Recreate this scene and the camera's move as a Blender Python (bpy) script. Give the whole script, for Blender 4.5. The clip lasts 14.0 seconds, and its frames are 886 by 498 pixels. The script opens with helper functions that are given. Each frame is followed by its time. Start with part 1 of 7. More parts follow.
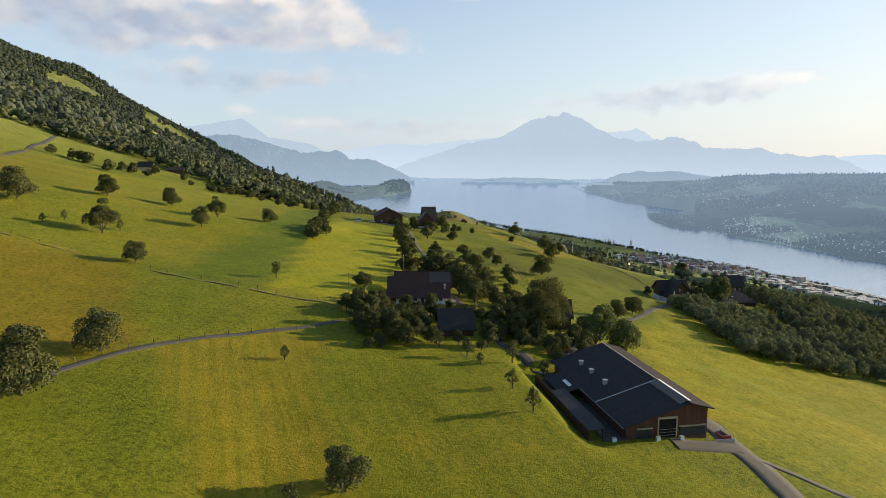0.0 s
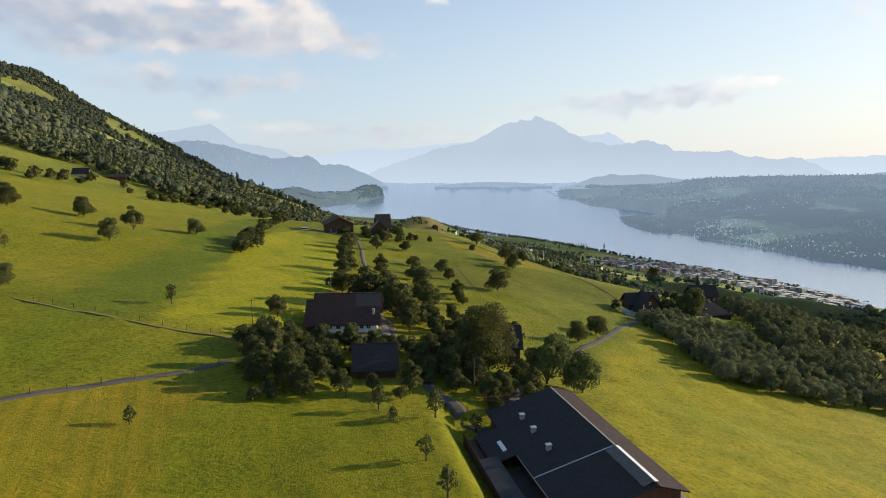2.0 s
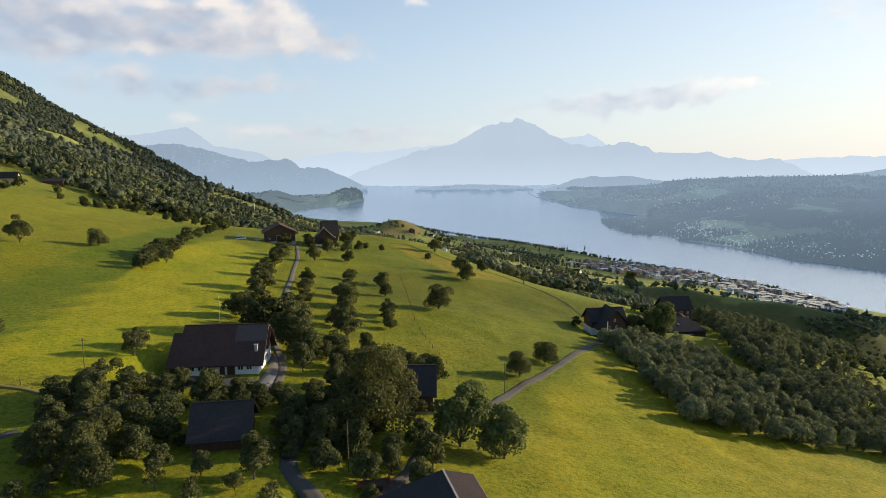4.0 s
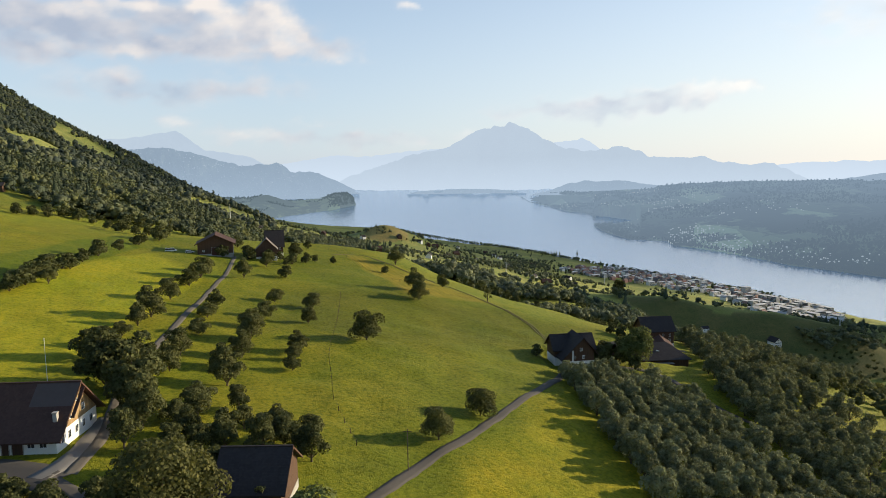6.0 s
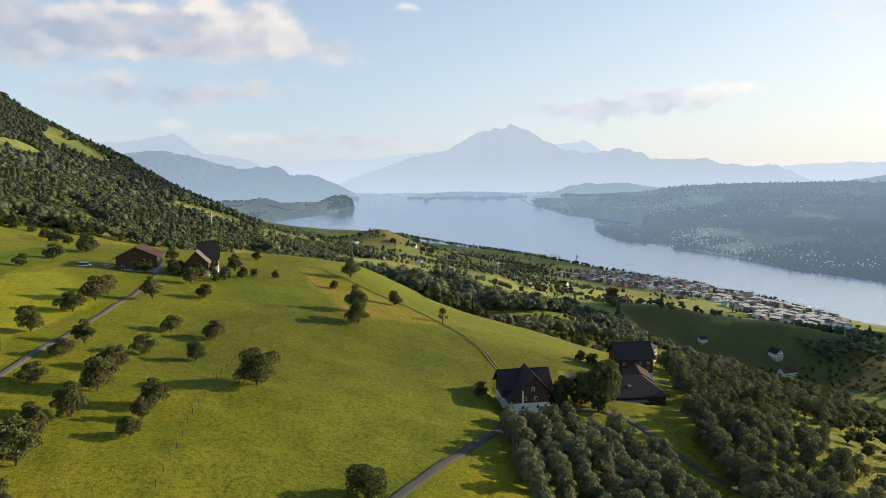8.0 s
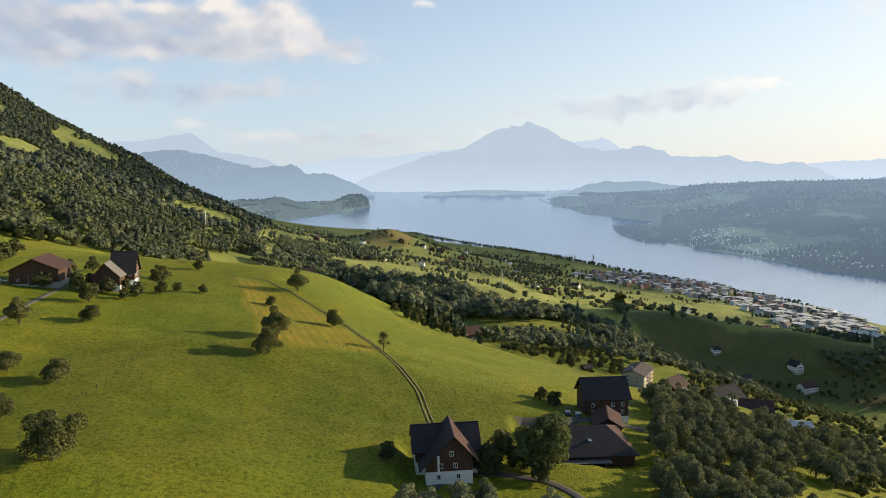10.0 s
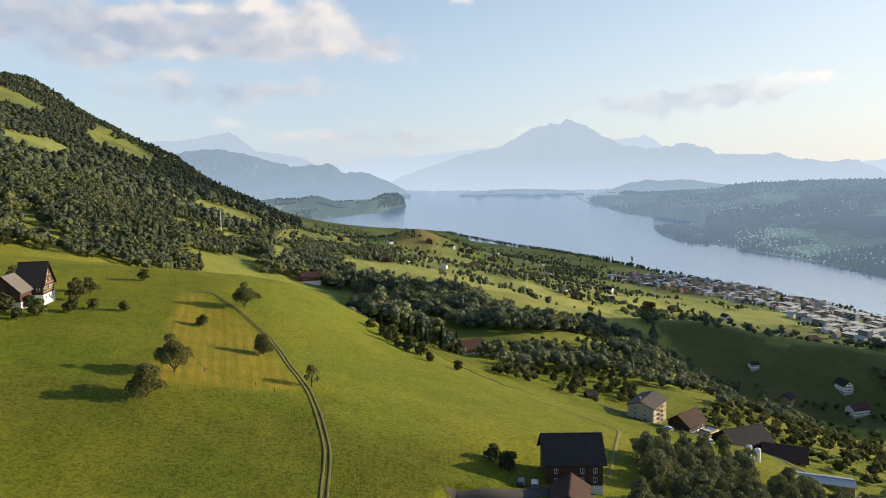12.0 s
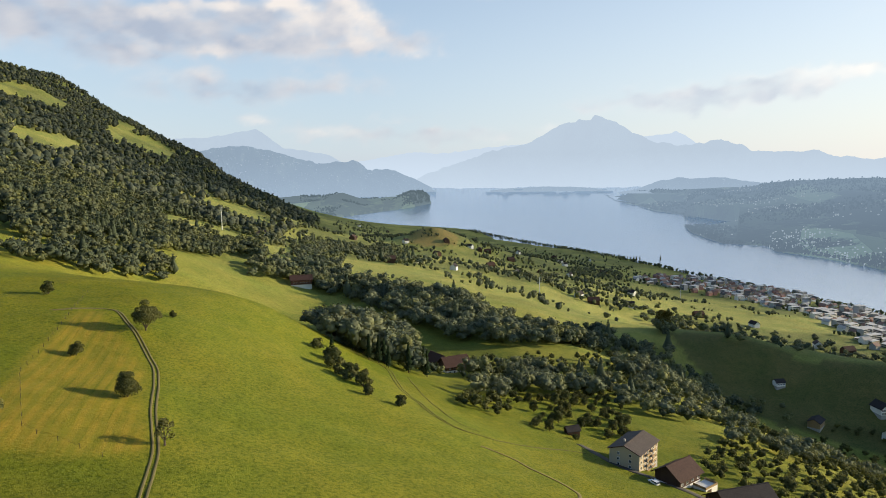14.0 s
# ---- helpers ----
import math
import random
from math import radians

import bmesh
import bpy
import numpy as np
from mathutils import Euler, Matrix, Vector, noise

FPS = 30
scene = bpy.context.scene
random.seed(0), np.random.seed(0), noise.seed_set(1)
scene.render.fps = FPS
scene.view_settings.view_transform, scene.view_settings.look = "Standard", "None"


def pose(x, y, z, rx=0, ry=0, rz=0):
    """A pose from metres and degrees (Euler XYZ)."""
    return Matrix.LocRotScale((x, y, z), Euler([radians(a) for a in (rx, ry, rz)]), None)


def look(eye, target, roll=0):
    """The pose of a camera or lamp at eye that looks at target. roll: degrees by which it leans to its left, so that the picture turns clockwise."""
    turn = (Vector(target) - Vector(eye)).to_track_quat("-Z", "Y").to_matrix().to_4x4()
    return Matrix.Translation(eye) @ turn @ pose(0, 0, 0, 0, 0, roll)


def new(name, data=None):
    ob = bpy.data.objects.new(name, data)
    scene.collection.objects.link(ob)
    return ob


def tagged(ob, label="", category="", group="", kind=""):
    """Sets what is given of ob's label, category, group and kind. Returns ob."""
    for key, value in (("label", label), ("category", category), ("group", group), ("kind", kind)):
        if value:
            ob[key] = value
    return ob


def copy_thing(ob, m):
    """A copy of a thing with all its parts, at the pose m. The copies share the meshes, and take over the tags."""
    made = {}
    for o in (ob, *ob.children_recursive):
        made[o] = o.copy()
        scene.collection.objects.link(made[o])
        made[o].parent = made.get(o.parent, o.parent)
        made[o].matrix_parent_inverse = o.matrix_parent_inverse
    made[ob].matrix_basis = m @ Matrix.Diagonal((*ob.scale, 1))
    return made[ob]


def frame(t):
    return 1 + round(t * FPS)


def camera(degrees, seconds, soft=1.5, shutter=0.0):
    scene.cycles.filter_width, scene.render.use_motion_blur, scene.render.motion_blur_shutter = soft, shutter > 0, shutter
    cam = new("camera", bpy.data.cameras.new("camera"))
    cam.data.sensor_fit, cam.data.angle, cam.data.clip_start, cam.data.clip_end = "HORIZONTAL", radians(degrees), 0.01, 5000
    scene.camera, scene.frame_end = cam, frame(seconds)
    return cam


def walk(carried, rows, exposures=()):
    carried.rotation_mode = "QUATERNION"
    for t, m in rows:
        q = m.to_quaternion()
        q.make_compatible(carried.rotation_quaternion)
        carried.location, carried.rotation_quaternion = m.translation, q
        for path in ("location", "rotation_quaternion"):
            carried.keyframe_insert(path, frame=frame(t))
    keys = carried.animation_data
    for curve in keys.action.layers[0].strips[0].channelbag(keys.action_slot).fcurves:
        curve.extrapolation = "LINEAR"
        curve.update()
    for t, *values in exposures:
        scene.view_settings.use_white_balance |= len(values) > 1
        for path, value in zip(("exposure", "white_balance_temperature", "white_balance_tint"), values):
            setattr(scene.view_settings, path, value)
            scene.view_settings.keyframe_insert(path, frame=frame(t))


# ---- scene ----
# seconds, eye, yaw, pitch, lean to the right
PATH = [
    (0.0, 0.00, 0.00, 400.00, -0.000, -7.800, 0.000),
    (0.5, 3.01, 8.98, 399.83, -0.601, -7.670, 0.120),
    (1.0, 6.05, 17.37, 399.50, -1.143, -7.556, 0.217),
    (1.5, 9.82, 25.69, 399.32, -1.683, -7.456, 0.318),
    (2.0, 14.16, 34.17, 399.01, -2.136, -7.384, 0.398),
    (2.5, 19.35, 43.29, 398.66, -2.609, -7.313, 0.463),
    (3.0, 24.46, 52.32, 398.35, -3.002, -7.280, 0.550),
    (5.5, 53.62, 100.32, 397.64, -3.939, -6.907, 0.658),
    (6.0, 59.87, 110.81, 397.39, -3.958, -6.801, 0.643),
    (6.5, 66.56, 121.14, 397.31, -3.974, -6.663, 0.666),
    (7.0, 73.23, 131.05, 397.33, -3.900, -6.580, 0.718),
    (7.5, 80.46, 140.69, 397.46, -3.806, -6.548, 0.769),
    (8.0, 87.80, 150.30, 397.54, -3.640, -6.577, 0.789),
    (10.5, 130.37, 207.82, 397.38, -1.022, -6.702, 0.928),
    (11.0, 138.67, 219.57, 397.09, -0.083, -6.698, 0.963),
    (11.5, 146.90, 231.64, 396.83, 0.888, -6.700, 0.995),
    (12.0, 155.01, 244.07, 396.63, 1.790, -6.747, 1.002),
    (12.5, 163.29, 256.90, 396.48, 2.622, -6.793, 0.981),
    (13.0, 171.44, 269.74, 396.32, 3.350, -6.841, 0.945),
    (13.5, 179.84, 282.66, 396.44, 3.970, -6.900, 0.909),
    (14.0, 187.94, 295.24, 396.38, 4.487, -6.954, 0.894),
]
SECONDS = 14.0
cam = camera(68.24, SECONDS, 0.9)


def aim(x, y, z, yaw, pitch, lean):
    a, b = radians(yaw), radians(pitch)
    eye = Vector((x, y, z))
    return look(eye, eye + Vector((-math.sin(a) * math.cos(b), math.cos(a) * math.cos(b), math.sin(b))), -lean)


walk(cam, [(row[0], aim(*row[1:])) for row in PATH])

# ---------------------------------------------------------------- light
SUN_EL, SUN_AZ = 12.8, 16.0          # degrees above the horizon; degrees ahead of due right (+x)
world = bpy.data.worlds.new("evening_sky")
scene.world = world
world.use_nodes = True
wn = world.node_tree
wn.nodes.clear()
w_out = wn.nodes.new("ShaderNodeOutputWorld")
w_bg = wn.nodes.new("ShaderNodeBackground")
w_sky = wn.nodes.new("ShaderNodeTexSky")
w_sky.sky_type = "NISHITA"
w_sky.sun_disc = False
w_sky.sun_elevation = radians(SUN_EL)
w_sky.sun_rotation = radians(90 - SUN_AZ)
w_sky.altitude = 800
w_sky.air_density, w_sky.dust_density, w_sky.ozone_density = 1.0, 0.7, 1.5
w_bg.inputs["Strength"].default_value = 0.15
wn.links.new(w_sky.outputs[0], w_bg.inputs[0])
wn.links.new(w_bg.outputs[0], w_out.inputs[0])

sun_data = bpy.data.lights.new("sun", "SUN")
sun_data.energy, sun_data.angle, sun_data.color = 5.0, radians(0.6), (1.0, 0.84, 0.58)
sun = new("sun", sun_data)
_el, _az = radians(SUN_EL), radians(SUN_AZ)
SUN_DIR = Vector((math.cos(_el) * math.cos(_az), math.cos(_el) * math.sin(_az), math.sin(_el)))
sun.matrix_world = look(SUN_DIR * 900 + Vector((0, 0, 400)), (0, 0, 400))
scene.view_settings.exposure = 0.48

# ---------------------------------------------------------------- materials


def material(name):
    m = bpy.data.materials.new(name)
    m.use_nodes = True
    m.node_tree.nodes.clear()
    return m, m.node_tree


def node(nt, kind, **values):
    n = nt.nodes.new(kind)
    for key, value in values.items():
        n.inputs[key.replace("_", " ")].default_value = value
    return n


def noise_at(nt, vec, scale, detail=4.0, rough=0.6):
    n = node(nt, "ShaderNodeTexNoise", Scale=scale, Detail=detail, Roughness=rough)
    nt.links.new(vec, n.inputs["Vector"])
    return n.outputs["Fac"]


def ramp(nt, fac, stops):
    n = nt.nodes.new("ShaderNodeValToRGB")
    e = n.color_ramp.elements
    while len(e) < len(stops):
        e.new(0.5)
    for k, (p, c) in enumerate(stops):
        e[k].position, e[k].color = p, (*c, 1)
    nt.links.new(fac, n.inputs[0])
    return n.outputs[0]


def mix(nt, fac, a, b, kind="MIX"):
    n = nt.nodes.new("ShaderNodeMix")
    n.data_type, n.blend_type = "RGBA", kind
    for sock, v in ((n.inputs[0], fac), (n.inputs[6], a), (n.inputs[7], b)):
        if isinstance(v, (int, float)):
            sock.default_value = v
        elif isinstance(v, tuple):
            sock.default_value = (*v, 1)
        else:
            nt.links.new(v, sock)
    return n.outputs[2]


def surface(nt, color, rough=0.8, bump=None, strength=0.5, distance=0.1, metallic=0.0, spec=0.3):
    p = nt.nodes.new("ShaderNodeBsdfPrincipled")
    p.inputs["Roughness"].default_value = rough
    p.inputs["Metallic"].default_value = metallic
    p.inputs["Specular IOR Level"].default_value = spec
    if isinstance(color, tuple):
        p.inputs["Base Color"].default_value = (*color, 1)
    else:
        nt.links.new(color, p.inputs["Base Color"])
    if bump is not None:
        b = node(nt, "ShaderNodeBump", Strength=strength, Distance=distance)
        nt.links.new(bump, b.inputs["Height"])
        nt.links.new(b.outputs[0], p.inputs["Normal"])
    o = nt.nodes.new("ShaderNodeOutputMaterial")
    nt.links.new(p.outputs[0], o.inputs[0])
    return p


def where(nt):
    return nt.nodes.new("ShaderNodeNewGeometry").outputs["Position"]


def plain(name, color, rough=0.7, scale=1.5, vary=0.35, bump=0.25, metallic=0.0, spec=0.3):
    """A surface of one colour with grain at two scales."""
    m, nt = material(name)
    pos = where(nt)
    big, small = noise_at(nt, pos, scale * 0.25, 3), noise_at(nt, pos, scale * 3, 4)
    dark = tuple(c * (1 - vary) for c in color)
    c = mix(nt, big, dark, color)
    c = mix(nt, 0.3, c, mix(nt, small, dark, tuple(min(1, q * 1.25) for q in color)))
    info = nt.nodes.new("ShaderNodeObjectInfo").outputs["Random"]
    c = mix(nt, 0.18, c, ramp(nt, info, [(0, tuple(q * 0.6 for q in color)), (1, tuple(min(1, q * 1.3) for q in color))]))
    surface(nt, c, rough, small, bump, 0.05, metallic, spec)
    return m


def boards(name, color, per_metre=5.0, rough=0.75, vary=0.45):
    """Weathered upright or lying boards."""
    m, nt = material(name)
    pos = where(nt)
    sep = nt.nodes.new("ShaderNodeSeparateXYZ")
    nt.links.new(pos, sep.inputs[0])
    add = nt.nodes.new("ShaderNodeMath")
    add.operation = "ADD"
    nt.links.new(sep.outputs[0], add.inputs[0])
    nt.links.new(sep.outputs[1], add.inputs[1])
    mul = nt.nodes.new("ShaderNodeMath")
    mul.operation = "MULTIPLY"
    mul.inputs[1].default_value = per_metre
    nt.links.new(add.outputs[0], mul.inputs[0])
    fr = nt.nodes.new("ShaderNodeMath")
    fr.operation = "FRACT"
    nt.links.new(mul.outputs[0], fr.inputs[0])
    fl = nt.nodes.new("ShaderNodeMath")
    fl.operation = "FLOOR"
    nt.links.new(mul.outputs[0], fl.inputs[0])
    wnz = nt.nodes.new("ShaderNodeTexWhiteNoise")
    wnz.noise_dimensions = "1D"
    nt.links.new(fl.outputs[0], wnz.inputs["W"])
    dark = tuple(c * (1 - vary) for c in color)
    c = mix(nt, wnz.outputs["Value"], dark, color)
    stain = noise_at(nt, pos, 0.6, 5)
    c = mix(nt, 0.4, c, mix(nt, stain, dark, tuple(min(1, q * 1.4) for q in color)))
    gap = ramp(nt, fr.outputs[0], [(0.0, (0, 0, 0)), (0.08, (1, 1, 1))])
    surface(nt, c, rough, gap, 0.6, 0.03)
    return m


def tiled(name, color, course=0.35, vary=0.4, rough=0.75):
    """Roof tiles: courses down the slope and tiles along them."""
    m, nt = material(name)
    pos = where(nt)
    w = nt.nodes.new("ShaderNodeTexWave")
    w.wave_type, w.bands_direction, w.wave_profile = "BANDS", "Z", "SAW"
    w.inputs["Scale"].default_value = 1.0 / course / 3.0
    nt.links.new(pos, w.inputs["Vector"])
    v = nt.nodes.new("ShaderNodeTexVoronoi")
    v.inputs["Scale"].default_value = 2.4
    nt.links.new(pos, v.inputs["Vector"])
    dark = tuple(c * (1 - vary) for c in color)
    c = mix(nt, v.outputs["Color"], dark, color)
    c = mix(nt, noise_at(nt, pos, 0.35, 5), c, mix(nt, 0.5, c, tuple(min(1, q * 1.6) for q in color)))
    surface(nt, c, rough, w.outputs["Fac"], 0.5, 0.06, spec=0.12)
    return m


def leafy(name, dark, light, translucent=0.3, toned=False):
    m, nt = material(name)
    geo = nt.nodes.new("ShaderNodeNewGeometry")
    info = nt.nodes.new("ShaderNodeObjectInfo").outputs["Random"]
    c = mix(nt, geo.outputs["Random Per Island"], dark, light)
    c = mix(nt, 0.35, c, mix(nt, info, tuple(q * 0.6 for q in dark), tuple(min(1, q * 1.3) for q in light)))
    c = mix(nt, noise_at(nt, geo.outputs["Position"], 0.05, 3), c, mix(nt, 0.5, c, tuple(q * 0.7 for q in dark)))
    if toned:
        # each tree of a wood carries its own tone
        tone = nt.nodes.new("ShaderNodeVertexColor")
        tone.layer_name = "tone"
        c = mix(nt, 1.0, c, tone.outputs[0], "MULTIPLY")
    d = nt.nodes.new("ShaderNodeBsdfPrincipled")
    d.inputs["Roughness"].default_value = 0.8
    d.inputs["Specular IOR Level"].default_value = 0.08
    nt.links.new(c, d.inputs["Base Color"])
    t = nt.nodes.new("ShaderNodeBsdfTranslucent")
    nt.links.new(mix(nt, 0.5, c, (0.20, 0.20, 0.04)), t.inputs["Color"])
    s = nt.nodes.new("ShaderNodeMixShader")
    s.inputs[0].default_value = translucent
    nt.links.new(d.outputs[0], s.inputs[1])
    nt.links.new(t.outputs[0], s.inputs[2])
    o = nt.nodes.new("ShaderNodeOutputMaterial")
    nt.links.new(s.outputs[0], o.inputs[0])
    return m


def hazed_land(name, low, high, haze, amount, scale=0.004, rock=None, foot=230.0, near=0.0, plots=0.0):
    """Land kilometres away: its own colours, with bright evening haze mixed in as glow."""
    m, nt = material(name)
    pos = where(nt)
    n1, n2 = noise_at(nt, pos, scale, 5, 0.65), noise_at(nt, pos, scale * 6, 4)
    f = ramp(nt, n1, [(0.42, (0, 0, 0)), (0.58, (1, 1, 1))])
    c = mix(nt, f, low, high)
    c = mix(nt, 0.4, c, mix(nt, n2, low, high))
    if plots:
        # fields of several greens, parted by dark copses
        cells = nt.nodes.new("ShaderNodeTexVoronoi")
        cells.inputs["Scale"].default_value = plots
        warp = nt.nodes.new("ShaderNodeMapping")
        warp.inputs["Scale"].default_value = (1.0, 0.45, 0.0)
        nt.links.new(pos, warp.inputs[0])
        nt.links.new(warp.outputs[0], cells.inputs["Vector"])
        tone = nt.nodes.new("ShaderNodeSeparateColor")
        nt.links.new(cells.outputs["Color"], tone.inputs[0])
        field = ramp(nt, tone.outputs[0], [(0.0, low), (0.45, tuple(0.5 * (p + q) for p, q in zip(low, high))), (0.8, high), (0.97, tuple(min(1, 1.9 * q) for q in high))])
        wood = ramp(nt, noise_at(nt, pos, plots * 0.55, 6, 0.7), [(0.47, (1, 1, 1)), (0.53, (0, 0, 0))])
        c = mix(nt, wood, low, field)
    d = nt.nodes.new("ShaderNodeBsdfDiffuse")
    nt.links.new(c, d.inputs[0])
    if rock:
        n3 = noise_at(nt, pos, scale * 9, 5, 0.7)
        r = ramp(nt, n3, [(0.60, (0, 0, 0)), (0.68, (1, 1, 1))])
        nt.links.new(mix(nt, r, c, rock), d.inputs[0])
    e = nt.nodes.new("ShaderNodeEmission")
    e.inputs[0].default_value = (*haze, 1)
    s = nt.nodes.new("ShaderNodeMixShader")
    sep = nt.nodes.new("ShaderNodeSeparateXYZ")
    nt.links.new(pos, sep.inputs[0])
    # the haze glow thickens towards the foot of the land
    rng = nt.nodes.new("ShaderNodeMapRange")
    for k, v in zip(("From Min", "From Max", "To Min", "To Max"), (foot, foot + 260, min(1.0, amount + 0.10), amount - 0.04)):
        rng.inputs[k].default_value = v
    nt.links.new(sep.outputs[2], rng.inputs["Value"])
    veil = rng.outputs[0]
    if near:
        # more of the haze glow is mixed into the farther parts
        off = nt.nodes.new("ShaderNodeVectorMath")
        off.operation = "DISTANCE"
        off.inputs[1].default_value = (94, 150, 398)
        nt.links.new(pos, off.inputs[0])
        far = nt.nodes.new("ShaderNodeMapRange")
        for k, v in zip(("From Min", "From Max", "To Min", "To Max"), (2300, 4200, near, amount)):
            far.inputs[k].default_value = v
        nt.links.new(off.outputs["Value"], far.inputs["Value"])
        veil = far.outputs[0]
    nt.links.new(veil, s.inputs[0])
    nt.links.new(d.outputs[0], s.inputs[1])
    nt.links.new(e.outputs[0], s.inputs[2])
    o = nt.nodes.new("ShaderNodeOutputMaterial")
    nt.links.new(s.outputs[0], o.inputs[0])
    return m


def grass_material():
    """Meadow grass in the fields' own colours: broad drifts, tufts and blades, and the mower's rows where the field was cut."""
    m, nt = material("meadow_grass")
    pos = where(nt)
    tint = nt.nodes.new("ShaderNodeVertexColor")
    tint.layer_name = "field"
    n_big, n_mid = noise_at(nt, pos, 0.03, 5, 0.6), noise_at(nt, pos, 0.16, 5, 0.65)
    n_tuft, n_fine = noise_at(nt, pos, 0.9, 5, 0.7), noise_at(nt, pos, 3.4, 3, 0.7)
    c = mix(nt, ramp(nt, n_big, [(0.35, (0, 0, 0)), (0.65, (1, 1, 1))]), mix(nt, 1.0, tint.outputs[0], (0.78, 0.90, 0.8), "MULTIPLY"), mix(nt, 1.0, tint.outputs[0], (1.06, 1.02, 1.0), "MULTIPLY"))
    c = mix(nt, ramp(nt, n_mid, [(0.36, (0, 0, 0)), (0.64, (1, 1, 1))]), mix(nt, 1.0, c, (0.86, 0.90, 0.86), "MULTIPLY"), mix(nt, 1.0, c, (1.08, 1.05, 1.02), "MULTIPLY"))
    cut = c
    # tufts and blades: shadow in their hollows painted as darker grass
    c = mix(nt, ramp(nt, n_tuft, [(0.36, (0, 0, 0)), (0.55, (1, 1, 1))]), mix(nt, 1.0, c, (0.50, 0.60, 0.56), "MULTIPLY"), mix(nt, 1.0, c, (1.07, 1.05, 1.0), "MULTIPLY"))
    c = mix(nt, ramp(nt, n_fine, [(0.38, (0, 0, 0)), (0.60, (1, 1, 1))]), mix(nt, 1.0, c, (0.84, 0.88, 0.84), "MULTIPLY"), mix(nt, 1.0, c, (1.08, 1.06, 1.04), "MULTIPLY"))
    # short, even grass and the mower's rows, where the alpha of the field colour asks for them
    w = nt.nodes.new("ShaderNodeTexWave")
    w.wave_type, w.bands_direction = "BANDS", "X"
    w.inputs["Scale"].default_value = 0.085
    w.inputs["Distortion"].default_value = 1.2
    w.inputs["Detail"].default_value = 3.0
    w.inputs["Detail Scale"].default_value = 0.5
    mp = nt.nodes.new("ShaderNodeMapping")
    mp.inputs["Rotation"].default_value = (0, 0, radians(-20))
    mp.inputs["Scale"].default_value = (1, 1, 0)
    nt.links.new(pos, mp.inputs[0])
    nt.links.new(mp.outputs[0], w.inputs["Vector"])
    # swath edges: thin darker lines of longer grass between the rows
    swath = nt.nodes.new("ShaderNodeMapping")
    swath.inputs["Scale"].default_value = (0.8, 0.035, 0)
    nt.links.new(mp.outputs[0], swath.inputs[0])
    n_sw = noise_at(nt, swath.outputs[0], 1.0, 3, 0.7)
    shorn = mix(nt, 0.30, cut, c)
    shorn = mix(nt, ramp(nt, w.outputs["Fac"], [(0.25, (0, 0, 0)), (0.75, (1, 1, 1))]), mix(nt, 1.0, shorn, (0.90, 0.96, 0.90), "MULTIPLY"), mix(nt, 1.0, shorn, (1.09, 1.04, 1.03), "MULTIPLY"))
    shorn = mix(nt, ramp(nt, n_sw, [(0.36, (0, 0, 0)), (0.46, (1, 1, 1))]), mix(nt, 1.0, shorn, (0.74, 0.82, 0.72), "MULTIPLY"), shorn)
    c = mix(nt, tint.outputs["Alpha"], c, shorn)
    h = mix(nt, 0.35, n_tuft, n_fine)
    p = surface(nt, c, 0.85, h, 0.75, 0.8, spec=0.12)
    p.inputs["Specular Tint"].default_value = (1.0, 0.92, 0.30, 1)
    return m


def water_material():
    m, nt = material("lake_water")
    pos = where(nt)
    streak = nt.nodes.new("ShaderNodeMapping")
    streak.inputs["Scale"].default_value = (0.004, 0.0011, 1)
    nt.links.new(pos, streak.inputs[0])
    n1 = noise_at(nt, streak.outputs[0], 1.0, 4)
    bump = node(nt, "ShaderNodeBump", Strength=0.7, Distance=0.5)
    nt.links.new(noise_at(nt, pos, 0.35, 3), bump.inputs["Height"])
    body = nt.nodes.new("ShaderNodeBsdfDiffuse")
    # pale body colour takes in the haze and sky light over the water
    nt.links.new(mix(nt, n1, (0.46, 0.56, 0.64), (0.52, 0.61, 0.69)), body.inputs["Color"])
    gloss = nt.nodes.new("ShaderNodeBsdfGlossy")
    gloss.inputs["Color"].default_value = (0.88, 0.93, 0.98, 1)
    nt.links.new(ramp(nt, n1, [(0.3, (0.16, 0.16, 0.16)), (0.7, (0.26, 0.26, 0.26))]), gloss.inputs["Roughness"])
    for k in (body, gloss):
        nt.links.new(bump.outputs[0], k.inputs["Normal"])
    s = nt.nodes.new("ShaderNodeMixShader")
    s.inputs[0].default_value = 0.70
    o = nt.nodes.new("ShaderNodeOutputMaterial")
    nt.links.new(body.outputs[0], s.inputs[1])
    nt.links.new(gloss.outputs[0], s.inputs[2])
    nt.links.new(s.outputs[0], o.inputs[0])
    return m


GRASS = grass_material()
WATER = water_material()
LEAF = leafy("fruit_tree_leaves", (0.050, 0.062, 0.026), (0.165, 0.162, 0.056), 0.22)
LEAF_DARK = leafy("broadleaf_foliage", (0.040, 0.052, 0.023), (0.140, 0.142, 0.052), 0.22)
LEAF_GOLD = leafy("yellowing_foliage", (0.13, 0.11, 0.03), (0.26, 0.20, 0.05))
NEEDLES = leafy("spruce_needles", (0.012, 0.026, 0.012), (0.035, 0.058, 0.022), 0.1)
WOODS = leafy("woodland_foliage", (0.088, 0.104, 0.064), (0.168, 0.178, 0.090), 0.2, True)
# these two leaf colours are lifted and greyed to carry distant haze
VALLEY_WOODS = leafy("hazed_valley_foliage", (0.108, 0.126, 0.084), (0.200, 0.210, 0.112), 0.2, True)
FAR_WOODS = leafy("hazed_mountain_foliage", (0.084, 0.098, 0.070), (0.128, 0.140, 0.090), 0.2, True)
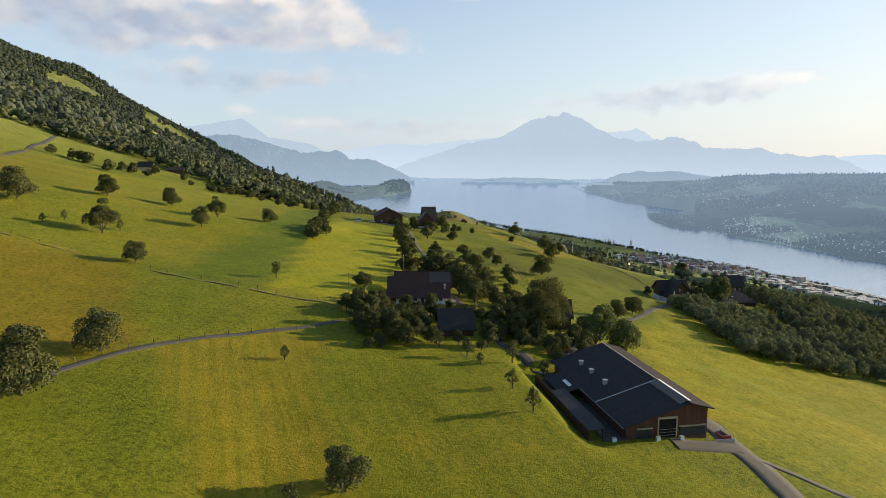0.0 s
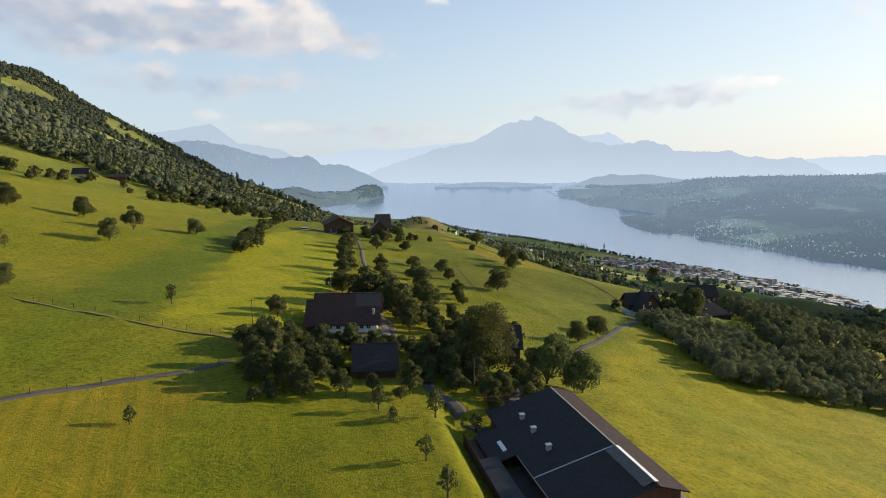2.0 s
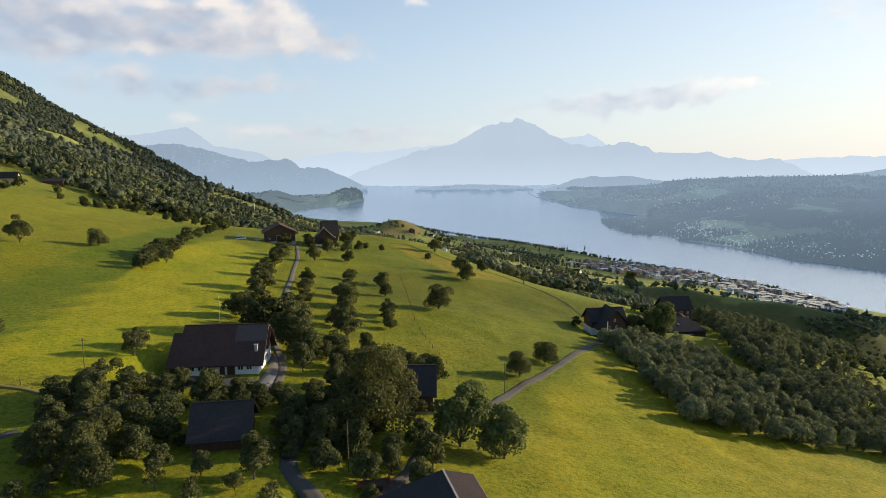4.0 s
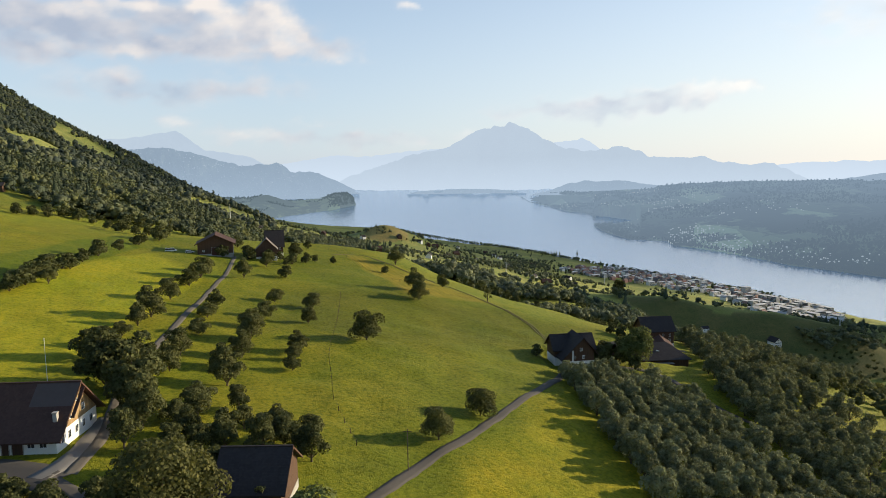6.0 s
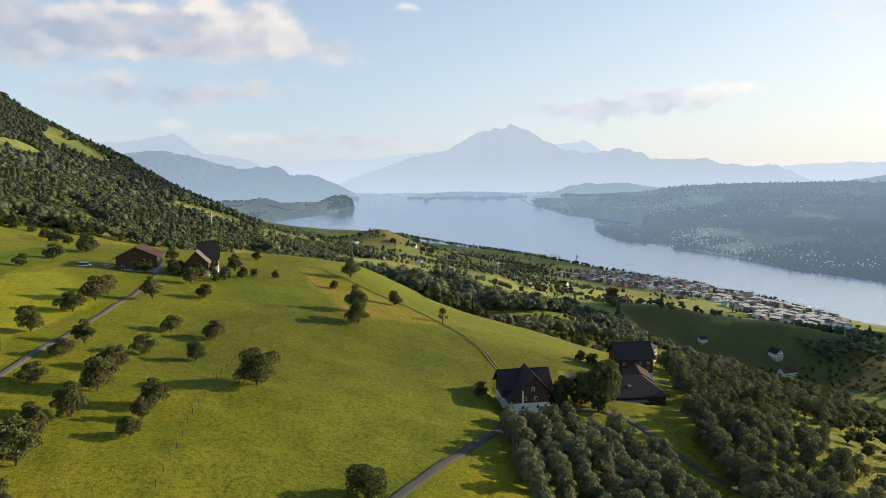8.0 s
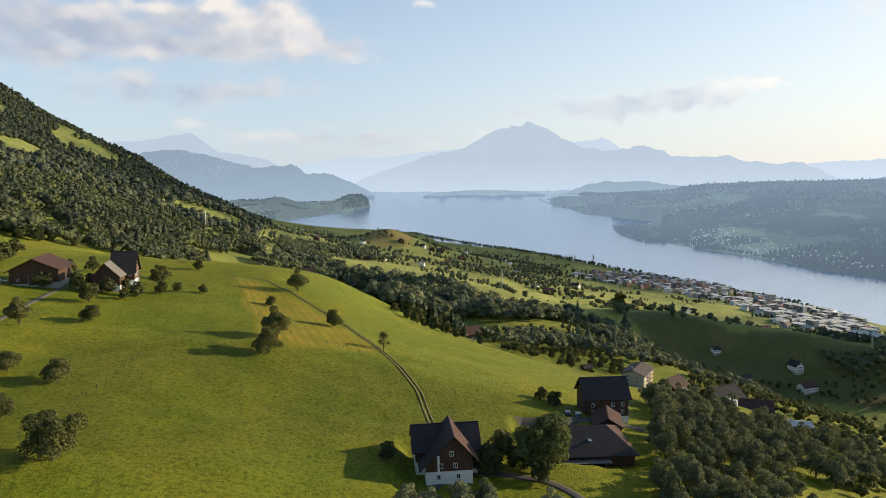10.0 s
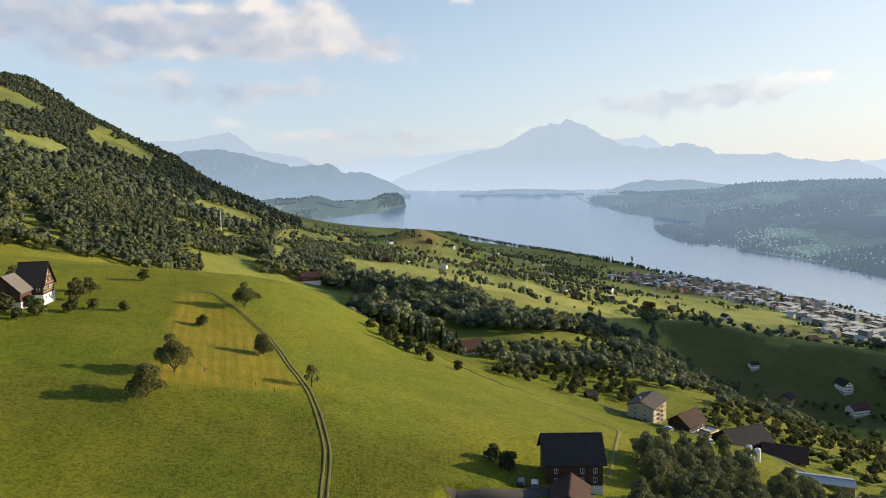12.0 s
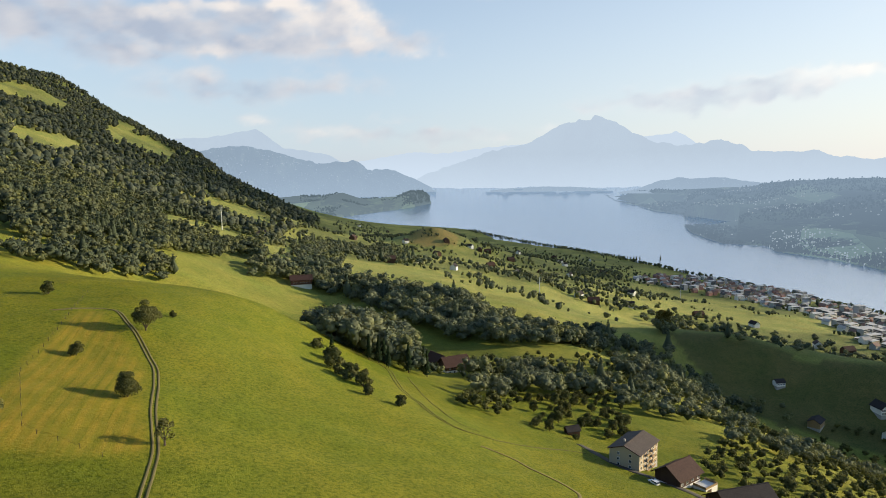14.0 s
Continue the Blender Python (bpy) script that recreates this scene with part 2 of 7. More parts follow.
SLOPE_LEAF = leafy("slope_orchard_foliage", (0.046, 0.058, 0.024), (0.165, 0.165, 0.058), 0.3, True)
BARK = plain("bark", (0.11, 0.085, 0.06), 0.9, 6, 0.5, 0.6)
ASPHALT = plain("worn_asphalt", (0.085, 0.075, 0.065), 0.9, 1.2, 0.3)
GRAVEL = plain("pale_gravel", (0.140, 0.122, 0.098), 0.95, 2.5, 0.4, 0.5)
EARTH = plain("trodden_earth", (0.21, 0.165, 0.06), 0.95, 1.0, 0.5, 0.6)
DARK_ROOF = tiled("dark_grey_roof", (0.042, 0.036, 0.036))
BROWN_ROOF = tiled("brown_tile_roof", (0.075, 0.043, 0.035))
GREY_ROOF = tiled("grey_tile_roof", (0.16, 0.145, 0.13))
DARK_WOOD = boards("dark_weathered_boards", (0.085, 0.045, 0.028))
RED_WOOD = boards("red_brown_boards", (0.105, 0.045, 0.028))
PALE_WOOD = boards("pale_larch_boards", (0.36, 0.24, 0.12))
WHITE_WALL = plain("white_render", (0.80, 0.78, 0.73), 0.85, 0.8, 0.2, 0.1)
BEIGE_WALL = plain("beige_render", (0.50, 0.42, 0.30), 0.85, 0.8, 0.2, 0.1)
CONCRETE = plain("concrete", (0.38, 0.36, 0.33), 0.9, 1.5, 0.3)
METAL = plain("galvanised_metal", (0.5, 0.5, 0.5), 0.4, 2, 0.2, 0.05, 0.9)
PAINT_WHITE = plain("white_paint", (0.8, 0.8, 0.78), 0.4, 2, 0.1, 0.03)
PAINT_RED = plain("red_paint", (0.30, 0.06, 0.04), 0.6, 2, 0.3)
CAR_DARK = plain("dark_car_paint", (0.05, 0.06, 0.08), 0.25, 2, 0.1, 0.0, 0.3, 0.5)
TYRE = plain("black_rubber", (0.02, 0.02, 0.02), 0.8)
GLASS, _nt = material("window_glass")
surface(_nt, (0.03, 0.035, 0.04), 0.05, spec=0.6)

# ---------------------------------------------------------------- the lie of the land
MID = np.array([94.0, 150.0, 398.0])     # the middle of the flight


def draw_in(p):
    """Land more than 1.8 km off is drawn in towards the flight's middle, so that all of it lies within 4.8 km."""
    q = np.asarray(p, float) - MID
    d = np.linalg.norm(q, axis=-1, keepdims=True)
    far = 1800 + 3000 * (1 - np.exp(-np.maximum(d - 1800, 0) / 3000))
    return MID + q * np.where(d > 1800, far / np.maximum(d, 1e-6), 1)


# spot heights (x, y, height over the lake)
HOME = [(-15.8, 95.8, 349.3), (18.4, 124.7, 350.1), (-33.2, 158.9, 355.2), (-73.5, 134.4, 360.3), (-80.5, 165.9, 360.6), (-57.8, 223.7, 359.5),
    (-57.8, 255.1, 358.6), (-108.5, 229, 364.8), (-119, 271, 364.7), (-138.2, 262.2, 368.8), (-176.8, 344.6, 381.2), (-150.5, 360.3, 374.8), (-120.8,
    342.8, 370.1), (-96.2, 358.5, 365.5), (-17.5, 309.4, 353.4), (11.5, 281.3, 347.3), (6, 365.3, 347.6), (25.9, 305.8, 345.4), (49, 319.8, 343),
    (69.1, 412.5, 337.8), (79.6, 270.7, 335.3), (83.1, 468.4, 333.6), (105, 445.7, 330), (57.8, 524.5, 338.7), (125.3, 352.8, 323.4), (112, 279.4,
    329), (183.8, 415.8, 312.4), (-43.8, 480.9, 353.8), (52.5, 500, 337.7), (52.5, 125.5, 345.6), (61, 120, 343.5), (110, 201, 328.7)]
VALLEY = [(129.5, 622.1, 294.8), (108.5, 576.8, 312.7), (241.5, 578.1, 269.8), (257.2, 541.4, 273.8), (192.5, 340.5, 316.5), (218.8, 333.5, 309.6),
    (175, 310.8, 315.9), (213.5, 370.2, 310.1), (273, 499.5, 281.9), (295.8, 488.9, 275), (313.2, 550.1, 263.9), (243.2, 656.8, 261.3), (320.2, 665.4,
    243.7), (360.5, 810.3, 205.7), (264.2, 817.7, 245.9), (372, 1012, 218), (455, 917, 172), (430, 994, 214), (472, 978, 206), (562, 934, 203), (640,
    900, 186), (530, 868, 163), (400, 925, 180), (600, 830, 158), (480, 1100, 165), (600, 1060, 140), (380, 1120, 185), (700, 1000, 120), (152.2,
    756.5, 253.4), (-17.5, 985.9, 274.1), (-236.2, 1301.2, 306.4), (273, 1473.5, 191.1), (119, 994.6, 261.8), (0, 1290.3, 255.7), (20, 2060, 232),
    (35, 2130, 228), (115, 2060, 188), (-75, 2080, 205), (42, 2330, 175), (10, 1930, 205), (-162.8, 1748.8, 255.2), (-117.2, 1547.5, 255.2), (-71.8,
    781.5, 305.7), (-103.2, 771.1, 323.3), (-148.8, 843, 336.6)]
FAR = [(-171.5, 570.2, 363.5), (-694.8, 1659.5, 452), (-647.5, 1811.3, 401.7), (-694.8, 2377.8, 340.7), (-1604.8, 3205.4, 713.3), (1029, 1893.8, 30),
    (987, 1694.6, 56.2), (635.2, 2060.3, 58.3), (780.5, 1110.6, 124.3), (756, 1484.9, 98.3), (0, -175.4, 356), (210, -88.2, 322), (-262.5, -0.1, 393),
    (437.5, 173.7, 249.7), (525, -176.4, 244), (-525, -349.5, 455.6), (-875, 876.6, 584.9), (-437.5, 525.4, 440.9), (-1575, 1054.1, 863.3)]
SHORE = [(1420, 2200, -30), (1300, 2560, -30), (1080, 3100, -30), (830, 3700, -30), (350, 4900, -30), (-200, 6300, -30), (1500, 1750, -25), (1900,
    1900, -30), (1060, 2250, 10), (800, 2850, 9), (540, 3400, 9), (-50, 4500, 9), (-560, 5900, 9), (1100, 1500, 45), (1250, 1100, 60), (1300, 300,
    40), (-950, 4200, 150), (-700, 5000, 40), (-512, 3212, 132), (-700, 3473, 158), (-600, 4200, 70)]
CROWN = [(-60, 640, 343), (30, 622, 337), (66, 630, 326), (-40, 725, 308), (30, 720, 288), (78, 715, 272), (-95, 690, 334), (-60, 835, 300), (-5, 810,
    283), (10, 900, 262), (61.5, 273, 340), (75, 341, 336.5), (36, 479, 342), (81, 391.6, 333.5), (134, 466, 319.6), (160, 432, 318.5), (140, 498,
    314), (159, 517, 307.6), (179.5, 504.5, 302), (3, 556, 346), (-52, 623, 345), (3, 222, 351), (-15.4, 214.7, 353.6)]
SPOTS = np.array(HOME + VALLEY + FAR + SHORE + CROWN, float)


def _bend(r2):
    return r2 * np.log(np.maximum(r2, 1e-9))


def _plate():
    n, xy = len(SPOTS), SPOTS[:, :2] / 100
    k = _bend(((xy[:, None] - xy[None]) ** 2).sum(-1)) + np.eye(n) * 0.02
    p = np.c_[np.ones(n), xy]
    return np.linalg.solve(np.block([[k, p], [p.T, np.zeros((3, 3))]]), np.r_[SPOTS[:, 2], 0, 0, 0])


PLATE = _plate()
PADS = [(168, 379, 16, 13, 314.8), (-7, 219, 14, 16, 350.4), (3.5, 181, 7, 9, 351.0), (127, 352, 9, 12, 322.6)]   # levelled building ground: middle, half sizes, height


def lattice(x, y, seed):
    """Smooth random field, one cell a unit."""
    xi, yi = np.floor(x), np.floor(y)
    fx, fy = x - xi, y - yi
    fx, fy = fx * fx * (3 - 2 * fx), fy * fy * (3 - 2 * fy)

    def h(a, b):
        v = np.sin(a * 127.1 + b * 311.7 + seed * 74.7) * 43758.5453
        return v - np.floor(v)
    return (h(xi, yi) * (1 - fx) + h(xi + 1, yi) * fx) * (1 - fy) + (h(xi, yi + 1) * (1 - fx) + h(xi + 1, yi + 1) * fx) * fy - 0.5


def rough_land(x, y, size, octaves, seed):
    out, a = 0, 1.0
    for k in range(octaves):
        out = out + a * lattice(x / size * 2 ** k, y / size * 2 ** k, seed + k)
        a *= 0.5
    return out


def ground(x, y):
    """Height of the land at x, y."""
    x, y = np.asarray(x, float), np.asarray(y, float)
    q = np.c_[x.ravel(), y.ravel()] / 100
    out = np.empty(len(q))
    for i in range(0, len(q), 20000):
        k = q[i:i + 20000]
        out[i:i + 20000] = _bend(((k[:, None] - SPOTS[None, :, :2] / 100) ** 2).sum(-1)) @ PLATE[:-3] + PLATE[-3] + k @ PLATE[-2:]
    out = out.reshape(x.shape)
    d = np.hypot(x - 60, y - 260)
    out = out + rough_land(x, y, 26, 3, 3) * np.clip(d / 500, 0.5, 1) * 1.7
    out = out + rough_land(x, y, 9, 2, 4) * 0.6 * np.clip(1 - d / 900, 0, 1)
    # the terrace cut for the barn
    c, s = math.cos(0.17), math.sin(0.17)
    u, v = (x - 47.95) * c + (y - 120.94) * s, (y - 120.94) * c - (x - 47.95) * s
    w = np.clip((u + 25) / 5, 0, 1) * np.clip((10 - u) / 4, 0, 1) * np.clip((v + 5) / 4, 0, 1) * np.clip((48 - v) / 5, 0, 1)
    w = w * w * (3 - 2 * w)
    out = out * (1 - w) + np.minimum(out, 346.6) * w
    for px, py, hx, hy, level in PADS:
        w = np.clip((hx + 5 - np.abs(x - px)) / 5, 0, 1) * np.clip((hy + 5 - np.abs(y - py)) / 5, 0, 1)
        w = w * w * (3 - 2 * w)
        out = out * (1 - w) + np.minimum(out, level) * w
    out = out + rough_land(x, y, 130, 3, 19) * 8 * np.clip((y - 640) / 250, 0, 1) * np.clip(1.6 - d / 2600, 0, 1)
    out = out + rough_land(x, y, 160, 4, 9) * 30 * np.clip((d - 900) / 1500, 0, 1) * np.clip((out - 60) / 300, 0, 1)
    # knolls and saddles of the mountain's crest
    for kx, ky, rise, size in ((-1850, 2830, -34, 150), (-1780, 3190, 32, 120), (-1150, 3150, 30, 260), (-790, 2600, 28, 300), (-430, 1720, 14, 180)):
        out = out + rise * np.exp(-((x - kx) ** 2 + (y - ky) ** 2) / size ** 2)
    # a steep spur added out of view to throw shade on the valley
    out = out + 420 * np.clip(1 - ((x - 1230) / 260) ** 2 - ((y - 1175) / 225) ** 2, 0, 1)
    return np.clip(out, -8, 1500)


def gz(x, y):
    return float(ground(np.array([x]), np.array([y]))[0])


def inside(x, y, poly):
    x, y = np.asarray(x, float), np.asarray(y, float)
    hit = np.zeros(x.shape, bool)
    for (x0, y0), (x1, y1) in zip(poly, poly[1:] + poly[:1]):
        if y0 != y1:
            hit ^= ((y0 > y) != (y1 > y)) & (x < (x1 - x0) * (y - y0) / (y1 - y0) + x0)
    return hit


def link_mesh(name, verts, faces, mats, parent=None, smooth=False, uneven=None):
    me = bpy.data.meshes.new(name)
    verts = np.asarray(verts, np.float32)
    if isinstance(faces, np.ndarray):
        n, k = faces.shape
        me.vertices.add(len(verts))
        me.vertices.foreach_set("co", verts.ravel())
        me.loops.add(n * k)
        me.loops.foreach_set("vertex_index", faces.astype(np.int32).ravel())
        me.polygons.add(n)
        me.polygons.foreach_set("loop_start", np.arange(0, n * k, k, dtype=np.int32))
        me.update(calc_edges=True)
    else:
        me.from_pydata([tuple(map(float, v)) for v in verts], [], faces)
    for m in (mats if isinstance(mats, (list, tuple)) else [mats]):
        me.materials.append(m)
    if smooth:
        me.polygons.foreach_set("use_smooth", [True] * len(me.polygons))
    me.validate()
    ob = new(name, me)
    ob.parent = parent
    return ob


def polar_faces(nr, na, wrap):
    r, a = np.meshgrid(np.arange(nr - 1), np.arange(na if wrap else na - 1), indexing="ij")
    r, a = r.ravel(), a.ravel()
    b = (a + 1) % na
    return np.stack([r * na + a, r * na + b, (r + 1) * na + b, (r + 1) * na + a], 1)


# the fields: outline, grass colour, how far the mower's rows show
LUSH = (0.155, 0.162, 0.017)
FIELDS = [
    # the upper pastures
    ([(-159, 233), (-205, 329), (-270, 497), (-240, 600), (-191, 704), (-115, 525), (-94, 324), (-96, 278), (-86, 212), (-108, 221)], (0.228, 0.210, 0.020), 0.0, 5),
    ([(-205, 329), (-270, 497), (-330, 520), (-330, 250), (-175, 245)], (0.218, 0.188, 0.020), 0.0, 6),
    ([(-157, 232), (-108, 219), (-68, 147), (-76, 125), (-84, 100), (-260, 60), (-260, 220)], (0.228, 0.168, 0.015), 0.15, 5),
    ([(-107, 219), (-55, 203), (-29, 189), (-30, 177), (-49, 162), (-66, 145), (-68, 147)], (0.191, 0.193, 0.015), 0.0, 1.5),
    ([(-86, 212), (-96, 278), (-94, 324), (-115, 525), (-77, 480), (-68, 323), (-56, 205)], (0.150, 0.172, 0.018), 0.0, 1.2),
    ([(-55, 204), (-60, 252), (-68, 333), (-73, 417), (-60, 470), (-38, 470), (-24, 400), (-18, 281), (-24, 215), (-29, 196)], (0.305, 0.282, 0.020), 0.25, 1.2),
    # below the farm road
    ([(-84, 92), (-75, 120), (-64, 141), (-53, 119), (-44, 106), (-36, 88), (-30, 60), (-120, 40)], (0.178, 0.177, 0.016), 0.0, 3),
    ([(-65, 142), (-47, 160), (-33, 166), (-25, 155), (-29, 145), (-24, 127), (-20, 113), (-16, 106), (-13, 90), (-10, 60), (-30, 60), (-36, 89), (-44, 106), (-53, 119)], (0.238, 0.192, 0.017), 0.8, 2),
    ([(-29, 145), (-25, 155), (-3, 159), (17, 150), (25, 124), (37, 116), (56, 102), (40, 60), (-10, 60), (-15, 93), (-20, 113)], (0.208, 0.193, 0.015), 0.45, 2),
    # hay round the barn, and the pasture on the hill
    ([(57, 136), (58, 175), (70, 232), (114, 318), (112, 262), (125, 232), (165, 224), (165, 60), (90, 90), (69, 115)], (0.262, 0.228, 0.016), 0.25, 5),
    ([(27, 531), (34, 537), (50, 518), (64, 508), (84, 478), (104, 440), (91, 427), (75, 426), (64, 419), (56, 454), (40, 491)], (0.262, 0.202, 0.028), 1.0, 2),
    ([(-230, 560), (-110, 530), (-60, 600), (-40, 700), (-110, 770), (-145, 710), (-200, 640)], (0.231, 0.221, 0.024), 0.1),
    ([(-40, 600), (-20, 520), (4, 446), (40, 410), (20, 390), (-30, 400), (-70, 460), (-110, 530), (-60, 600)], (0.188, 0.191, 0.020), 0.0),
    # the hill's left flank: lush grass, darkened further for its shading
    ([(14, 325), (58, 318), (98, 345), (140, 372), (165, 410), (140, 424), (104, 426), (80, 415), (40, 422), (12, 400)], (0.130, 0.134, 0.018), 0.0, 14),
    ([(40, 380), (58, 330), (74, 350), (66, 400)], (0.142, 0.147, 0.015), 0.0, 12),
    ([(106, 440), (126, 405), (160, 430), (215, 490), (200, 540), (170, 560), (130, 600), (90, 620), (20, 610), (62, 520)], (0.188, 0.194, 0.024), 0.0, 8),
    ([(-40, 1960), (20, 1930), (85, 1990), (95, 2100), (40, 2170), (-30, 2120)], (0.370, 0.271, 0.106), 0.0),
    ([(-128, 865), (-122, 930), (-112, 1045), (-44, 1040), (12, 955), (2, 838), (-60, 832)], (0.257, 0.244, 0.030), 0.0, 8),
    ([(300, 860), (345, 900), (365, 830), (330, 780)], (0.240, 0.178, 0.063), 0.3),
]


def build_ground():
    fore = np.radians(np.arange(-46, 54.01, 0.26))
    rest = np.radians(np.arange(54, 314, 4.0)[1:])
    ang = np.r_[fore, rest]
    rad = [0.02]
    while rad[-1] < 4700:
        rad.append(rad[-1] + max(1.6, 0.0105 * rad[-1]))
    rad = np.array(rad)
    rr, aa = np.meshgrid(rad, ang, indexing="ij")
    x, y = MID[0] + rr * np.sin(aa), MID[1] + rr * np.cos(aa)
    z = ground(x, y)
    p = draw_in(np.stack([x, y, z], -1).reshape(-1, 3))
    ob = link_mesh("ground", p, polar_faces(len(rad), len(ang), True), GRASS, smooth=True)
    xf, yf = x.ravel(), y.ravel()
    col = np.empty((len(xf), 4), np.float32)
    col[:, :3] = (0.215, 0.202, 0.019)
    lush = np.clip(rough_land(xf, yf, 90, 3, 21) * 2.2 + 0.4, 0, 1)[:, None]
    col[:, :3] = col[:, :3] * (1 - lush) + np.array(LUSH) * lush
    col[:, 3] = 0.0
    for poly, c, rows, *blur in FIELDS:
        soft, r = 0, blur[0] if blur else 3.5
        wx, wy = xf + min(5, r) * rough_land(xf, yf, 22, 3, 5), yf + min(5, r) * rough_land(xf, yf, 22, 3, 6)
        for k in range(8):
            soft = soft + inside(wx + r * (1 - k % 2 * 0.5) * math.cos(k * 0.785), wy + r * (1 - k % 2 * 0.5) * math.sin(k * 0.785), poly) / 8.0
        col[:, :3] = col[:, :3] * (1 - soft[:, None]) + np.array(c) * soft[:, None]
        col[:, 3] = col[:, 3] * (1 - soft) + rows * soft
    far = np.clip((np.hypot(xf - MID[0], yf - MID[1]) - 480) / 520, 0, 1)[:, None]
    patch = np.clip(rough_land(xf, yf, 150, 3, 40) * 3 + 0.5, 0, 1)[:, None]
    # patchwork of far meadows; paler, bluer greens put haze into the colour
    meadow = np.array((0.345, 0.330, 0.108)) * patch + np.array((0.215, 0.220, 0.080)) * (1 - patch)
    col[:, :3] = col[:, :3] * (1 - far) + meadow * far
    # the shaded valley slope: brownish pasture, its shade darkened into the colour
    shaded_slope = inside(xf + 9 * rough_land(xf, yf, 40, 2, 7), yf + 9 * rough_land(xf, yf, 40, 2, 8), [(372, 1012), (472, 978), (562, 934), (700, 880), (700, 780), (600, 800), (500, 840), (400, 900)])
    col[shaded_slope, :3] = (0.150, 0.135, 0.055)
    knoll = inside(xf + 9 * rough_land(xf, yf, 40, 2, 5), yf + 9 * rough_land(xf, yf, 40, 2, 6), FIELDS[-3][0])
    col[knoll, :3] = FIELDS[-3][1]
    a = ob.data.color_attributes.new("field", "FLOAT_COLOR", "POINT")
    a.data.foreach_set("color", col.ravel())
    return tagged(ob, "sloping green and yellowing hay meadows falling to a lake", "ground", kind="structure")


build_ground()


def build_lake():
    ang = np.radians(np.arange(-40, 75.1, 1.0))
    rad = np.geomspace(900, 14500, 60)
    rr, aa = np.meshgrid(rad, ang, indexing="ij")
    p = np.stack([MID[0] + rr * np.sin(aa), MID[1] + rr * np.cos(aa), np.zeros_like(rr)], -1).reshape(-1, 3)
    ob = link_mesh("lake", draw_in(p), polar_faces(len(rad), len(ang), False), WATER, smooth=True)
    tagged(ob, "calm pale blue lake reflecting the evening sky", "lake", kind="structure")


build_lake()

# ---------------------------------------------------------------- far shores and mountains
# each far colour carries its haze: tint and share of glow
FAR_SHORE = hazed_land("far_shore_land", (0.018, 0.034, 0.026), (0.25, 0.29, 0.14), (0.210, 0.285, 0.37), 0.75, 0.016, None, 60.0, 0.27, 0.0060)
FAR_TREES = hazed_land("far_shore_trees", (0.010, 0.018, 0.014), (0.032, 0.044, 0.026), (0.200, 0.275, 0.36), 0.70, 0.02, None, 60.0, 0.32)
# headland greens with a share of glowing haze
CAPE_LAND = hazed_land("headland_land", (0.03, 0.055, 0.03), (0.26, 0.30, 0.11), (0.26, 0.34, 0.40), 0.42, 0.014, None, 60.0, 0.0, 0.006)
CLIFF_LAND = hazed_land("cliff_mountain_land", (0.03, 0.05, 0.05), (0.15, 0.18, 0.14), (0.325, 0.42, 0.535), 0.68, 0.006, (0.85, 0.80, 0.72))
PEAK_LAND = hazed_land("great_mountain_land", (0.03, 0.05, 0.06), (0.22, 0.24, 0.21), (0.475, 0.565, 0.67), 0.80, 0.004)
PALE_LAND = hazed_land("pale_mountain_land", (0.06, 0.08, 0.09), (0.14, 0.16, 0.16), (0.50, 0.585, 0.685), 0.9, 0.002)


def mountain(name, skyline, base, mat, label, dist, depth=0.25, seed=1, jag=0.12, step=0.12):
    """A far range: its skyline in degrees of azimuth and height as seen from the flight, falling to its foot."""
    az = np.arange(skyline[0][0], skyline[-1][0] + 1e-6, step)
    el = np.interp(az, [s[0] for s in skyline], [s[1] for s in skyline])
    el = el + jag * rough_land(az * 1.9, az * 0 + seed, 1.0, 5, seed) * np.clip(el - base, 0, 1.0)
    rows = 40
    k = np.linspace(0, 1, rows)[:, None]
    d = dist * (1 - depth * (1 - k)) * np.ones_like(az)[None]
    ribs = rough_land(az[None] * 1.1 + k * 0.8, k * 3 + seed, 1.0, 4, seed + 7)
    d = d * (1 + 0.22 * ribs * np.sin(np.pi * k))
    e = base + (el[None] - base) * k ** 1.25
    top = d * np.tan(np.radians(e))
    a = np.radians(az)[None] * np.ones_like(k)
    p = np.stack([MID[0] + d * np.sin(a), MID[1] + d * np.cos(a), MID[2] + top], -1).reshape(-1, 3)
    ob = link_mesh(name, draw_in(p), polar_faces(rows, len(az), False), mat, smooth=True)
    return tagged(ob, label, "mountain", kind="structure")


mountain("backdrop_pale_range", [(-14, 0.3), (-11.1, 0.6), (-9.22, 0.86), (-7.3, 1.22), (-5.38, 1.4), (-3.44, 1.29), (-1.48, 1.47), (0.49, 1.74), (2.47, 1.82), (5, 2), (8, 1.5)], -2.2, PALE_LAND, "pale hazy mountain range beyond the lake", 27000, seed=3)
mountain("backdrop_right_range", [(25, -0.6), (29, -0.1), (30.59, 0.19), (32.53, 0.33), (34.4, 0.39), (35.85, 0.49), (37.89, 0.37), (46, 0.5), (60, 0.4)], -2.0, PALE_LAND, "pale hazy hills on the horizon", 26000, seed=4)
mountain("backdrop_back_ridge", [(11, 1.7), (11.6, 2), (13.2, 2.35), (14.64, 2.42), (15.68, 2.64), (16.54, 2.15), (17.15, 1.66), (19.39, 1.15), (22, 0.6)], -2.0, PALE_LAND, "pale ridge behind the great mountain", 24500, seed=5)
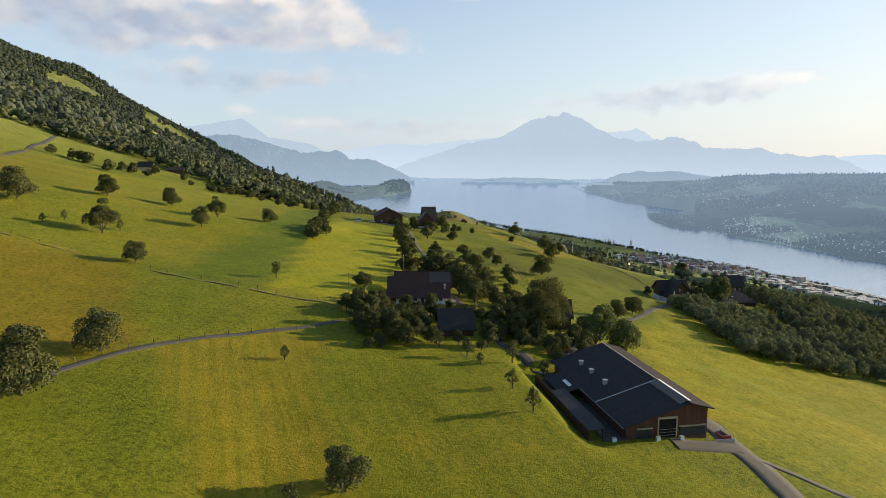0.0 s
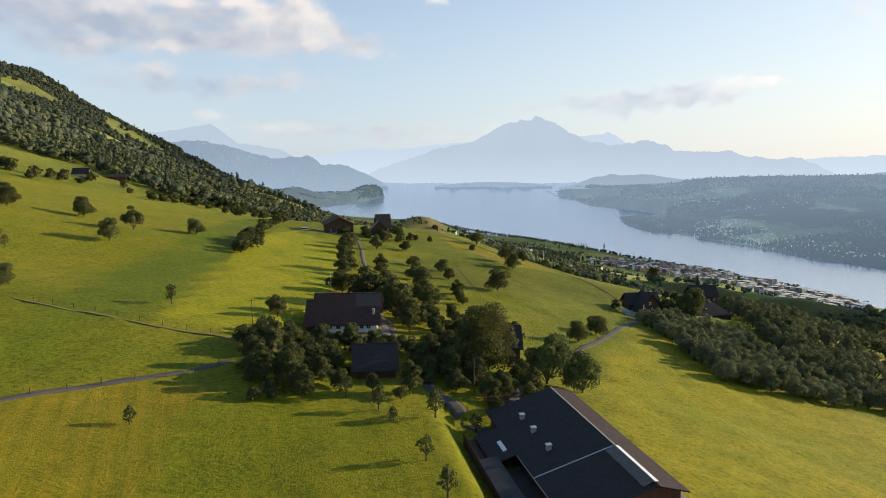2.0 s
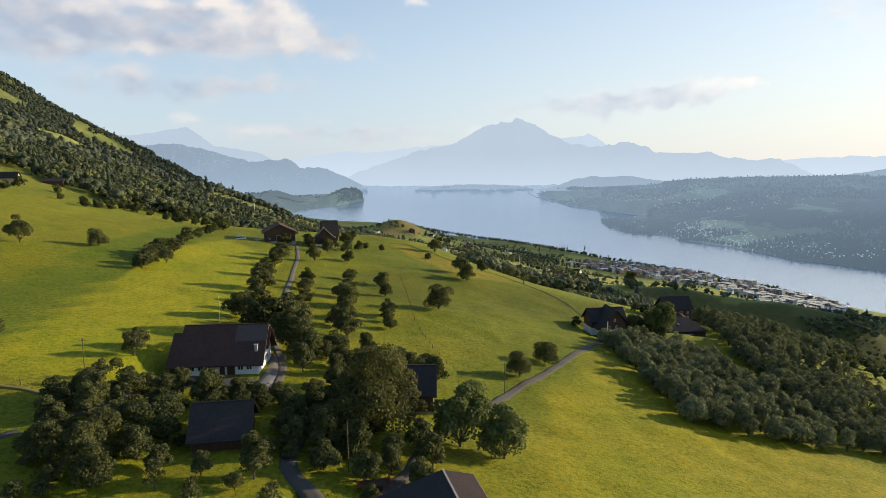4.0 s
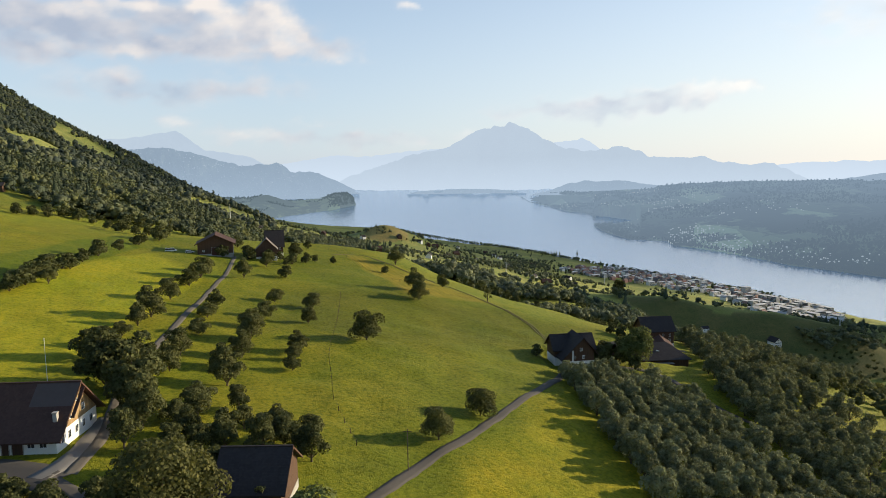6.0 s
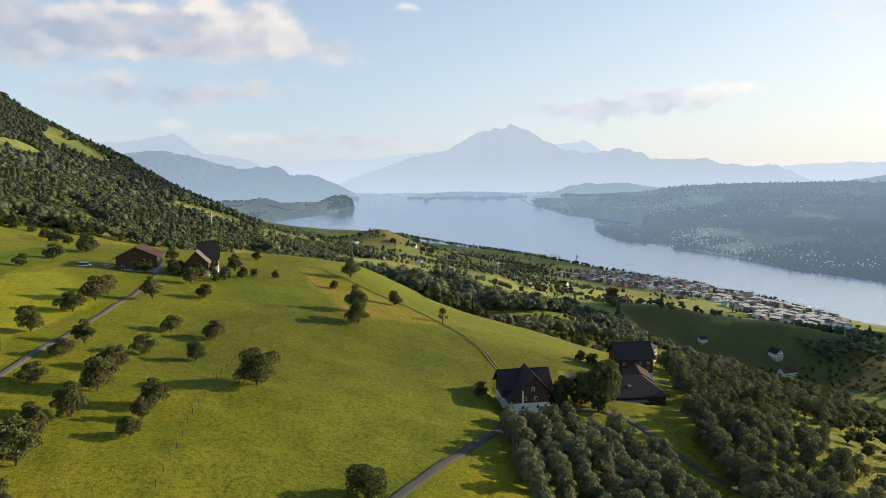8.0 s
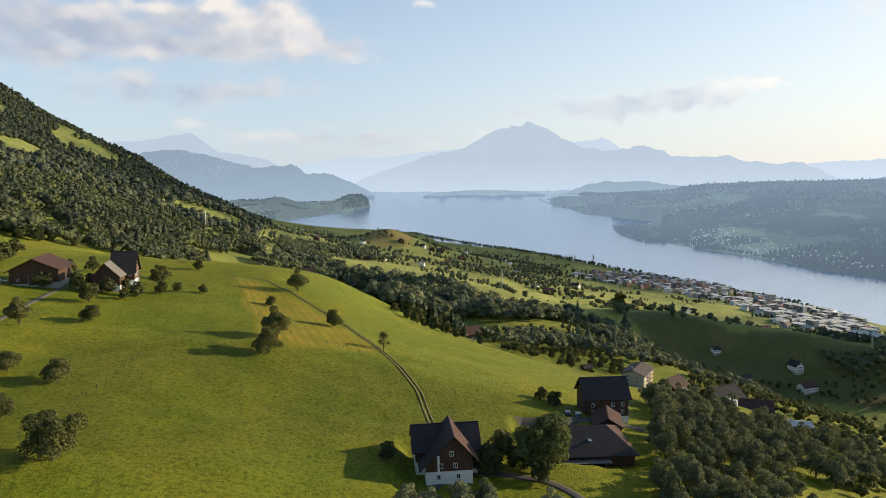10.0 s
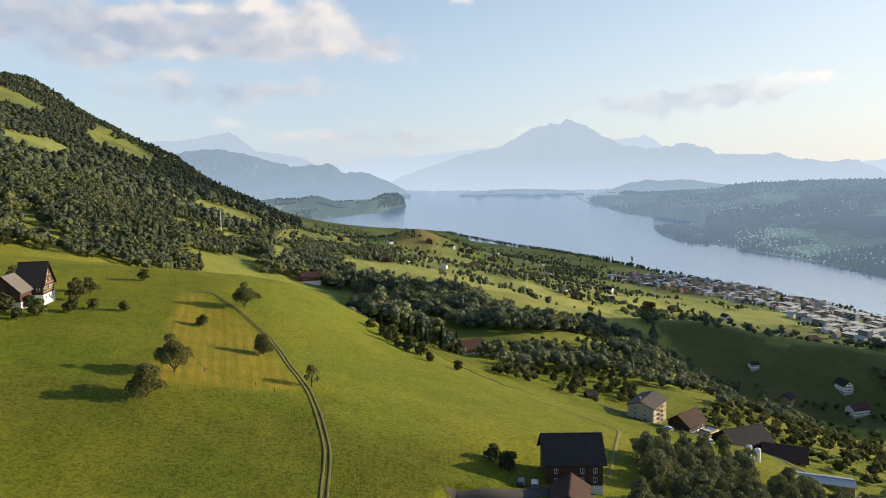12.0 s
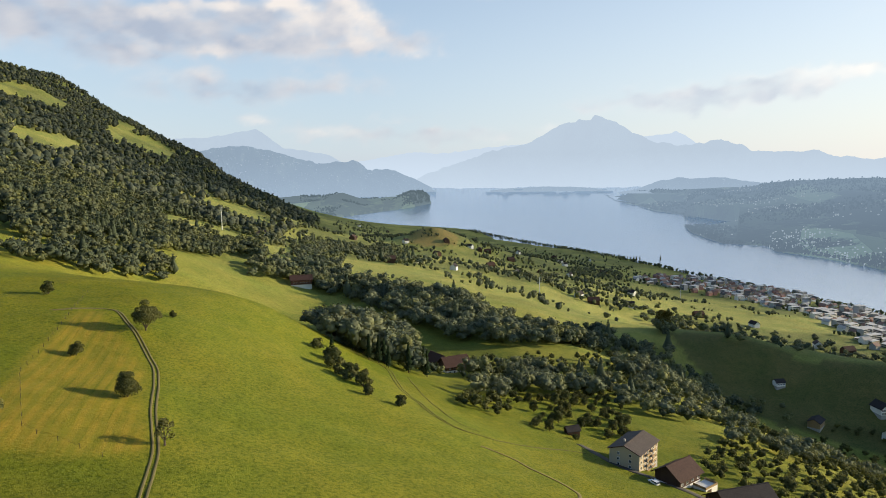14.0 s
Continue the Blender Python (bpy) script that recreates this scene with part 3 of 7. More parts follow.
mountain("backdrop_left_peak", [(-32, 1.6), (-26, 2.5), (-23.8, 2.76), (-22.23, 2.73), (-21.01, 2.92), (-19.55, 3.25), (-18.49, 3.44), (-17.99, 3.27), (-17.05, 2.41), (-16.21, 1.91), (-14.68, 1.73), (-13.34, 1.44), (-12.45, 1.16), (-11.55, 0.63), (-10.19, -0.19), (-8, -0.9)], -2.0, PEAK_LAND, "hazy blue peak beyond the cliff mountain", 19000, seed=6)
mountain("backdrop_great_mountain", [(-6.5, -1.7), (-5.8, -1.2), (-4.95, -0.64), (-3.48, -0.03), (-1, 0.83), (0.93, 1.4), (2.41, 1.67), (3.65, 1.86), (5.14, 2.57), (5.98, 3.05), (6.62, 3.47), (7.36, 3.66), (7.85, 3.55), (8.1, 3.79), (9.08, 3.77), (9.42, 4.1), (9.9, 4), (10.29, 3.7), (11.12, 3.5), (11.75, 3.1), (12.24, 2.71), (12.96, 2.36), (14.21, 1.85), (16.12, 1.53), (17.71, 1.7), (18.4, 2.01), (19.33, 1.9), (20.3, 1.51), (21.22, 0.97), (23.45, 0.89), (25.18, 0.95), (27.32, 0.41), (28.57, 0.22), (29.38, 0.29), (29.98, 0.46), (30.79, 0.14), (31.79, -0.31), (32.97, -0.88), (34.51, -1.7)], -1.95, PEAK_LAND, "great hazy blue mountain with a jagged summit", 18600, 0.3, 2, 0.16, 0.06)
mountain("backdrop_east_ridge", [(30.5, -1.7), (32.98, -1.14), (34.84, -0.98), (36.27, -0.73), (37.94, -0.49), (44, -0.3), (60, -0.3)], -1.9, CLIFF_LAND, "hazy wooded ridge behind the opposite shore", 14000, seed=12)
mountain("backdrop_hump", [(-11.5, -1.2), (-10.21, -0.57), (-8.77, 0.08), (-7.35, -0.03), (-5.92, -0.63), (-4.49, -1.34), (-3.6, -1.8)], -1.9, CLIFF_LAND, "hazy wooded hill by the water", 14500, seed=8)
mountain("backdrop_cliff_mountain", [(-34, -0.6), (-27, 0.66), (-24, 1.4), (-22.49, 1.72), (-21.88, 1.95), (-20.24, 2.08), (-18.57, 2), (-17.31, 1.64), (-15.59, 1.18), (-13.83, 0.7), (-12.47, 0.64), (-11.32, 0.73), (-10.61, 0.91), (-10.16, 0.67), (-9.47, 0.14), (-8.31, -0.45), (-6.9, -1.2), (-5.96, -1.95)], -2.25, CLIFF_LAND, "hazy blue wooded mountain with pale cliffs", 11500, 0.3, 9, 0.16, 0.06)
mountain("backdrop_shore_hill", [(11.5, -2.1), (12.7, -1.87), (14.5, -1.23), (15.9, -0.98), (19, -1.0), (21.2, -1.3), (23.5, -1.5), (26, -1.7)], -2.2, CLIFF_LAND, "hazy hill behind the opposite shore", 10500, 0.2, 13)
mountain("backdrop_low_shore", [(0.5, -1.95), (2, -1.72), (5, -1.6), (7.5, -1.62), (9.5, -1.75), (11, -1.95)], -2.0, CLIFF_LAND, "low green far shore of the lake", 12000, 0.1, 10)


SHORE_AZ = [9.5, 11.2, 14.3, 16.6, 16.75, 17.3, 18.3, 19.6, 22.7, 23.2, 26.3, 32.1, 36.7, 50, 70]
SHORE_AT = [11500, 8125, 6338, 5790, 4640, 4300, 4024, 3773, 3734, 3513, 3348, 2924, 2787, 2400, 2300]


def far_shore_at(az, k):
    """A point of the opposite shore: azimuth in degrees, and 0 at the water to 1 on the ridge."""
    shore = np.interp(az, SHORE_AZ, SHORE_AT)
    ridge = np.interp(az, [9.5, 10.3, 12.7, 14.2, 18.6, 21.1, 22.7, 25.8, 30, 34, 38, 70], [-2.3, -2.26, -2.08, -1.93, -1.78, -1.68, -1.4, -1.18, -1.1, -1.05, -1.0, -0.8])
    ridge = ridge + 0.14 * rough_land(az, az * 0, 1.6, 4, 33) * np.clip((az - 11) / 3, 0, 1)
    back = np.maximum(shore + 3200, 7200)
    d = shore + (back - shore) * k ** 1.3
    a = np.radians(az)
    x, y = MID[0] + d * np.sin(a), MID[1] + d * np.cos(a)
    full = MID[2] + back * np.tan(np.radians(ridge))
    flat = np.clip(k / 0.12, 0, 1)
    z = full * (k ** 0.9) * (0.45 + 0.55 * flat) + rough_land(x, y, 900, 5, 31) * 150 * k * (1 - k) + 3
    # the flat cape, and the bay behind it
    z = np.where((az > 16.6) & (az < 20.6) & (d < 5300), np.minimum(z, 6 + 4 * rough_land(x, y, 160, 2, 35)), z)
    bay = (az > 16.7) & (az < 20.1) & (d > np.interp(az, [16.7, 17.2, 18.5, 20.1], [4660, 4780, 4850, 5210])) & (d < np.interp(az, [16.7, 20.1], [5770, 5200]))
    return np.stack([x, y, np.where((k == 0) | bay, -4, z)], -1)


def build_far_shore():
    """The opposite shore: fields, woods and villages rising to a long low ridge."""
    az = np.arange(9.5, 70, 0.15)
    rows = 120
    k = np.linspace(0, 1, rows)[:, None] * np.ones_like(az)[None]
    p = far_shore_at(az[None] * np.ones_like(k), k)
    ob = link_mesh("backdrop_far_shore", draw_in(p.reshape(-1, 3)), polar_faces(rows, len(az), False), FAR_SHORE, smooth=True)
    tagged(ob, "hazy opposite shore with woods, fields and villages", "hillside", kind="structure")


build_far_shore()


def headland_at(az, k):
    """A point of the headland: azimuth in degrees, and 0 at its near shore to 1 at its far one."""
    near = np.interp(az, [-20, -13, -9, -6, -4.6, -4.1], [5200, 5600, 6300, 7000, 7600, 7900])
    far = np.interp(az, [-20, -13, -9, -6, -4.6, -4.1], [9800, 9600, 9300, 8900, 8500, 8000])
    d, a = near + (far - near) * k, np.radians(az)
    x, y = MID[0] + d * np.sin(a), MID[1] + d * np.cos(a)
    hill = np.interp(az, [-20, -13, -11.5, -9.7, -8.5, -7.2, -5.8, -4.8, -4.2, -4.1], [70, 75, 90, 35, 40, 60, 105, 100, 55, 0])
    z = hill * np.sin(np.pi * k) ** 0.6 * (1 + 0.9 * rough_land(x, y, 500, 4, 52)) + 2
    return np.stack([x, y, np.where((k == 0) | (k == 1), -4, z)], -1)


def build_headland():
    az = np.arange(-20, -4.0, 0.12)
    rows = 50
    k = np.linspace(0, 1, rows)[:, None] * np.ones_like(az)[None]
    p = headland_at(az[None] * np.ones_like(k), k)
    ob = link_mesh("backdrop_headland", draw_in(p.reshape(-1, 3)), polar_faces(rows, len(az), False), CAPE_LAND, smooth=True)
    tagged(ob, "low hazy green headland with a wooded tip in the lake", "headland", kind="structure")


build_headland()


# ---------------------------------------------------------------- evening clouds and the bright air over the horizon
CLOUDS = [  # azimuth, height, half width, half height (degrees), weight, brightness
    (-27.1, 10.33, 4.8, 1.84, 0.95, 0.3), (-19.9, 11.2, 5.4, 1.83, 0.95, 0.35), (-12.8, 11.13, 4.9, 1.79, 0.9, 0.4), (-7.2, 10.36, 3.7, 0.88, 0.5, 0.5),
    (-26.4, 9.73, 1.5, 0.78, 0.9, 0.95), (-24.4, 12.17, 2.6, 0.7, 0.8, 0.75), (-20.6, 12.84, 2.4, 0.64, 0.8, 0.85), (-14.7, 11.62, 1.9, 1.01, 0.9, 1.0),
    (-15.7, 13.14, 2.1, 0.74, 0.8, 0.95), (-10.2, 12.1, 1.9, 1.7, 0.9, 0.95), (-9.3, 10.74, 1.8, 1.05, 0.9, 1.0), (-21.4, 9.55, 1.8, 0.66, 0.7, 0.85),
    (-28.4, 11.15, 1.4, 0.68, 0.6, 0.8), (-19.8, 6.52, 6.4, 1.1, 0.45, 0.3), (-22.9, 7.4, 2.8, 0.66, 0.35, 0.75), (-12.1, 7.21, 4.3, 0.98, 0.35, 0.6),
    (-5.1, 9.69, 2.4, 0.63, 0.3, 0.85), (1.4, 13.51, 1.1, 0.39, 0.6, 0.85), (-2.9, 2.82, 7.8, 0.67, 0.45, 0.4), (-12.7, 3.2, 4.6, 0.6, 0.25, 0.8),
    (-18.3, 4.22, 1.6, 0.6, 0.28, 0.95), (-6.7, 4.25, 2.8, 0.47, 0.25, 0.8), (11.4, 4.85, 4.6, 0.42, 0.32, 0.4), (16.6, 5.1, 5.4, 0.95, 0.92, 0.22),
    (22.0, 5.7, 3.8, 0.95, 0.9, 0.3), (25.4, 6.2, 2.6, 0.8, 0.8, 0.7), (27.7, 6.2, 2.0, 0.52, 0.45, 0.9), (22.6, 6.74, 2.6, 0.35, 0.35, 0.75),
    (-34.5, 11.6, 6, 2.0, .95, .3), (-42, 11.5, 7, 2.4, .9, .35), (-38, 13.5, 6, 1.2, .8, .8), (-48, 9, 8, 3, .7, .4), (40, 11, 9, 2, .4, .6), (-30, 16, 9, 2.0, .9, .6), (-14, 15.6, 7, 1.2, .6, .7)]


def cloud_cover(az, el):
    """How thick the cloud is, and how bright, at each point of the sky."""
    soft = rough_land(az * 0.5, el * 0.9, 1.0, 5, 15)
    wx, wy = az + 1.3 * rough_land(az, el, 1.6, 4, 71), el + 0.7 * rough_land(az, el, 1.2, 4, 72)
    gap, light, total = np.ones_like(az), np.full_like(az, 0.03), np.full_like(az, 0.05)
    for a, e, ra, re, k, bright in CLOUDS:
        g = k * np.exp(-(((wx - a) / ra) ** 2 + ((wy - e) / re) ** 2) ** 1.4)
        gap = gap * (1 - np.minimum(g, 0.97))
        sharp = g ** 2 * (1.3 - 0.5 * bright)
        light, total = light + sharp * bright, total + sharp
    d = np.clip((1 - gap) * 1.4, 0, 1)
    q = np.clip((d + soft * 0.7 * np.clip(3 * d, 0, 1)) / 1.05, 0, 1)
    return q ** 1.15, light / total


def build_clouds():
    m, nt = material("cloud_and_bright_air")
    col = nt.nodes.new("ShaderNodeVertexColor")
    col.layer_name = "air"
    e = nt.nodes.new("ShaderNodeEmission")
    t = nt.nodes.new("ShaderNodeBsdfTransparent")
    s = nt.nodes.new("ShaderNodeMixShader")
    o = nt.nodes.new("ShaderNodeOutputMaterial")
    nt.links.new(col.outputs["Color"], e.inputs[0])
    nt.links.new(col.outputs["Alpha"], s.inputs[0])
    nt.links.new(t.outputs[0], s.inputs[1])
    nt.links.new(e.outputs[0], s.inputs[2])
    nt.links.new(s.outputs[0], o.inputs[0])
    az, el = np.arange(-58, 62.01, 0.25), np.arange(-3, 24.01, 0.13)
    ee, aa = np.meshgrid(el, az, indexing="ij")
    r = 4805.0
    p = np.stack([MID[0] + r * np.cos(np.radians(ee)) * np.sin(np.radians(aa)), MID[1] + r * np.cos(np.radians(ee)) * np.cos(np.radians(aa)), MID[2] + r * np.sin(np.radians(ee))], -1)
    c, lit = cloud_cover(aa, ee)
    lit = np.clip((lit - 0.42) * 1.7 + 0.34 + 0.38 * rough_land(aa * 0.55, ee * 0.9, 1.0, 5, 44), 0, 1)[..., None]
    warm = np.clip((aa + 10) / 60, 0, 1)[..., None]
    veil = np.clip((aa + 6) / 18, 0, 1)[..., None]
    base = np.array((0.315, 0.362, 0.448)) * (1 - veil) + np.array((0.455, 0.50, 0.56)) * veil
    cloud = base * (1 - lit) + (np.array((0.68, 0.63, 0.59)) * (1 - veil) + np.array((0.75, 0.735, 0.70)) * veil) * lit
    air = np.array((0.412, 0.483, 0.578)) * (1 - warm) + np.array((0.675, 0.65, 0.605)) * warm
    haze = np.clip(0.95 - ee / 30, 0.3, 0.92) * (0.9 + 0.1 * warm[..., 0])
    fade = np.clip((24 - ee) / 6, 0, 1) * np.clip((58 - np.abs(aa)) / 8, 0, 1)
    c = c * 0.95
    alpha = (c + haze * (1 - c)) * fade
    mixed = (cloud * c[..., None] + air * (haze * (1 - c))[..., None]) / np.maximum(c + haze * (1 - c), 1e-4)[..., None]
    ob = link_mesh("backdrop_clouds", p.reshape(-1, 3), polar_faces(len(el), len(az), False), m, smooth=True)
    a = ob.data.color_attributes.new("air", "FLOAT_COLOR", "POINT")
    a.data.foreach_set("color", np.concatenate([mixed, alpha[..., None]], -1).astype(np.float32).ravel())
    tagged(ob, "white and grey evening clouds in bright hazy sky", "clouds", kind="structure")


build_clouds()

# ---------------------------------------------------------------- trees


def quads(centre, normal, size, rng):
    """Leaf clumps: a square at each centre, square to its normal and turned at random."""
    n = normal / np.linalg.norm(normal, axis=1, keepdims=True)
    ref = np.where(np.abs(n[:, 2:3]) < 0.9, np.array([[0, 0, 1.0]]), np.array([[1.0, 0, 0]]))
    u = np.cross(n, ref)
    u /= np.linalg.norm(u, axis=1, keepdims=True)
    v = np.cross(n, u)
    t = rng.uniform(0, 2 * np.pi, len(n))[:, None]
    a, b = (u * np.cos(t) + v * np.sin(t)) * size[:, None], (v * np.cos(t) - u * np.sin(t)) * size[:, None] * 0.8
    p = np.stack([centre - a - b, centre + a - b * 0.6, centre + a * 0.7 + b, centre - a * 0.8 + b], 1)
    return p.reshape(-1, 3)


def lobed(lobes, leaves, size, rng, jitter=0.55):
    """Leaf clumps over a heap of rounded lobes (centre, radii)."""
    vol = np.array([r[0] * r[1] for _, r in lobes])
    share = rng.choice(len(lobes), leaves, p=vol / vol.sum())
    c = np.array([l[0] for l in lobes])[share]
    r = np.array([l[1] for l in lobes])[share]
    d = rng.normal(size=(leaves, 3))
    d /= np.linalg.norm(d, axis=1, keepdims=True)
    d[:, 2] = np.where(d[:, 2] < -0.5, -d[:, 2], d[:, 2])
    at = c + d * r * rng.uniform(0.72, 1.06, (leaves, 1))
    n = d / r + rng.normal(size=(leaves, 3)) * jitter / r.mean(1, keepdims=True)
    return quads(at, n, size * rng.uniform(0.6, 1.35, leaves), rng)


def crown_lobes(h, w, rng, n=9, base=0.28):
    """An uneven crown of height h and width w that begins at base * h."""
    out = [((0, 0, h * (base + 0.34)), (w * 0.40, w * 0.40, h * 0.32)), ((0, 0, h * (base + 0.5)), (w * 0.30, w * 0.30, h * 0.24))]
    for k in range(n):
        a = 2 * math.pi * (k + rng.uniform(-0.3, 0.3)) / n
        lev = rng.uniform(base + 0.12, 0.86)
        wide = math.sin(math.pi * min(1, max(0.12, (lev - base + 0.12) / (1.1 - base)))) ** 0.7
        rr = w * 0.5 * wide * rng.uniform(0.5, 0.86)
        s = w * rng.uniform(0.11, 0.24)
        out.append(((rr * math.cos(a), rr * math.sin(a), h * lev), (s, s, s * rng.uniform(0.75, 1.0))))
    out.append(((rng.uniform(-0.08, 0.08) * w, rng.uniform(-0.08, 0.08) * w, h * 0.88), (w * 0.17, w * 0.17, h * 0.11)))
    return out


def tube(bm, a, b, r0, r1, sides=6):
    a, b = Vector(a), Vector(b)
    q = (b - a).to_track_quat("Z", "Y")
    rings = []
    for p, r in ((a, r0), (b, r1)):
        rings.append([bm.verts.new(p + q @ Vector((r * math.cos(2 * math.pi * k / sides), r * math.sin(2 * math.pi * k / sides), 0))) for k in range(sides)])
    for k in range(sides):
        bm.faces.new((rings[0][k], rings[0][(k + 1) % sides], rings[1][(k + 1) % sides], rings[1][k]))


def part(name, bm, mat, parent, label=""):
    me = bpy.data.meshes.new(name)
    bmesh.ops.recalc_face_normals(bm, faces=bm.faces)
    bm.to_mesh(me)
    bm.free()
    me.materials.append(mat)
    ob = new(name, me)
    ob.parent = parent
    return tagged(ob, label)


def tree_model(name, label, h, w, leaves, leaf, mat, seed, base=0.28, lobes=9, group="", lean=0.0):
    rng = np.random.default_rng(seed)
    top = tagged(new(name), label, "tree", group)
    bm = bmesh.new()
    r = 0.022 * h + 0.06
    fork = (lean * h * 0.3, rng.uniform(-0.02, 0.02) * h, h * base * 1.05)
    tube(bm, (0, 0, -0.8), fork, r * 1.25, r * 0.85, 7)
    shape = [((c[0] + lean * c[2] * 0.5, c[1], c[2]), s) for c, s in crown_lobes(h, w, rng, lobes, base)]
    for c, _ in shape[2:]:
        tube(bm, fork, (c[0] * 0.85, c[1] * 0.85, c[2] * 0.97), r * 0.5, r * 0.12, 5)
    part("trunk", bm, BARK, top)
    p = lobed(shape, leaves, leaf, rng)
    link_mesh("crown", p, np.arange(len(p)).reshape(-1, 4), mat, top)
    return top


def spruce_model(seed, h, w, leaves):
    rng = np.random.default_rng(seed)
    top = tagged(new("spruce"), "tall dark green spruce at the wood's edge", "tree")
    bm = bmesh.new()
    tube(bm, (0, 0, -0.8), (0, 0, h * 0.95), 0.02 * h, 0.02, 6)
    part("trunk", bm, BARK, top)
    k = rng.uniform(0.06, 1, leaves) ** 0.8
    a = rng.uniform(0, 2 * np.pi, leaves)
    tier = 0.75 + 0.25 * np.sin(k * h * 2.2)
    rad = (1 - k) * w * 0.5 * tier * rng.uniform(0.5, 1.05, leaves) + 0.1
    at = np.stack([rad * np.cos(a), rad * np.sin(a), k * h], 1)
    n = np.stack([np.cos(a) * 0.7, np.sin(a) * 0.7, np.full(leaves, 0.8)], 1) + rng.normal(size=(leaves, 3)) * 0.25
    p = quads(at, n, 0.45 * rng.uniform(0.6, 1.3, leaves), rng)
    link_mesh("crown", p, np.arange(len(p)).reshape(-1, 4), NEEDLES, top)
    return top


def plant(model, spots, rng, lo=0.85, hi=1.15, sink=0.0, first=True):
    """Sets a model at the first spot and copies of it at the others; a spot may carry its own size."""
    for k, s in enumerate(spots):
        x, y = s[0], s[1]
        size = (s[2] if len(s) > 2 else 1.0) * rng.uniform(lo, hi)
        m = pose(x, y, gz(x, y) - sink, 0, 0, rng.uniform(0, 360)) @ Matrix.Diagonal((size, size, size * rng.uniform(0.92, 1.08), 1))
        if k == 0 and first:
            model.matrix_basis = m
        else:
            c = copy_thing(model, m)
            c.matrix_basis = m


def spread(models, spots, seed, lo=0.85, hi=1.15):
    rng = random.Random(seed)
    piles = [[] for _ in models]
    for k, s in enumerate(spots):
        piles[k % len(models)].append(s)
    for m, p in zip(models, piles):
        if p:
            plant(m, p, rng, lo, hi)
        else:
            for o in (*m.children, m):
                bpy.data.objects.remove(o)


def fruit_models(n, seed, label, group, kind, h=6.6, w=7.9, leaves=4200, leaf=0.175, mat=None, base=0.05):
    return [tree_model(kind, label, h * (0.92 + 0.08 * k), w * (1.04 - 0.05 * k), leaves, leaf, mat or LEAF, seed + k, base, 8 + k % 3, group) for k in range(n)]


# rows along the drive, as (x, y) or (x, y, size)
DRIVE_ROWS = [(-25, 395, 1.44), (-24, 376, 0.99), (-21, 345, 0.93), (-17, 316, 1.31), (-17, 305, 0.84), (-17, 294, 0.68), (-14, 272, 1.16), (-28, 412, 0.99), (-16, 283, 0.80), (-4, 341, 0.85), (-3, 326, 0.79), (0, 306, 0.79), (1, 286, 0.99), (3, 272, 0.96), (-10, 409, 0.99), (11, 368, 0.94), (13, 339, 0.86), (15, 306, 1.06), (16, 291, 0.91), (18, 267, 1.14), (12, 322, 0.89), (26, 365, 1.01), (28, 338, 0.72), (30, 301, 0.81), (30, 293, 0.59), (31, 284, 0.56), (6, 423, 0.89), (-8, 450, 0.93), (14, 280, 0.93), (0, 498, 1.11)]
spread(fruit_models(5, 100, "leafy standard fruit tree in a row along the farm drive", "fruit trees along the drive", "fruit_tree"), DRIVE_ROWS, 1, 0.98, 1.2)

# the garden below the farmhouse
def scatter(poly, step, seed, holes=(), keep=1.0):
    rng = np.random.default_rng(seed)
    xs, ys = [p[0] for p in poly], [p[1] for p in poly]
    gx, gy = np.meshgrid(np.arange(min(xs), max(xs), step), np.arange(min(ys), max(ys), step))
    p = np.c_[gx.ravel(), gy.ravel()] + rng.uniform(-0.5, 0.5, (gx.size, 2)) * step
    ok = inside(p[:, 0], p[:, 1], poly) & (rng.random(len(p)) < keep)
    for h in holes:
        ok &= ~inside(p[:, 0], p[:, 1], h)
    return p[ok]


GARDEN = [(16, 251, .8), (18, 244, .9), (19, 233, .9), (26, 234, .9), (25, 249, .8), (34, 244, .9), (35, 235, .9), (41, 240, .75), (43, 229, .9), (11, 225, 1), (-29, 230, .8), (-27, 222, .7)]
GARDEN += [(float(a), float(b), 0.8) for a, b in scatter([(-31, 216), (-16, 214), (-10, 203), (-3, 200), (-4, 178), (-7, 161), (-24, 160), (-30, 186)], 6.4, 111, (), 0.9)]
GARDEN += [(float(a), float(b), 0.85) for a, b in scatter([(12, 178), (26, 172), (30, 186), (28, 212), (18, 220), (14, 210), (11, 196)], 6.6, 112, (), 0.86)]
GARDEN += [(-5, 198, 0.7), (-1, 196, 0.7), (2, 199, 0.7), (2, 204, 0.7), (4, 194, 0.7), (-1, 193, 0.7), (-4, 206, 0.7), (-12, 209, 0.7), (12, 199, 0.7), (9, 203, 0.7), (7, 197, 0.7)]
GARDEN += [(30, 164, .55), (34, 160, .5), (22, 173, .7), (29, 170, .7), (38, 170, .65), (40, 178, .7), (33, 174, .6), (12, 176, .6), (10, 164, .5)]
GARDEN += [(-3, 170, .7), (4, 168, .6), (12, 168, .8), (-1, 205, .55), (5, 203, .5), (-8, 208, .55), (2, 251, .85), (-1, 265, .85), (15, 240, .85), (23, 228, .85), (27, 230, .85), (28, 241, .85), (34, 229, .85), (37, 235, .85), (41, 231, .85), (42, 241, .85), (-7, 265, .85), (19, 225, .85), (22, 208, 1.0), (24, 200, .9), (22, 190, .9), (38, 184, .8), (27, 180, .9), (38, 207, .8), (33, 180, .7), (20, 216, .9), (30, 214, .9)]
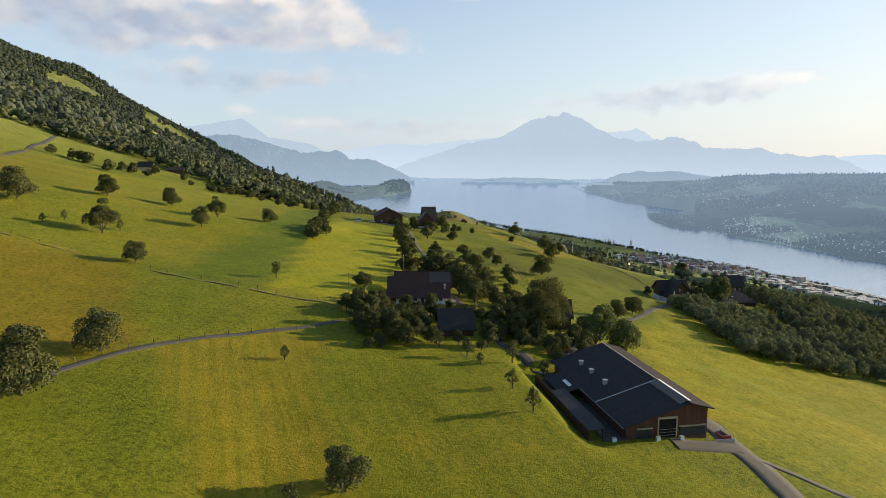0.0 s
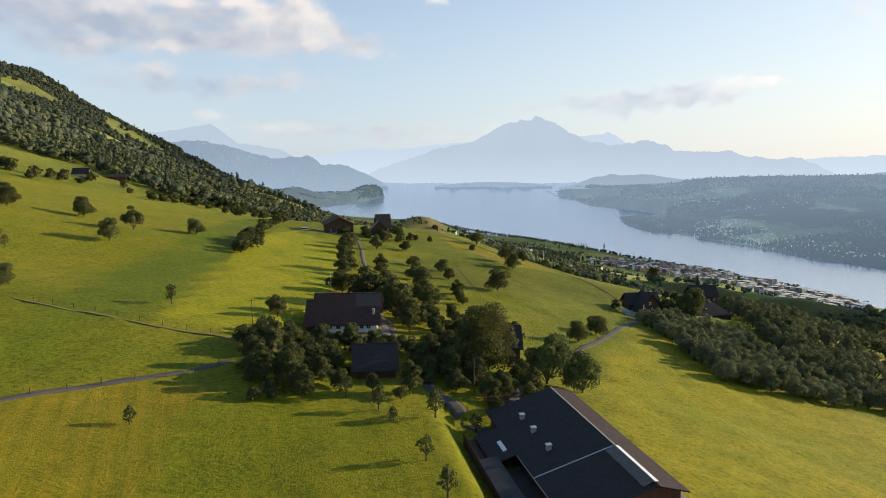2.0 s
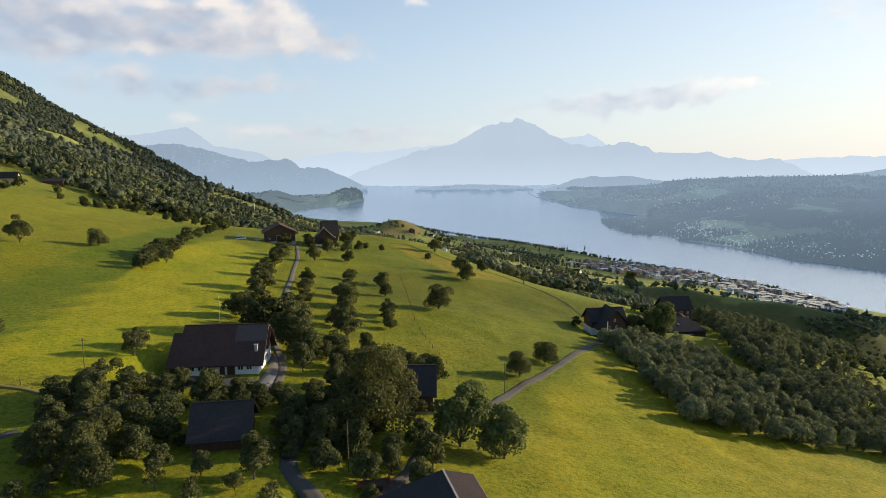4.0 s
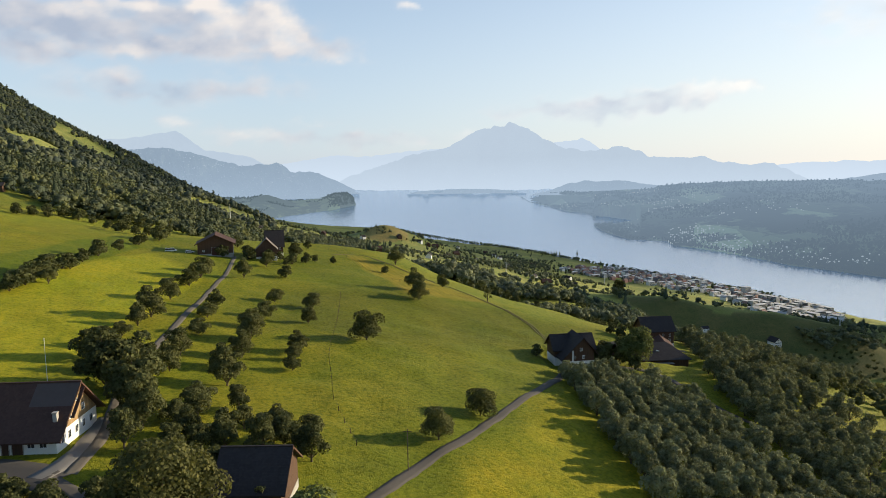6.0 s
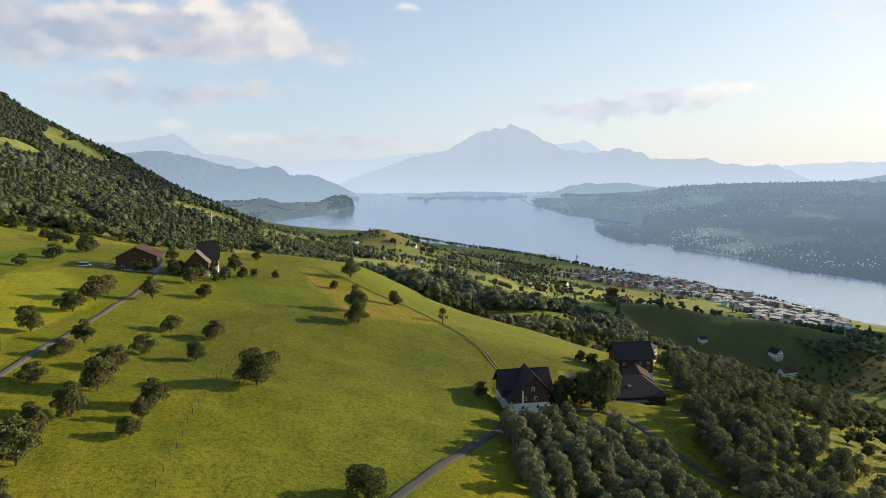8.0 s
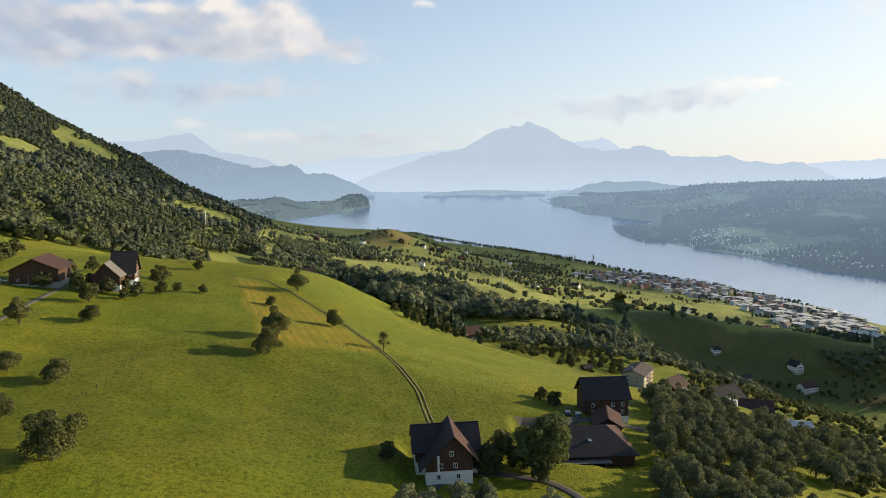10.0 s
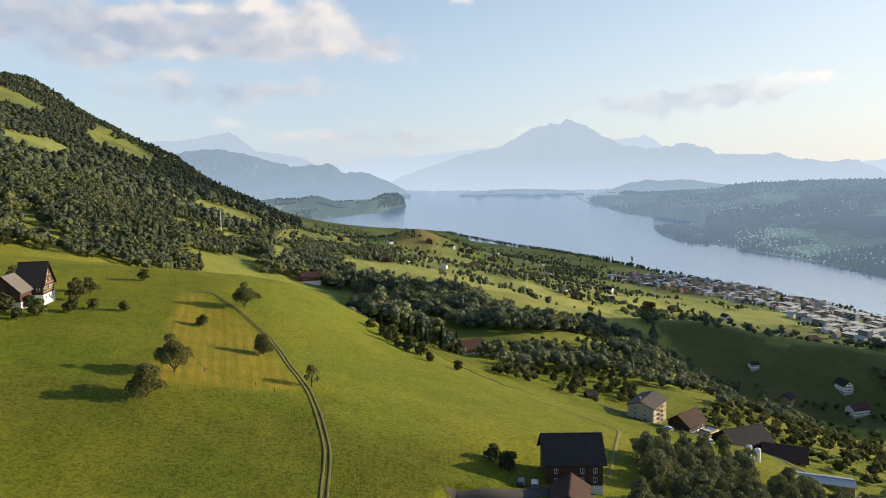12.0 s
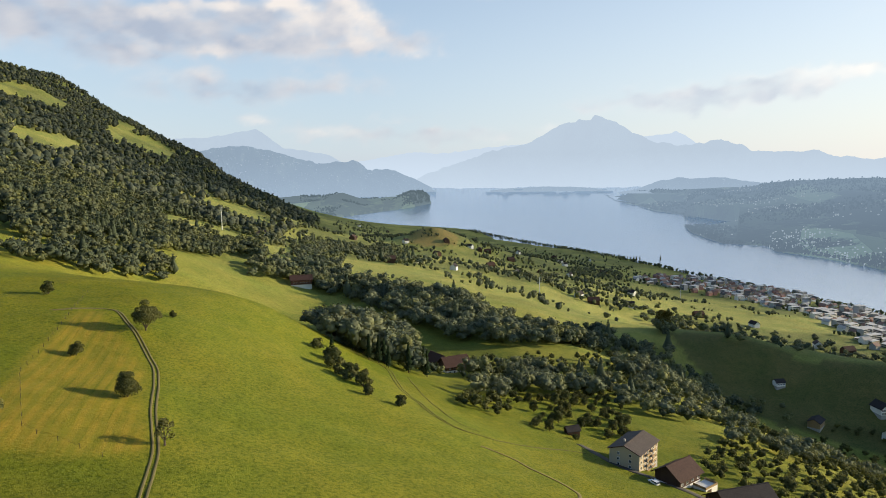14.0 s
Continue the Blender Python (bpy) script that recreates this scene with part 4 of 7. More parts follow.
spread(fruit_models(5, 120, "dense dark green fruit tree in the farm garden", "garden trees", "garden_tree", 6.6, 7.4, 3600, 0.18, LEAF_DARK, 0.08), GARDEN, 2, 0.8, 1.15)

# single standards in the meadows
SINGLES = [(-73, 135, 1.0), (-74, 110, 1.25), (-177, 346, 1.1), (-142, 271, 1.35), (-107, 225, .8), (-150, 361, 1.0), (-117, 315, .85), (-119, 344, 1.0), (-96, 361, .95), (-192, 295, 1.6),
           (49, 320, 1.0), (68, 432, .95), (80, 270, .85), (68, 249, .8), (-15, 95, .75), (58, 525, 1.0), (52, 493, .45), (84, 467, .7), (69, 412, .9), (-62, 345, .6)]
spread(fruit_models(4, 140, "solitary spreading pear tree in the meadow", "meadow trees", "pear_tree", 8.4, 9.9, 6500, 0.165, LEAF, 0.06), SINGLES, 3, 1.05, 1.2)

SAPLINGS = [(-36, 144, .8), (15, 136, .8), (18, 125, 1.0), (-140, 282, 1.2), (-58, 224, 1.1), (-163, 265, .8), (-162, 279, .8), (-22, 89, .8), (6, 157, .9), (9, 152, .7), (-1, 163, .9), (17, 155, 1.1), (25, 157, 1.0), (106, 445, 1.5)]
spread([tree_model("young_tree", "slender young fruit tree in the grass", 4.2, 2.9, 420, 0.14, LEAF, 160 + k, 0.18, 6, "young trees") for k in range(3)], SAPLINGS, 4, 1.0, 1.3)

# the great lime by the yard, and its neighbours
big = tree_model("lime_tree", "huge dense lime tree beside the farmyard", 16.6, 16.6, 20000, 0.19, leafy("lime_foliage", (0.062, 0.070, 0.027), (0.200, 0.188, 0.066)), 171, 0.02, 24)
plant(big, [(29.3, 189.5)], random.Random(5), 0.98, 1.0)
walnut = tree_model("walnut_tree", "broad pale green walnut tree by the buildings", 12.5, 13.5, 6500, 0.26, leafy("walnut_foliage", (0.075, 0.098, 0.034), (0.185, 0.21, 0.072)), 172, 0.04, 12)
plant(walnut, [(46, 191), (54, 188, .8), (151, 355, 1.3)], random.Random(6), 0.95, 1.0)
linden = tree_model("drive_tree", "tall leafy tree beside the farmhouse", 14.5, 11, 4600, 0.3, LEAF_DARK, 173, 0.04, 13)
plant(linden, [(6, 243, 1.0), (10, 236, .8), (2, 256, 1.05), (-4, 254, 1.1)], random.Random(7), 0.95, 1.0)


def orchard(rows):
    """Trees along straight rows: (x0, y0, x1, y1, how many)."""
    out, rng = [], random.Random(11)
    for x0, y0, x1, y1, n in rows:
        for k in range(n):
            f = (k + rng.uniform(-0.2, 0.2)) / max(1, n - 1)
            out.append((x0 + (x1 - x0) * f + rng.uniform(-0.8, 0.8), y0 + (y1 - y0) * f + rng.uniform(-0.8, 0.8), rng.uniform(0.8, 1.1)))
    return out


ORCHARD = orchard([(117, 340, 114, 236, 22), (123, 342, 121, 236, 22), (129, 344, 128, 234, 23), (135, 344, 135, 234, 23), (141, 342, 142, 234, 22), (148, 336, 149, 234, 20), (155, 318, 157, 236, 15),
                   (176, 330, 164, 240, 15), (180, 352, 171, 240, 18), (188, 358, 178, 240, 19), (196, 366, 186, 244, 18), (204, 374, 194, 248, 17), (212, 382, 203, 256, 15), (220, 388, 212, 268, 13),
                   (204, 402, 214, 452, 6), (212, 396, 232, 440, 6), (222, 392, 250, 424, 6), (230, 384, 268, 430, 6), (196, 392, 200, 400, 2)])
ORCHARD += [(float(x), float(y), 1.15) for x, y in scatter([(202, 398), (213, 455), (262, 474), (296, 450), (300, 415), (262, 385), (232, 372)], 8.0, 48, (), 0.85)]
CHERRY_LEAF = leafy("cherry_foliage", (0.088, 0.105, 0.060), (0.252, 0.258, 0.128), 0.25)
ORCHARD_LEAF = leafy("orchard_foliage", (0.118, 0.138, 0.078), (0.310, 0.315, 0.162), 0.25)
ORCHARD += [(190, 372, 1.2), (192, 381, 1.2), (199, 385, 1.3), (205, 390, 1.2), (210, 380, 1.2), (196, 393, 1.1), (217, 392, 1.2)]
ORCHARD = [s for s in ORCHARD if not (s[0] < 152 and s[1] > 331) and not (s[0] > 150 and s[0] < 186 and s[1] > 355) and not (s[0] > 246 and s[1] > 446)]
spread(fruit_models(6, 180, "bushy orchard tree standing close in a row", "orchard trees", "orchard_tree", 7.0, 6.8, 2500, 0.185, ORCHARD_LEAF, 0.05), [s for s in ORCHARD if s[0] < 161 and s[1] < 350], 8, 0.92, 1.12)
spread(fruit_models(6, 190, "round cherry tree in the orchard on the slope", "cherry trees", "cherry_tree", 7.8, 7.2, 2300, 0.19, CHERRY_LEAF, 0.05), [s for s in ORCHARD if not (s[0] < 161 and s[1] < 350)], 9, 0.92, 1.12)


# ---------------------------------------------------------------- woods
def crown_core(seed, fine):
    """The shaded inside of a crown: a lumpy closed shell of 20 or 80 faces."""
    bm = bmesh.new()
    bmesh.ops.create_icosphere(bm, subdivisions=2 if fine else 1, radius=1.0)
    v = np.array([q.co[:] for q in bm.verts])
    f = np.array([[q.index for q in t.verts] for t in bm.faces])
    bm.free()
    r = 1 + 0.5 * rough_land(v[:, 0] * 2 + 3 * v[:, 2], v[:, 1] * 2 + 5, 1.0, 2, seed)
    return v * r[:, None], f


def unit_trees(n, quads_each, seed):
    """Trees one unit tall: leaf clumps round lumpy cores, of several lobes each; every fourth is a spruce."""
    rng = np.random.default_rng(seed)
    fine = quads_each > 30
    units = []
    for k in range(n):
        if k % 4 == 3:
            u = rng.uniform(0.03, 1, quads_each) ** 0.8
            a = rng.uniform(0, 2 * np.pi, quads_each)
            rad = (1 - u) * 0.25 * rng.uniform(0.6, 1.05, quads_each) + 0.01
            at = np.stack([rad * np.cos(a), rad * np.sin(a), u * 1.1], 1)
            nn = np.stack([np.cos(a), np.sin(a), np.full(quads_each, 0.7)], 1) + rng.normal(size=(quads_each, 3)) * 0.3
            core, f = crown_core(seed + k, False)
            core = np.stack([core[:, 0] * 0.15 * (1.15 - core[:, 2]), core[:, 1] * 0.15 * (1.15 - core[:, 2]), 0.48 + core[:, 2] * 0.48], 1)
            leaf = quads(at, nn, 0.40 / math.sqrt(quads_each) * rng.uniform(0.6, 1.3, quads_each), rng)
        else:
            w = rng.uniform(0.30, 0.40)
            lobes = [((0, 0, 0.44), (w * 0.82, w * 0.82, 0.38))]
            turn = rng.uniform(0, 6.28)
            for q in range(5 if fine else 2):
                t = turn + q * (1.26 if fine else 2.6) + rng.uniform(-0.4, 0.4)
                r = w * rng.uniform(0.45, 0.75)
                z, sz = rng.uniform(0.30, 0.72), w * rng.uniform(0.42, 0.62)
                lobes.append(((r * math.cos(t), r * math.sin(t), z), (sz, sz, sz * rng.uniform(0.75, 1.0))))
            cores, faces, base = [], [], 0
            for q, (c, r) in enumerate(lobes):
                v, f = crown_core(seed + k * 7 + q, False)
                if q and not fine:
                    v, f = np.array([(1, 0, 0), (0, 1, 0), (-1, 0, 0), (0, -1, 0), (0, 0, 1), (0, 0, -1)], float), np.array([(0, 1, 4), (1, 2, 4), (2, 3, 4), (3, 0, 4), (1, 0, 5), (2, 1, 5), (3, 2, 5), (0, 3, 5)])
                cores.append(v * np.array(r) * (0.74 if fine else 0.96) + np.array(c))
                faces.append(f + base)
                base += len(v)
            core, f = np.concatenate(cores), np.concatenate(faces)
            leaf = lobed(lobes, quads_each, (0.40 if fine else 0.38) / math.sqrt(quads_each), rng, 0.6 if fine else 0.4)
        units.append((core, f, leaf))
    return units


def build_woods(name, label, spots, sizes, quads_each, mat, seed, firs=0.6):
    units = unit_trees(12, quads_each, seed)
    rng = np.random.default_rng(seed + 1)
    z = ground(spots[:, 0], spots[:, 1])
    return woods_on(name, label, np.c_[spots, z], sizes, units, mat, rng, firs)


# leaf tones of a mixed wood, as shares of the foliage colour: pale ash, beech, oak, yew
TONES = np.array([(1.24, 1.20, 0.90), (1.08, 1.06, 0.95), (0.86, 0.90, 0.95), (0.62, 0.70, 0.80), (1.0, 1.0, 1.0)])


def woods_on(name, label, at, sizes, units, mat, rng, firs=0.6):
    """Sets unit trees at the points: stands of spruce among leafy trees, each tree in a tone of its own."""
    verts, tris, tone, n = [], [], [], 0
    conifer = lattice(at[:, 0] / 90, at[:, 1] / 90, 8) + 0.7 * lattice(at[:, 0] / 30, at[:, 1] / 30, 9) > 0.30
    spruces = [k for k in range(len(units)) if k % 4 == 3]
    leafy_ones = [k for k in range(len(units)) if k % 4 != 3]
    for k, (s, h) in enumerate(zip(at, sizes)):
        t = rng.uniform(0, 2 * np.pi)
        c, q = math.cos(t), math.sin(t)
        fir = rng.random() < firs * (1 if conifer[k] else 0.04)
        core, f, leaf = units[rng.choice(spruces if fir else leafy_ones)]
        h = h * (rng.uniform(0.95, 1.2) if fir else rng.uniform(0.75, 1.15))
        w = h * (1.1 if fir else rng.uniform(0.9, 1.3))
        for u in (core, leaf):
            verts.append(np.stack([s[0] + (u[:, 0] * c - u[:, 1] * q) * w, s[1] + (u[:, 0] * q + u[:, 1] * c) * w, s[2] + u[:, 2] * h], 1))
        tint = np.array((0.66, 0.74, 0.78)) if fir else TONES[rng.integers(5)] * rng.uniform(0.85, 1.15)
        tone.append(np.tile(np.r_[tint, 1.0], (len(core) + len(leaf), 1)))
        tris.append(f + n)
        n += len(core)
        m = np.arange(len(leaf)).reshape(-1, 4) + n
        tris.append(m[:, :3])
        tris.append(m[:, [0, 2, 3]])
        n += len(leaf)
    ob = link_mesh(name, draw_in(np.concatenate(verts)), np.concatenate(tris), mat)
    shade = ob.data.color_attributes.new("tone", "FLOAT_COLOR", "POINT")
    shade.data.foreach_set("color", np.concatenate(tone).astype(np.float32).ravel())
    return tagged(ob, label, "woodland", kind="stuff")


CLEARINGS = [
    [(-1422, 2370), (-1444, 2478), (-1389, 2570), (-1433, 2795), (-1231, 2422), (-1286, 2337), (-1317, 2233)],
    [(-1227, 2653), (-1207, 2790), (-1169, 2935), (-1041, 2859), (-850, 2344), (-937, 2351), (-991, 2272)],
    [(-741, 1526), (-732, 1586), (-749, 1681), (-729, 1738), (-621, 1480), (-648, 1465), (-658, 1414)],
    [(-433, 1659), (-371, 1628), (-338, 1666), (-289, 1633), (-238, 1550), (-281, 1516), (-365, 1557)],
    [(-309, 1230), (-279, 1258), (-232, 1290), (-180, 1295), (-118, 1298), (-124, 1235), (-148, 1145), (-192, 1157), (-232, 1112)],
    [(-240, 826), (-223, 822), (-195, 784), (-204, 770)],
    [(-205, 770), (-175, 772), (-149, 736), (-170, 722)],
    [(-313, 1775), (-400, 2200), (-319, 2300), (-218, 2175), (-174, 1798), (-232, 1723), (-249, 1620)],
    [(-420, 640), (-300, 600), (-260, 680), (-330, 720)],
    [(-1286, 2834), (-1266, 2923), (-1227, 2827), (-1218, 2712)],
    [(-60, 880), (-20, 850), (40, 880), (10, 960), (-50, 960)],
    [(-128, 865), (-122, 930), (-112, 1045), (-44, 1040), (12, 955), (2, 838), (-60, 832)],
]
MOUNTAIN_WOOD = [(-470, 690), (-400, 705), (-305, 672), (-268, 692), (-201, 650), (-152, 688), (-120, 702), (-95, 735), (-85, 780), (-80, 818), (-92, 860), (-72, 930), (-60, 1000), (-110, 1120), (-150, 1260), (-190, 1450), (-230, 1650),
                 (-260, 1900), (-380, 2400), (-550, 3000), (-900, 3900), (-2400, 4200), (-3000, 2500), (-2600, 1200), (-1400, 700), (-800, 620)]


near = [(-470, 600), (0, 600), (0, 1300), (-470, 1300)]


def below(outline):
    """The clearing's foot, where only scrub grows: its outline set a little towards the valley."""
    reach = 52 if min(q[1] for q in outline) > 1350 else 24
    return [(x + reach * (94 - x) / math.hypot(94 - x, 150 - y), y + reach * (150 - y) / math.hypot(94 - x, 150 - y)) for x, y in outline]


CLEARINGS += [below(c) for c in CLEARINGS[:11]]
rest = scatter(MOUNTAIN_WOOD, 16.5, 61, CLEARINGS)
rest = rest[~inside(rest[:, 0], rest[:, 1], near)]
# only the slopes that face the flight
rest = rest[(rest[:, 0] > -1.02 * (rest[:, 1] - 150) + 60)]
close = scatter(near, 9.4, 62, CLEARINGS)
close = close[inside(close[:, 0], close[:, 1], MOUNTAIN_WOOD)]
_r = np.random.default_rng(63)
build_woods("mountain_woods", "dense mixed woodland covering the mountain slope", rest, _r.uniform(13, 24, len(rest)), 12, FAR_WOODS, 64, 0.4)
build_woods("edge_woods", "mixed leafy wood with spruces above the meadows", close, _r.uniform(10, 19, len(close)), 70, WOODS, 65, 0.4)


def belt(line, width, n, seed):
    rng = np.random.default_rng(seed)
    line = np.array(line, float)
    seg = np.linalg.norm(np.diff(line, axis=0), axis=1)
    s = rng.uniform(0, seg.sum(), n)
    cum = np.r_[0, np.cumsum(seg)]
    return np.stack([np.interp(s, cum, line[:, 0]), np.interp(s, cum, line[:, 1])], 1) + rng.normal(size=(n, 2)) * width * 0.4


BELTS = [([(-60, 1010), (20, 1000), (82, 975), (146, 930), (200, 895), (250, 870), (310, 925), (350, 930)], 36, 330, (11, 18)),
         ([(98, 640), (116, 652), (132, 668)], 22, 60, (15, 23)),
         ([(168, 700), (205, 738), (240, 742), (268, 725)], 26, 50, (9, 15)),
         ([(268, 708), (300, 738), (330, 790), (365, 850), (400, 890), (436, 898)], 26, 90, (9, 14)),
         ([(-30, 1090), (-80, 1240), (-120, 1420), (-60, 1560), (-10, 1650)], 48, 300, (11, 18)),
         ([(150, 1500), (260, 1480), (350, 1440), (470, 1400), (560, 1330), (640, 1260), (720, 1230)], 30, 220, (9, 15)),
         ([(880, 1120), (800, 1200), (760, 1250)], 40, 80, (10, 16)),
         ([(380, 1010), (372, 1000), (366, 995)], 10, 10, (14, 18))]
pts, hts = [], []
for n, (line, width, count, (lo, hi)) in enumerate(BELTS):
    pts.append(belt(line, width, count, 70 + n))
    hts.append(np.random.default_rng(90 + n).uniform(lo, hi, count))
pts, hts = np.concatenate(pts), np.concatenate(hts)
open_spur = ~inside(pts[:, 0], pts[:, 1], CLEARINGS[11])
build_woods("ravine_woods", "dark leafy belts of trees along the ravines", pts[open_spur], hts[open_spur], 130, VALLEY_WOODS, 66, 0.2)

COPSES = [  # outline, spacing, least and greatest height
    ([(-87, 1003), (-27, 1066), (50, 1024), (94, 984), (140, 935), (185, 900), (216, 879), (257, 930), (304, 948), (295, 913), (226, 811), (190, 820), (152, 839), (114, 871), (82, 906), (20, 982), (-32, 991), (-69, 955)], 9.5, 13, 22),
    ([(284, 820), (332, 901), (392, 925), (399, 905), (319, 759), (279, 757)], 9, 12, 18),
    ([(177, 647), (197, 695), (218, 704), (243, 703), (261, 703), (246, 674), (215, 664), (189, 624), (178, 618)], 10.5, 13, 19),
    ([(261, 700), (298, 708), (344, 741), (418, 862), (347, 699), (292, 663), (258, 667)], 9, 8, 13),
    ([(52, 818), (74, 840), (104, 831), (124, 804), (129, 753), (108, 751), (114, 618)], 7.5, 20, 28),
    ([(441, 1448), (525, 1506), (571, 1457), (612, 1389), (692, 1385), (730, 1353), (733, 1279), (524, 950), (490, 970), (437, 980), (392, 1025), (423, 1363)], 22, 10, 16),
    ([(411, 2280), (519, 2375), (599, 2423), (565, 2243), (470, 2162), (391, 2099)], 17, 11, 17),
    ([(-102, 1496), (-54, 1579), (8, 1629), (79, 1440), (72, 1281), (-5, 1320), (-58, 1310)], 18, 12, 19),
    ([(319, 658), (382, 722), (498, 816), (474, 775), (343, 636), (311, 636)], 9, 8, 13),
    ([(82, 984), (131, 978), (173, 967), (180, 934), (135, 933), (86, 953)], 10, 15, 24),
    ([(561, 900), (610, 886), (833, 1089), (637, 840), (590, 857), (562, 879)], 11, 9, 16),
    ([(567, 899), (617, 884), (592, 848), (572, 867)], 10, 8, 14),
]
pts, hts = [], []
for n, (outline, gap, lo, hi) in enumerate(COPSES):
    pts.append(scatter(outline, gap, 300 + n, (), 0.92))
    hts.append(np.random.default_rng(320 + n).uniform(lo, hi, len(pts[-1])))
build_woods("valley_copses", "tall dark copses along the valley's ravines and hedges", np.concatenate(pts), np.concatenate(hts), 150, VALLEY_WOODS, 340, 0.2)

# scattered trees and hedges of the valley floor and lake shore
_rng = np.random.default_rng(77)
open_land = scatter([(-150, 1100), (60, 1050), (330, 1100), (600, 1150), (900, 1500), (1050, 1700), (900, 2100), (640, 2700), (100, 2900), (-200, 2300), (-260, 1800)], 17, 78, (), 1.0)
open_land = open_land[lattice(open_land[:, 0] / 85, open_land[:, 1] / 60, 5) + 0.5 * lattice(open_land[:, 0] / 30, open_land[:, 1] / 30, 6) > 0.24]
shore_land = scatter([(-220, 1500), (300, 1450), (480, 1500), (700, 1900), (640, 2150), (600, 2500), (420, 2700), (100, 2900), (-200, 2300)], 19, 178, (), 1.0)
shore_land = shore_land[lattice(shore_land[:, 0] / 120, shore_land[:, 1] / 70, 25) + 0.6 * lattice(shore_land[:, 0] / 35, shore_land[:, 1] / 35, 26) > 0.22]
shore_strip = scatter([(-766, 4322), (-527, 4613), (0, 2034), (156, 3719), (413, 3221), (609, 3002), (746, 2872), (675, 2553), (489, 2383), (284, 2110), (126, 1873), (-16, 1882), (-132, 1743), (-294, 2227)], 20, 179, (), 0.22)
shore_land = np.concatenate([shore_land, shore_strip])
shore_land = shore_land[~inside(shore_land[:, 0], shore_land[:, 1], FIELDS[-3][0])]
open_land = np.concatenate([open_land, shore_land])
shore_line = belt([(1230, 1900), (1190, 2080), (1100, 2300), (1000, 2500), (860, 2830), (700, 3200), (560, 3480), (330, 3950), (60, 4500)], 45, 520, 79)
build_woods("valley_trees", "scattered trees and hedges on the valley meadows and lake shore", np.concatenate([open_land, shore_line]), np.r_[_rng.uniform(5, 14, len(open_land)), _rng.uniform(9, 17, len(shore_line))], 20, VALLEY_WOODS, 67, 0.15)
VALLEY_ORCHARD = [(268, 565), (290, 605), (340, 680), (420, 760), (480, 740), (470, 620), (400, 500), (340, 420), (300, 440), (308, 500), (300, 530)]
p1 = scatter(VALLEY_ORCHARD, 8.2, 81, (), 0.86)
p2 = scatter([(166, 600), (189, 650), (204, 640), (196, 600), (184, 575)], 6.5, 82, (), 0.8)
p3 = scatter([(228, 330), (252, 400), (282, 440), (340, 430), (330, 330), (260, 290)], 8.5, 84, (), 0.85)
pp = np.concatenate([p1, p2, p3])
p4 = scatter([(120, 700), (165, 790), (250, 850), (330, 900), (430, 900), (520, 850), (600, 800), (600, 700), (500, 600), (430, 520), (345, 400), (330, 320), (420, 330), (700, 640), (740, 900), (640, 880), (560, 860), (440, 890), (340, 840), (270, 720), (262, 690), (200, 700)], 10, 85, (), 1.0)
p4 = p4[lattice(p4[:, 0] / 55, p4[:, 1] / 55, 15) + 0.5 * lattice(p4[:, 0] / 20, p4[:, 1] / 20, 16) > 0.02]
p5 = scatter([(300, 690), (346, 720), (440, 850), (520, 842), (575, 770), (500, 700), (480, 740), (420, 760), (340, 680)], 8.6, 86, (), 0.75)
pp = np.concatenate([pp, p4, p5])
pp = pp[~inside(pp[:, 0], pp[:, 1], [(252, 452), (302, 446), (312, 492), (300, 520), (255, 530), (250, 500)])]
build_woods("slope_orchards", "old orchards of round fruit trees on the lower slope", pp, np.random.default_rng(83).uniform(4.8, 8.4, len(pp)), 80, SLOPE_LEAF, 68, 0.0)

# bushes and hedges
BUSHES = [(-217, 608, 1.2), (-208, 612, 1.4), (-198, 614, 1.2), (-191, 640, 1.4), (-182, 660, 1.3), (-230, 600, 1.0), (-330, 560, 1.2), (-308, 549, 2.2), (-298, 545, 1.8), (-292, 542, 1.9), (-267, 524, 2.1), (-274, 562, 1.9), (-269, 570, 2.3), (-262, 585, 1.7), (-270, 617, 1.6), (-252, 640, 1.2), (-320, 540, 1.8), (-280, 552, 1.7)]
spread([tree_model("bush", "rounded green bush in a field hedge", 5.0, 5.6, 700, 0.32, LEAF_DARK, 200 + k, 0.0, 7, "field hedge") for k in range(3)], BUSHES, 12, 0.8, 1.15)
EDGE = [(112, 582, 1.2), (118, 568, 1.5), (122, 560, 1.0), (128, 556, 1.4), (134, 552, 1.3), (139, 538, .9), (152, 536, 1.0), (104, 592, 1.1), (57, 548, .5), (-20, 470, 1.0), (-14, 476, 1.1), (-10, 470, 1.2), (-6, 478, 1.0), (2, 470, 1.1), (8, 480, 1.0), (-22, 480, 1.0), (12, 488, .9), (22, 492, .9), (0, 462, .9),
        (166, 412, 1.1), (162, 415, .8), (112, 352, .8), (141, 360, 1.6), (137, 352, 1.4), (146, 356, 1.2), (150, 350, 1.1), (143, 366, 1.3)]
spread([tree_model("bush", "dense dark bush at the meadow's edge", 5.4, 5.8, 800, 0.32, LEAF_DARK, 210 + k, 0.0, 8, "edge bushes") for k in range(3)], EDGE, 13, 0.8, 1.1)
SPRUCES = [(122, 626, .9), (128, 638, .8), (132, 628, .7), (112, 632, .8), (116, 640, 1.0), (126, 632, .9), (141, 640, 1.0), (150, 650, .9), (108, 604, .6), (146, 668, 1.1)]
plant(spruce_model(220, 17, 7, 900), SPRUCES, random.Random(14), 0.85, 1.1)
gold = tree_model("copper_tree", "tall tree with yellowing foliage above the ravine", 22, 20, 2400, 0.8, LEAF_GOLD, 230, 0.02, 12)
plant(gold, [(372, 1008)], random.Random(15), 1, 1)
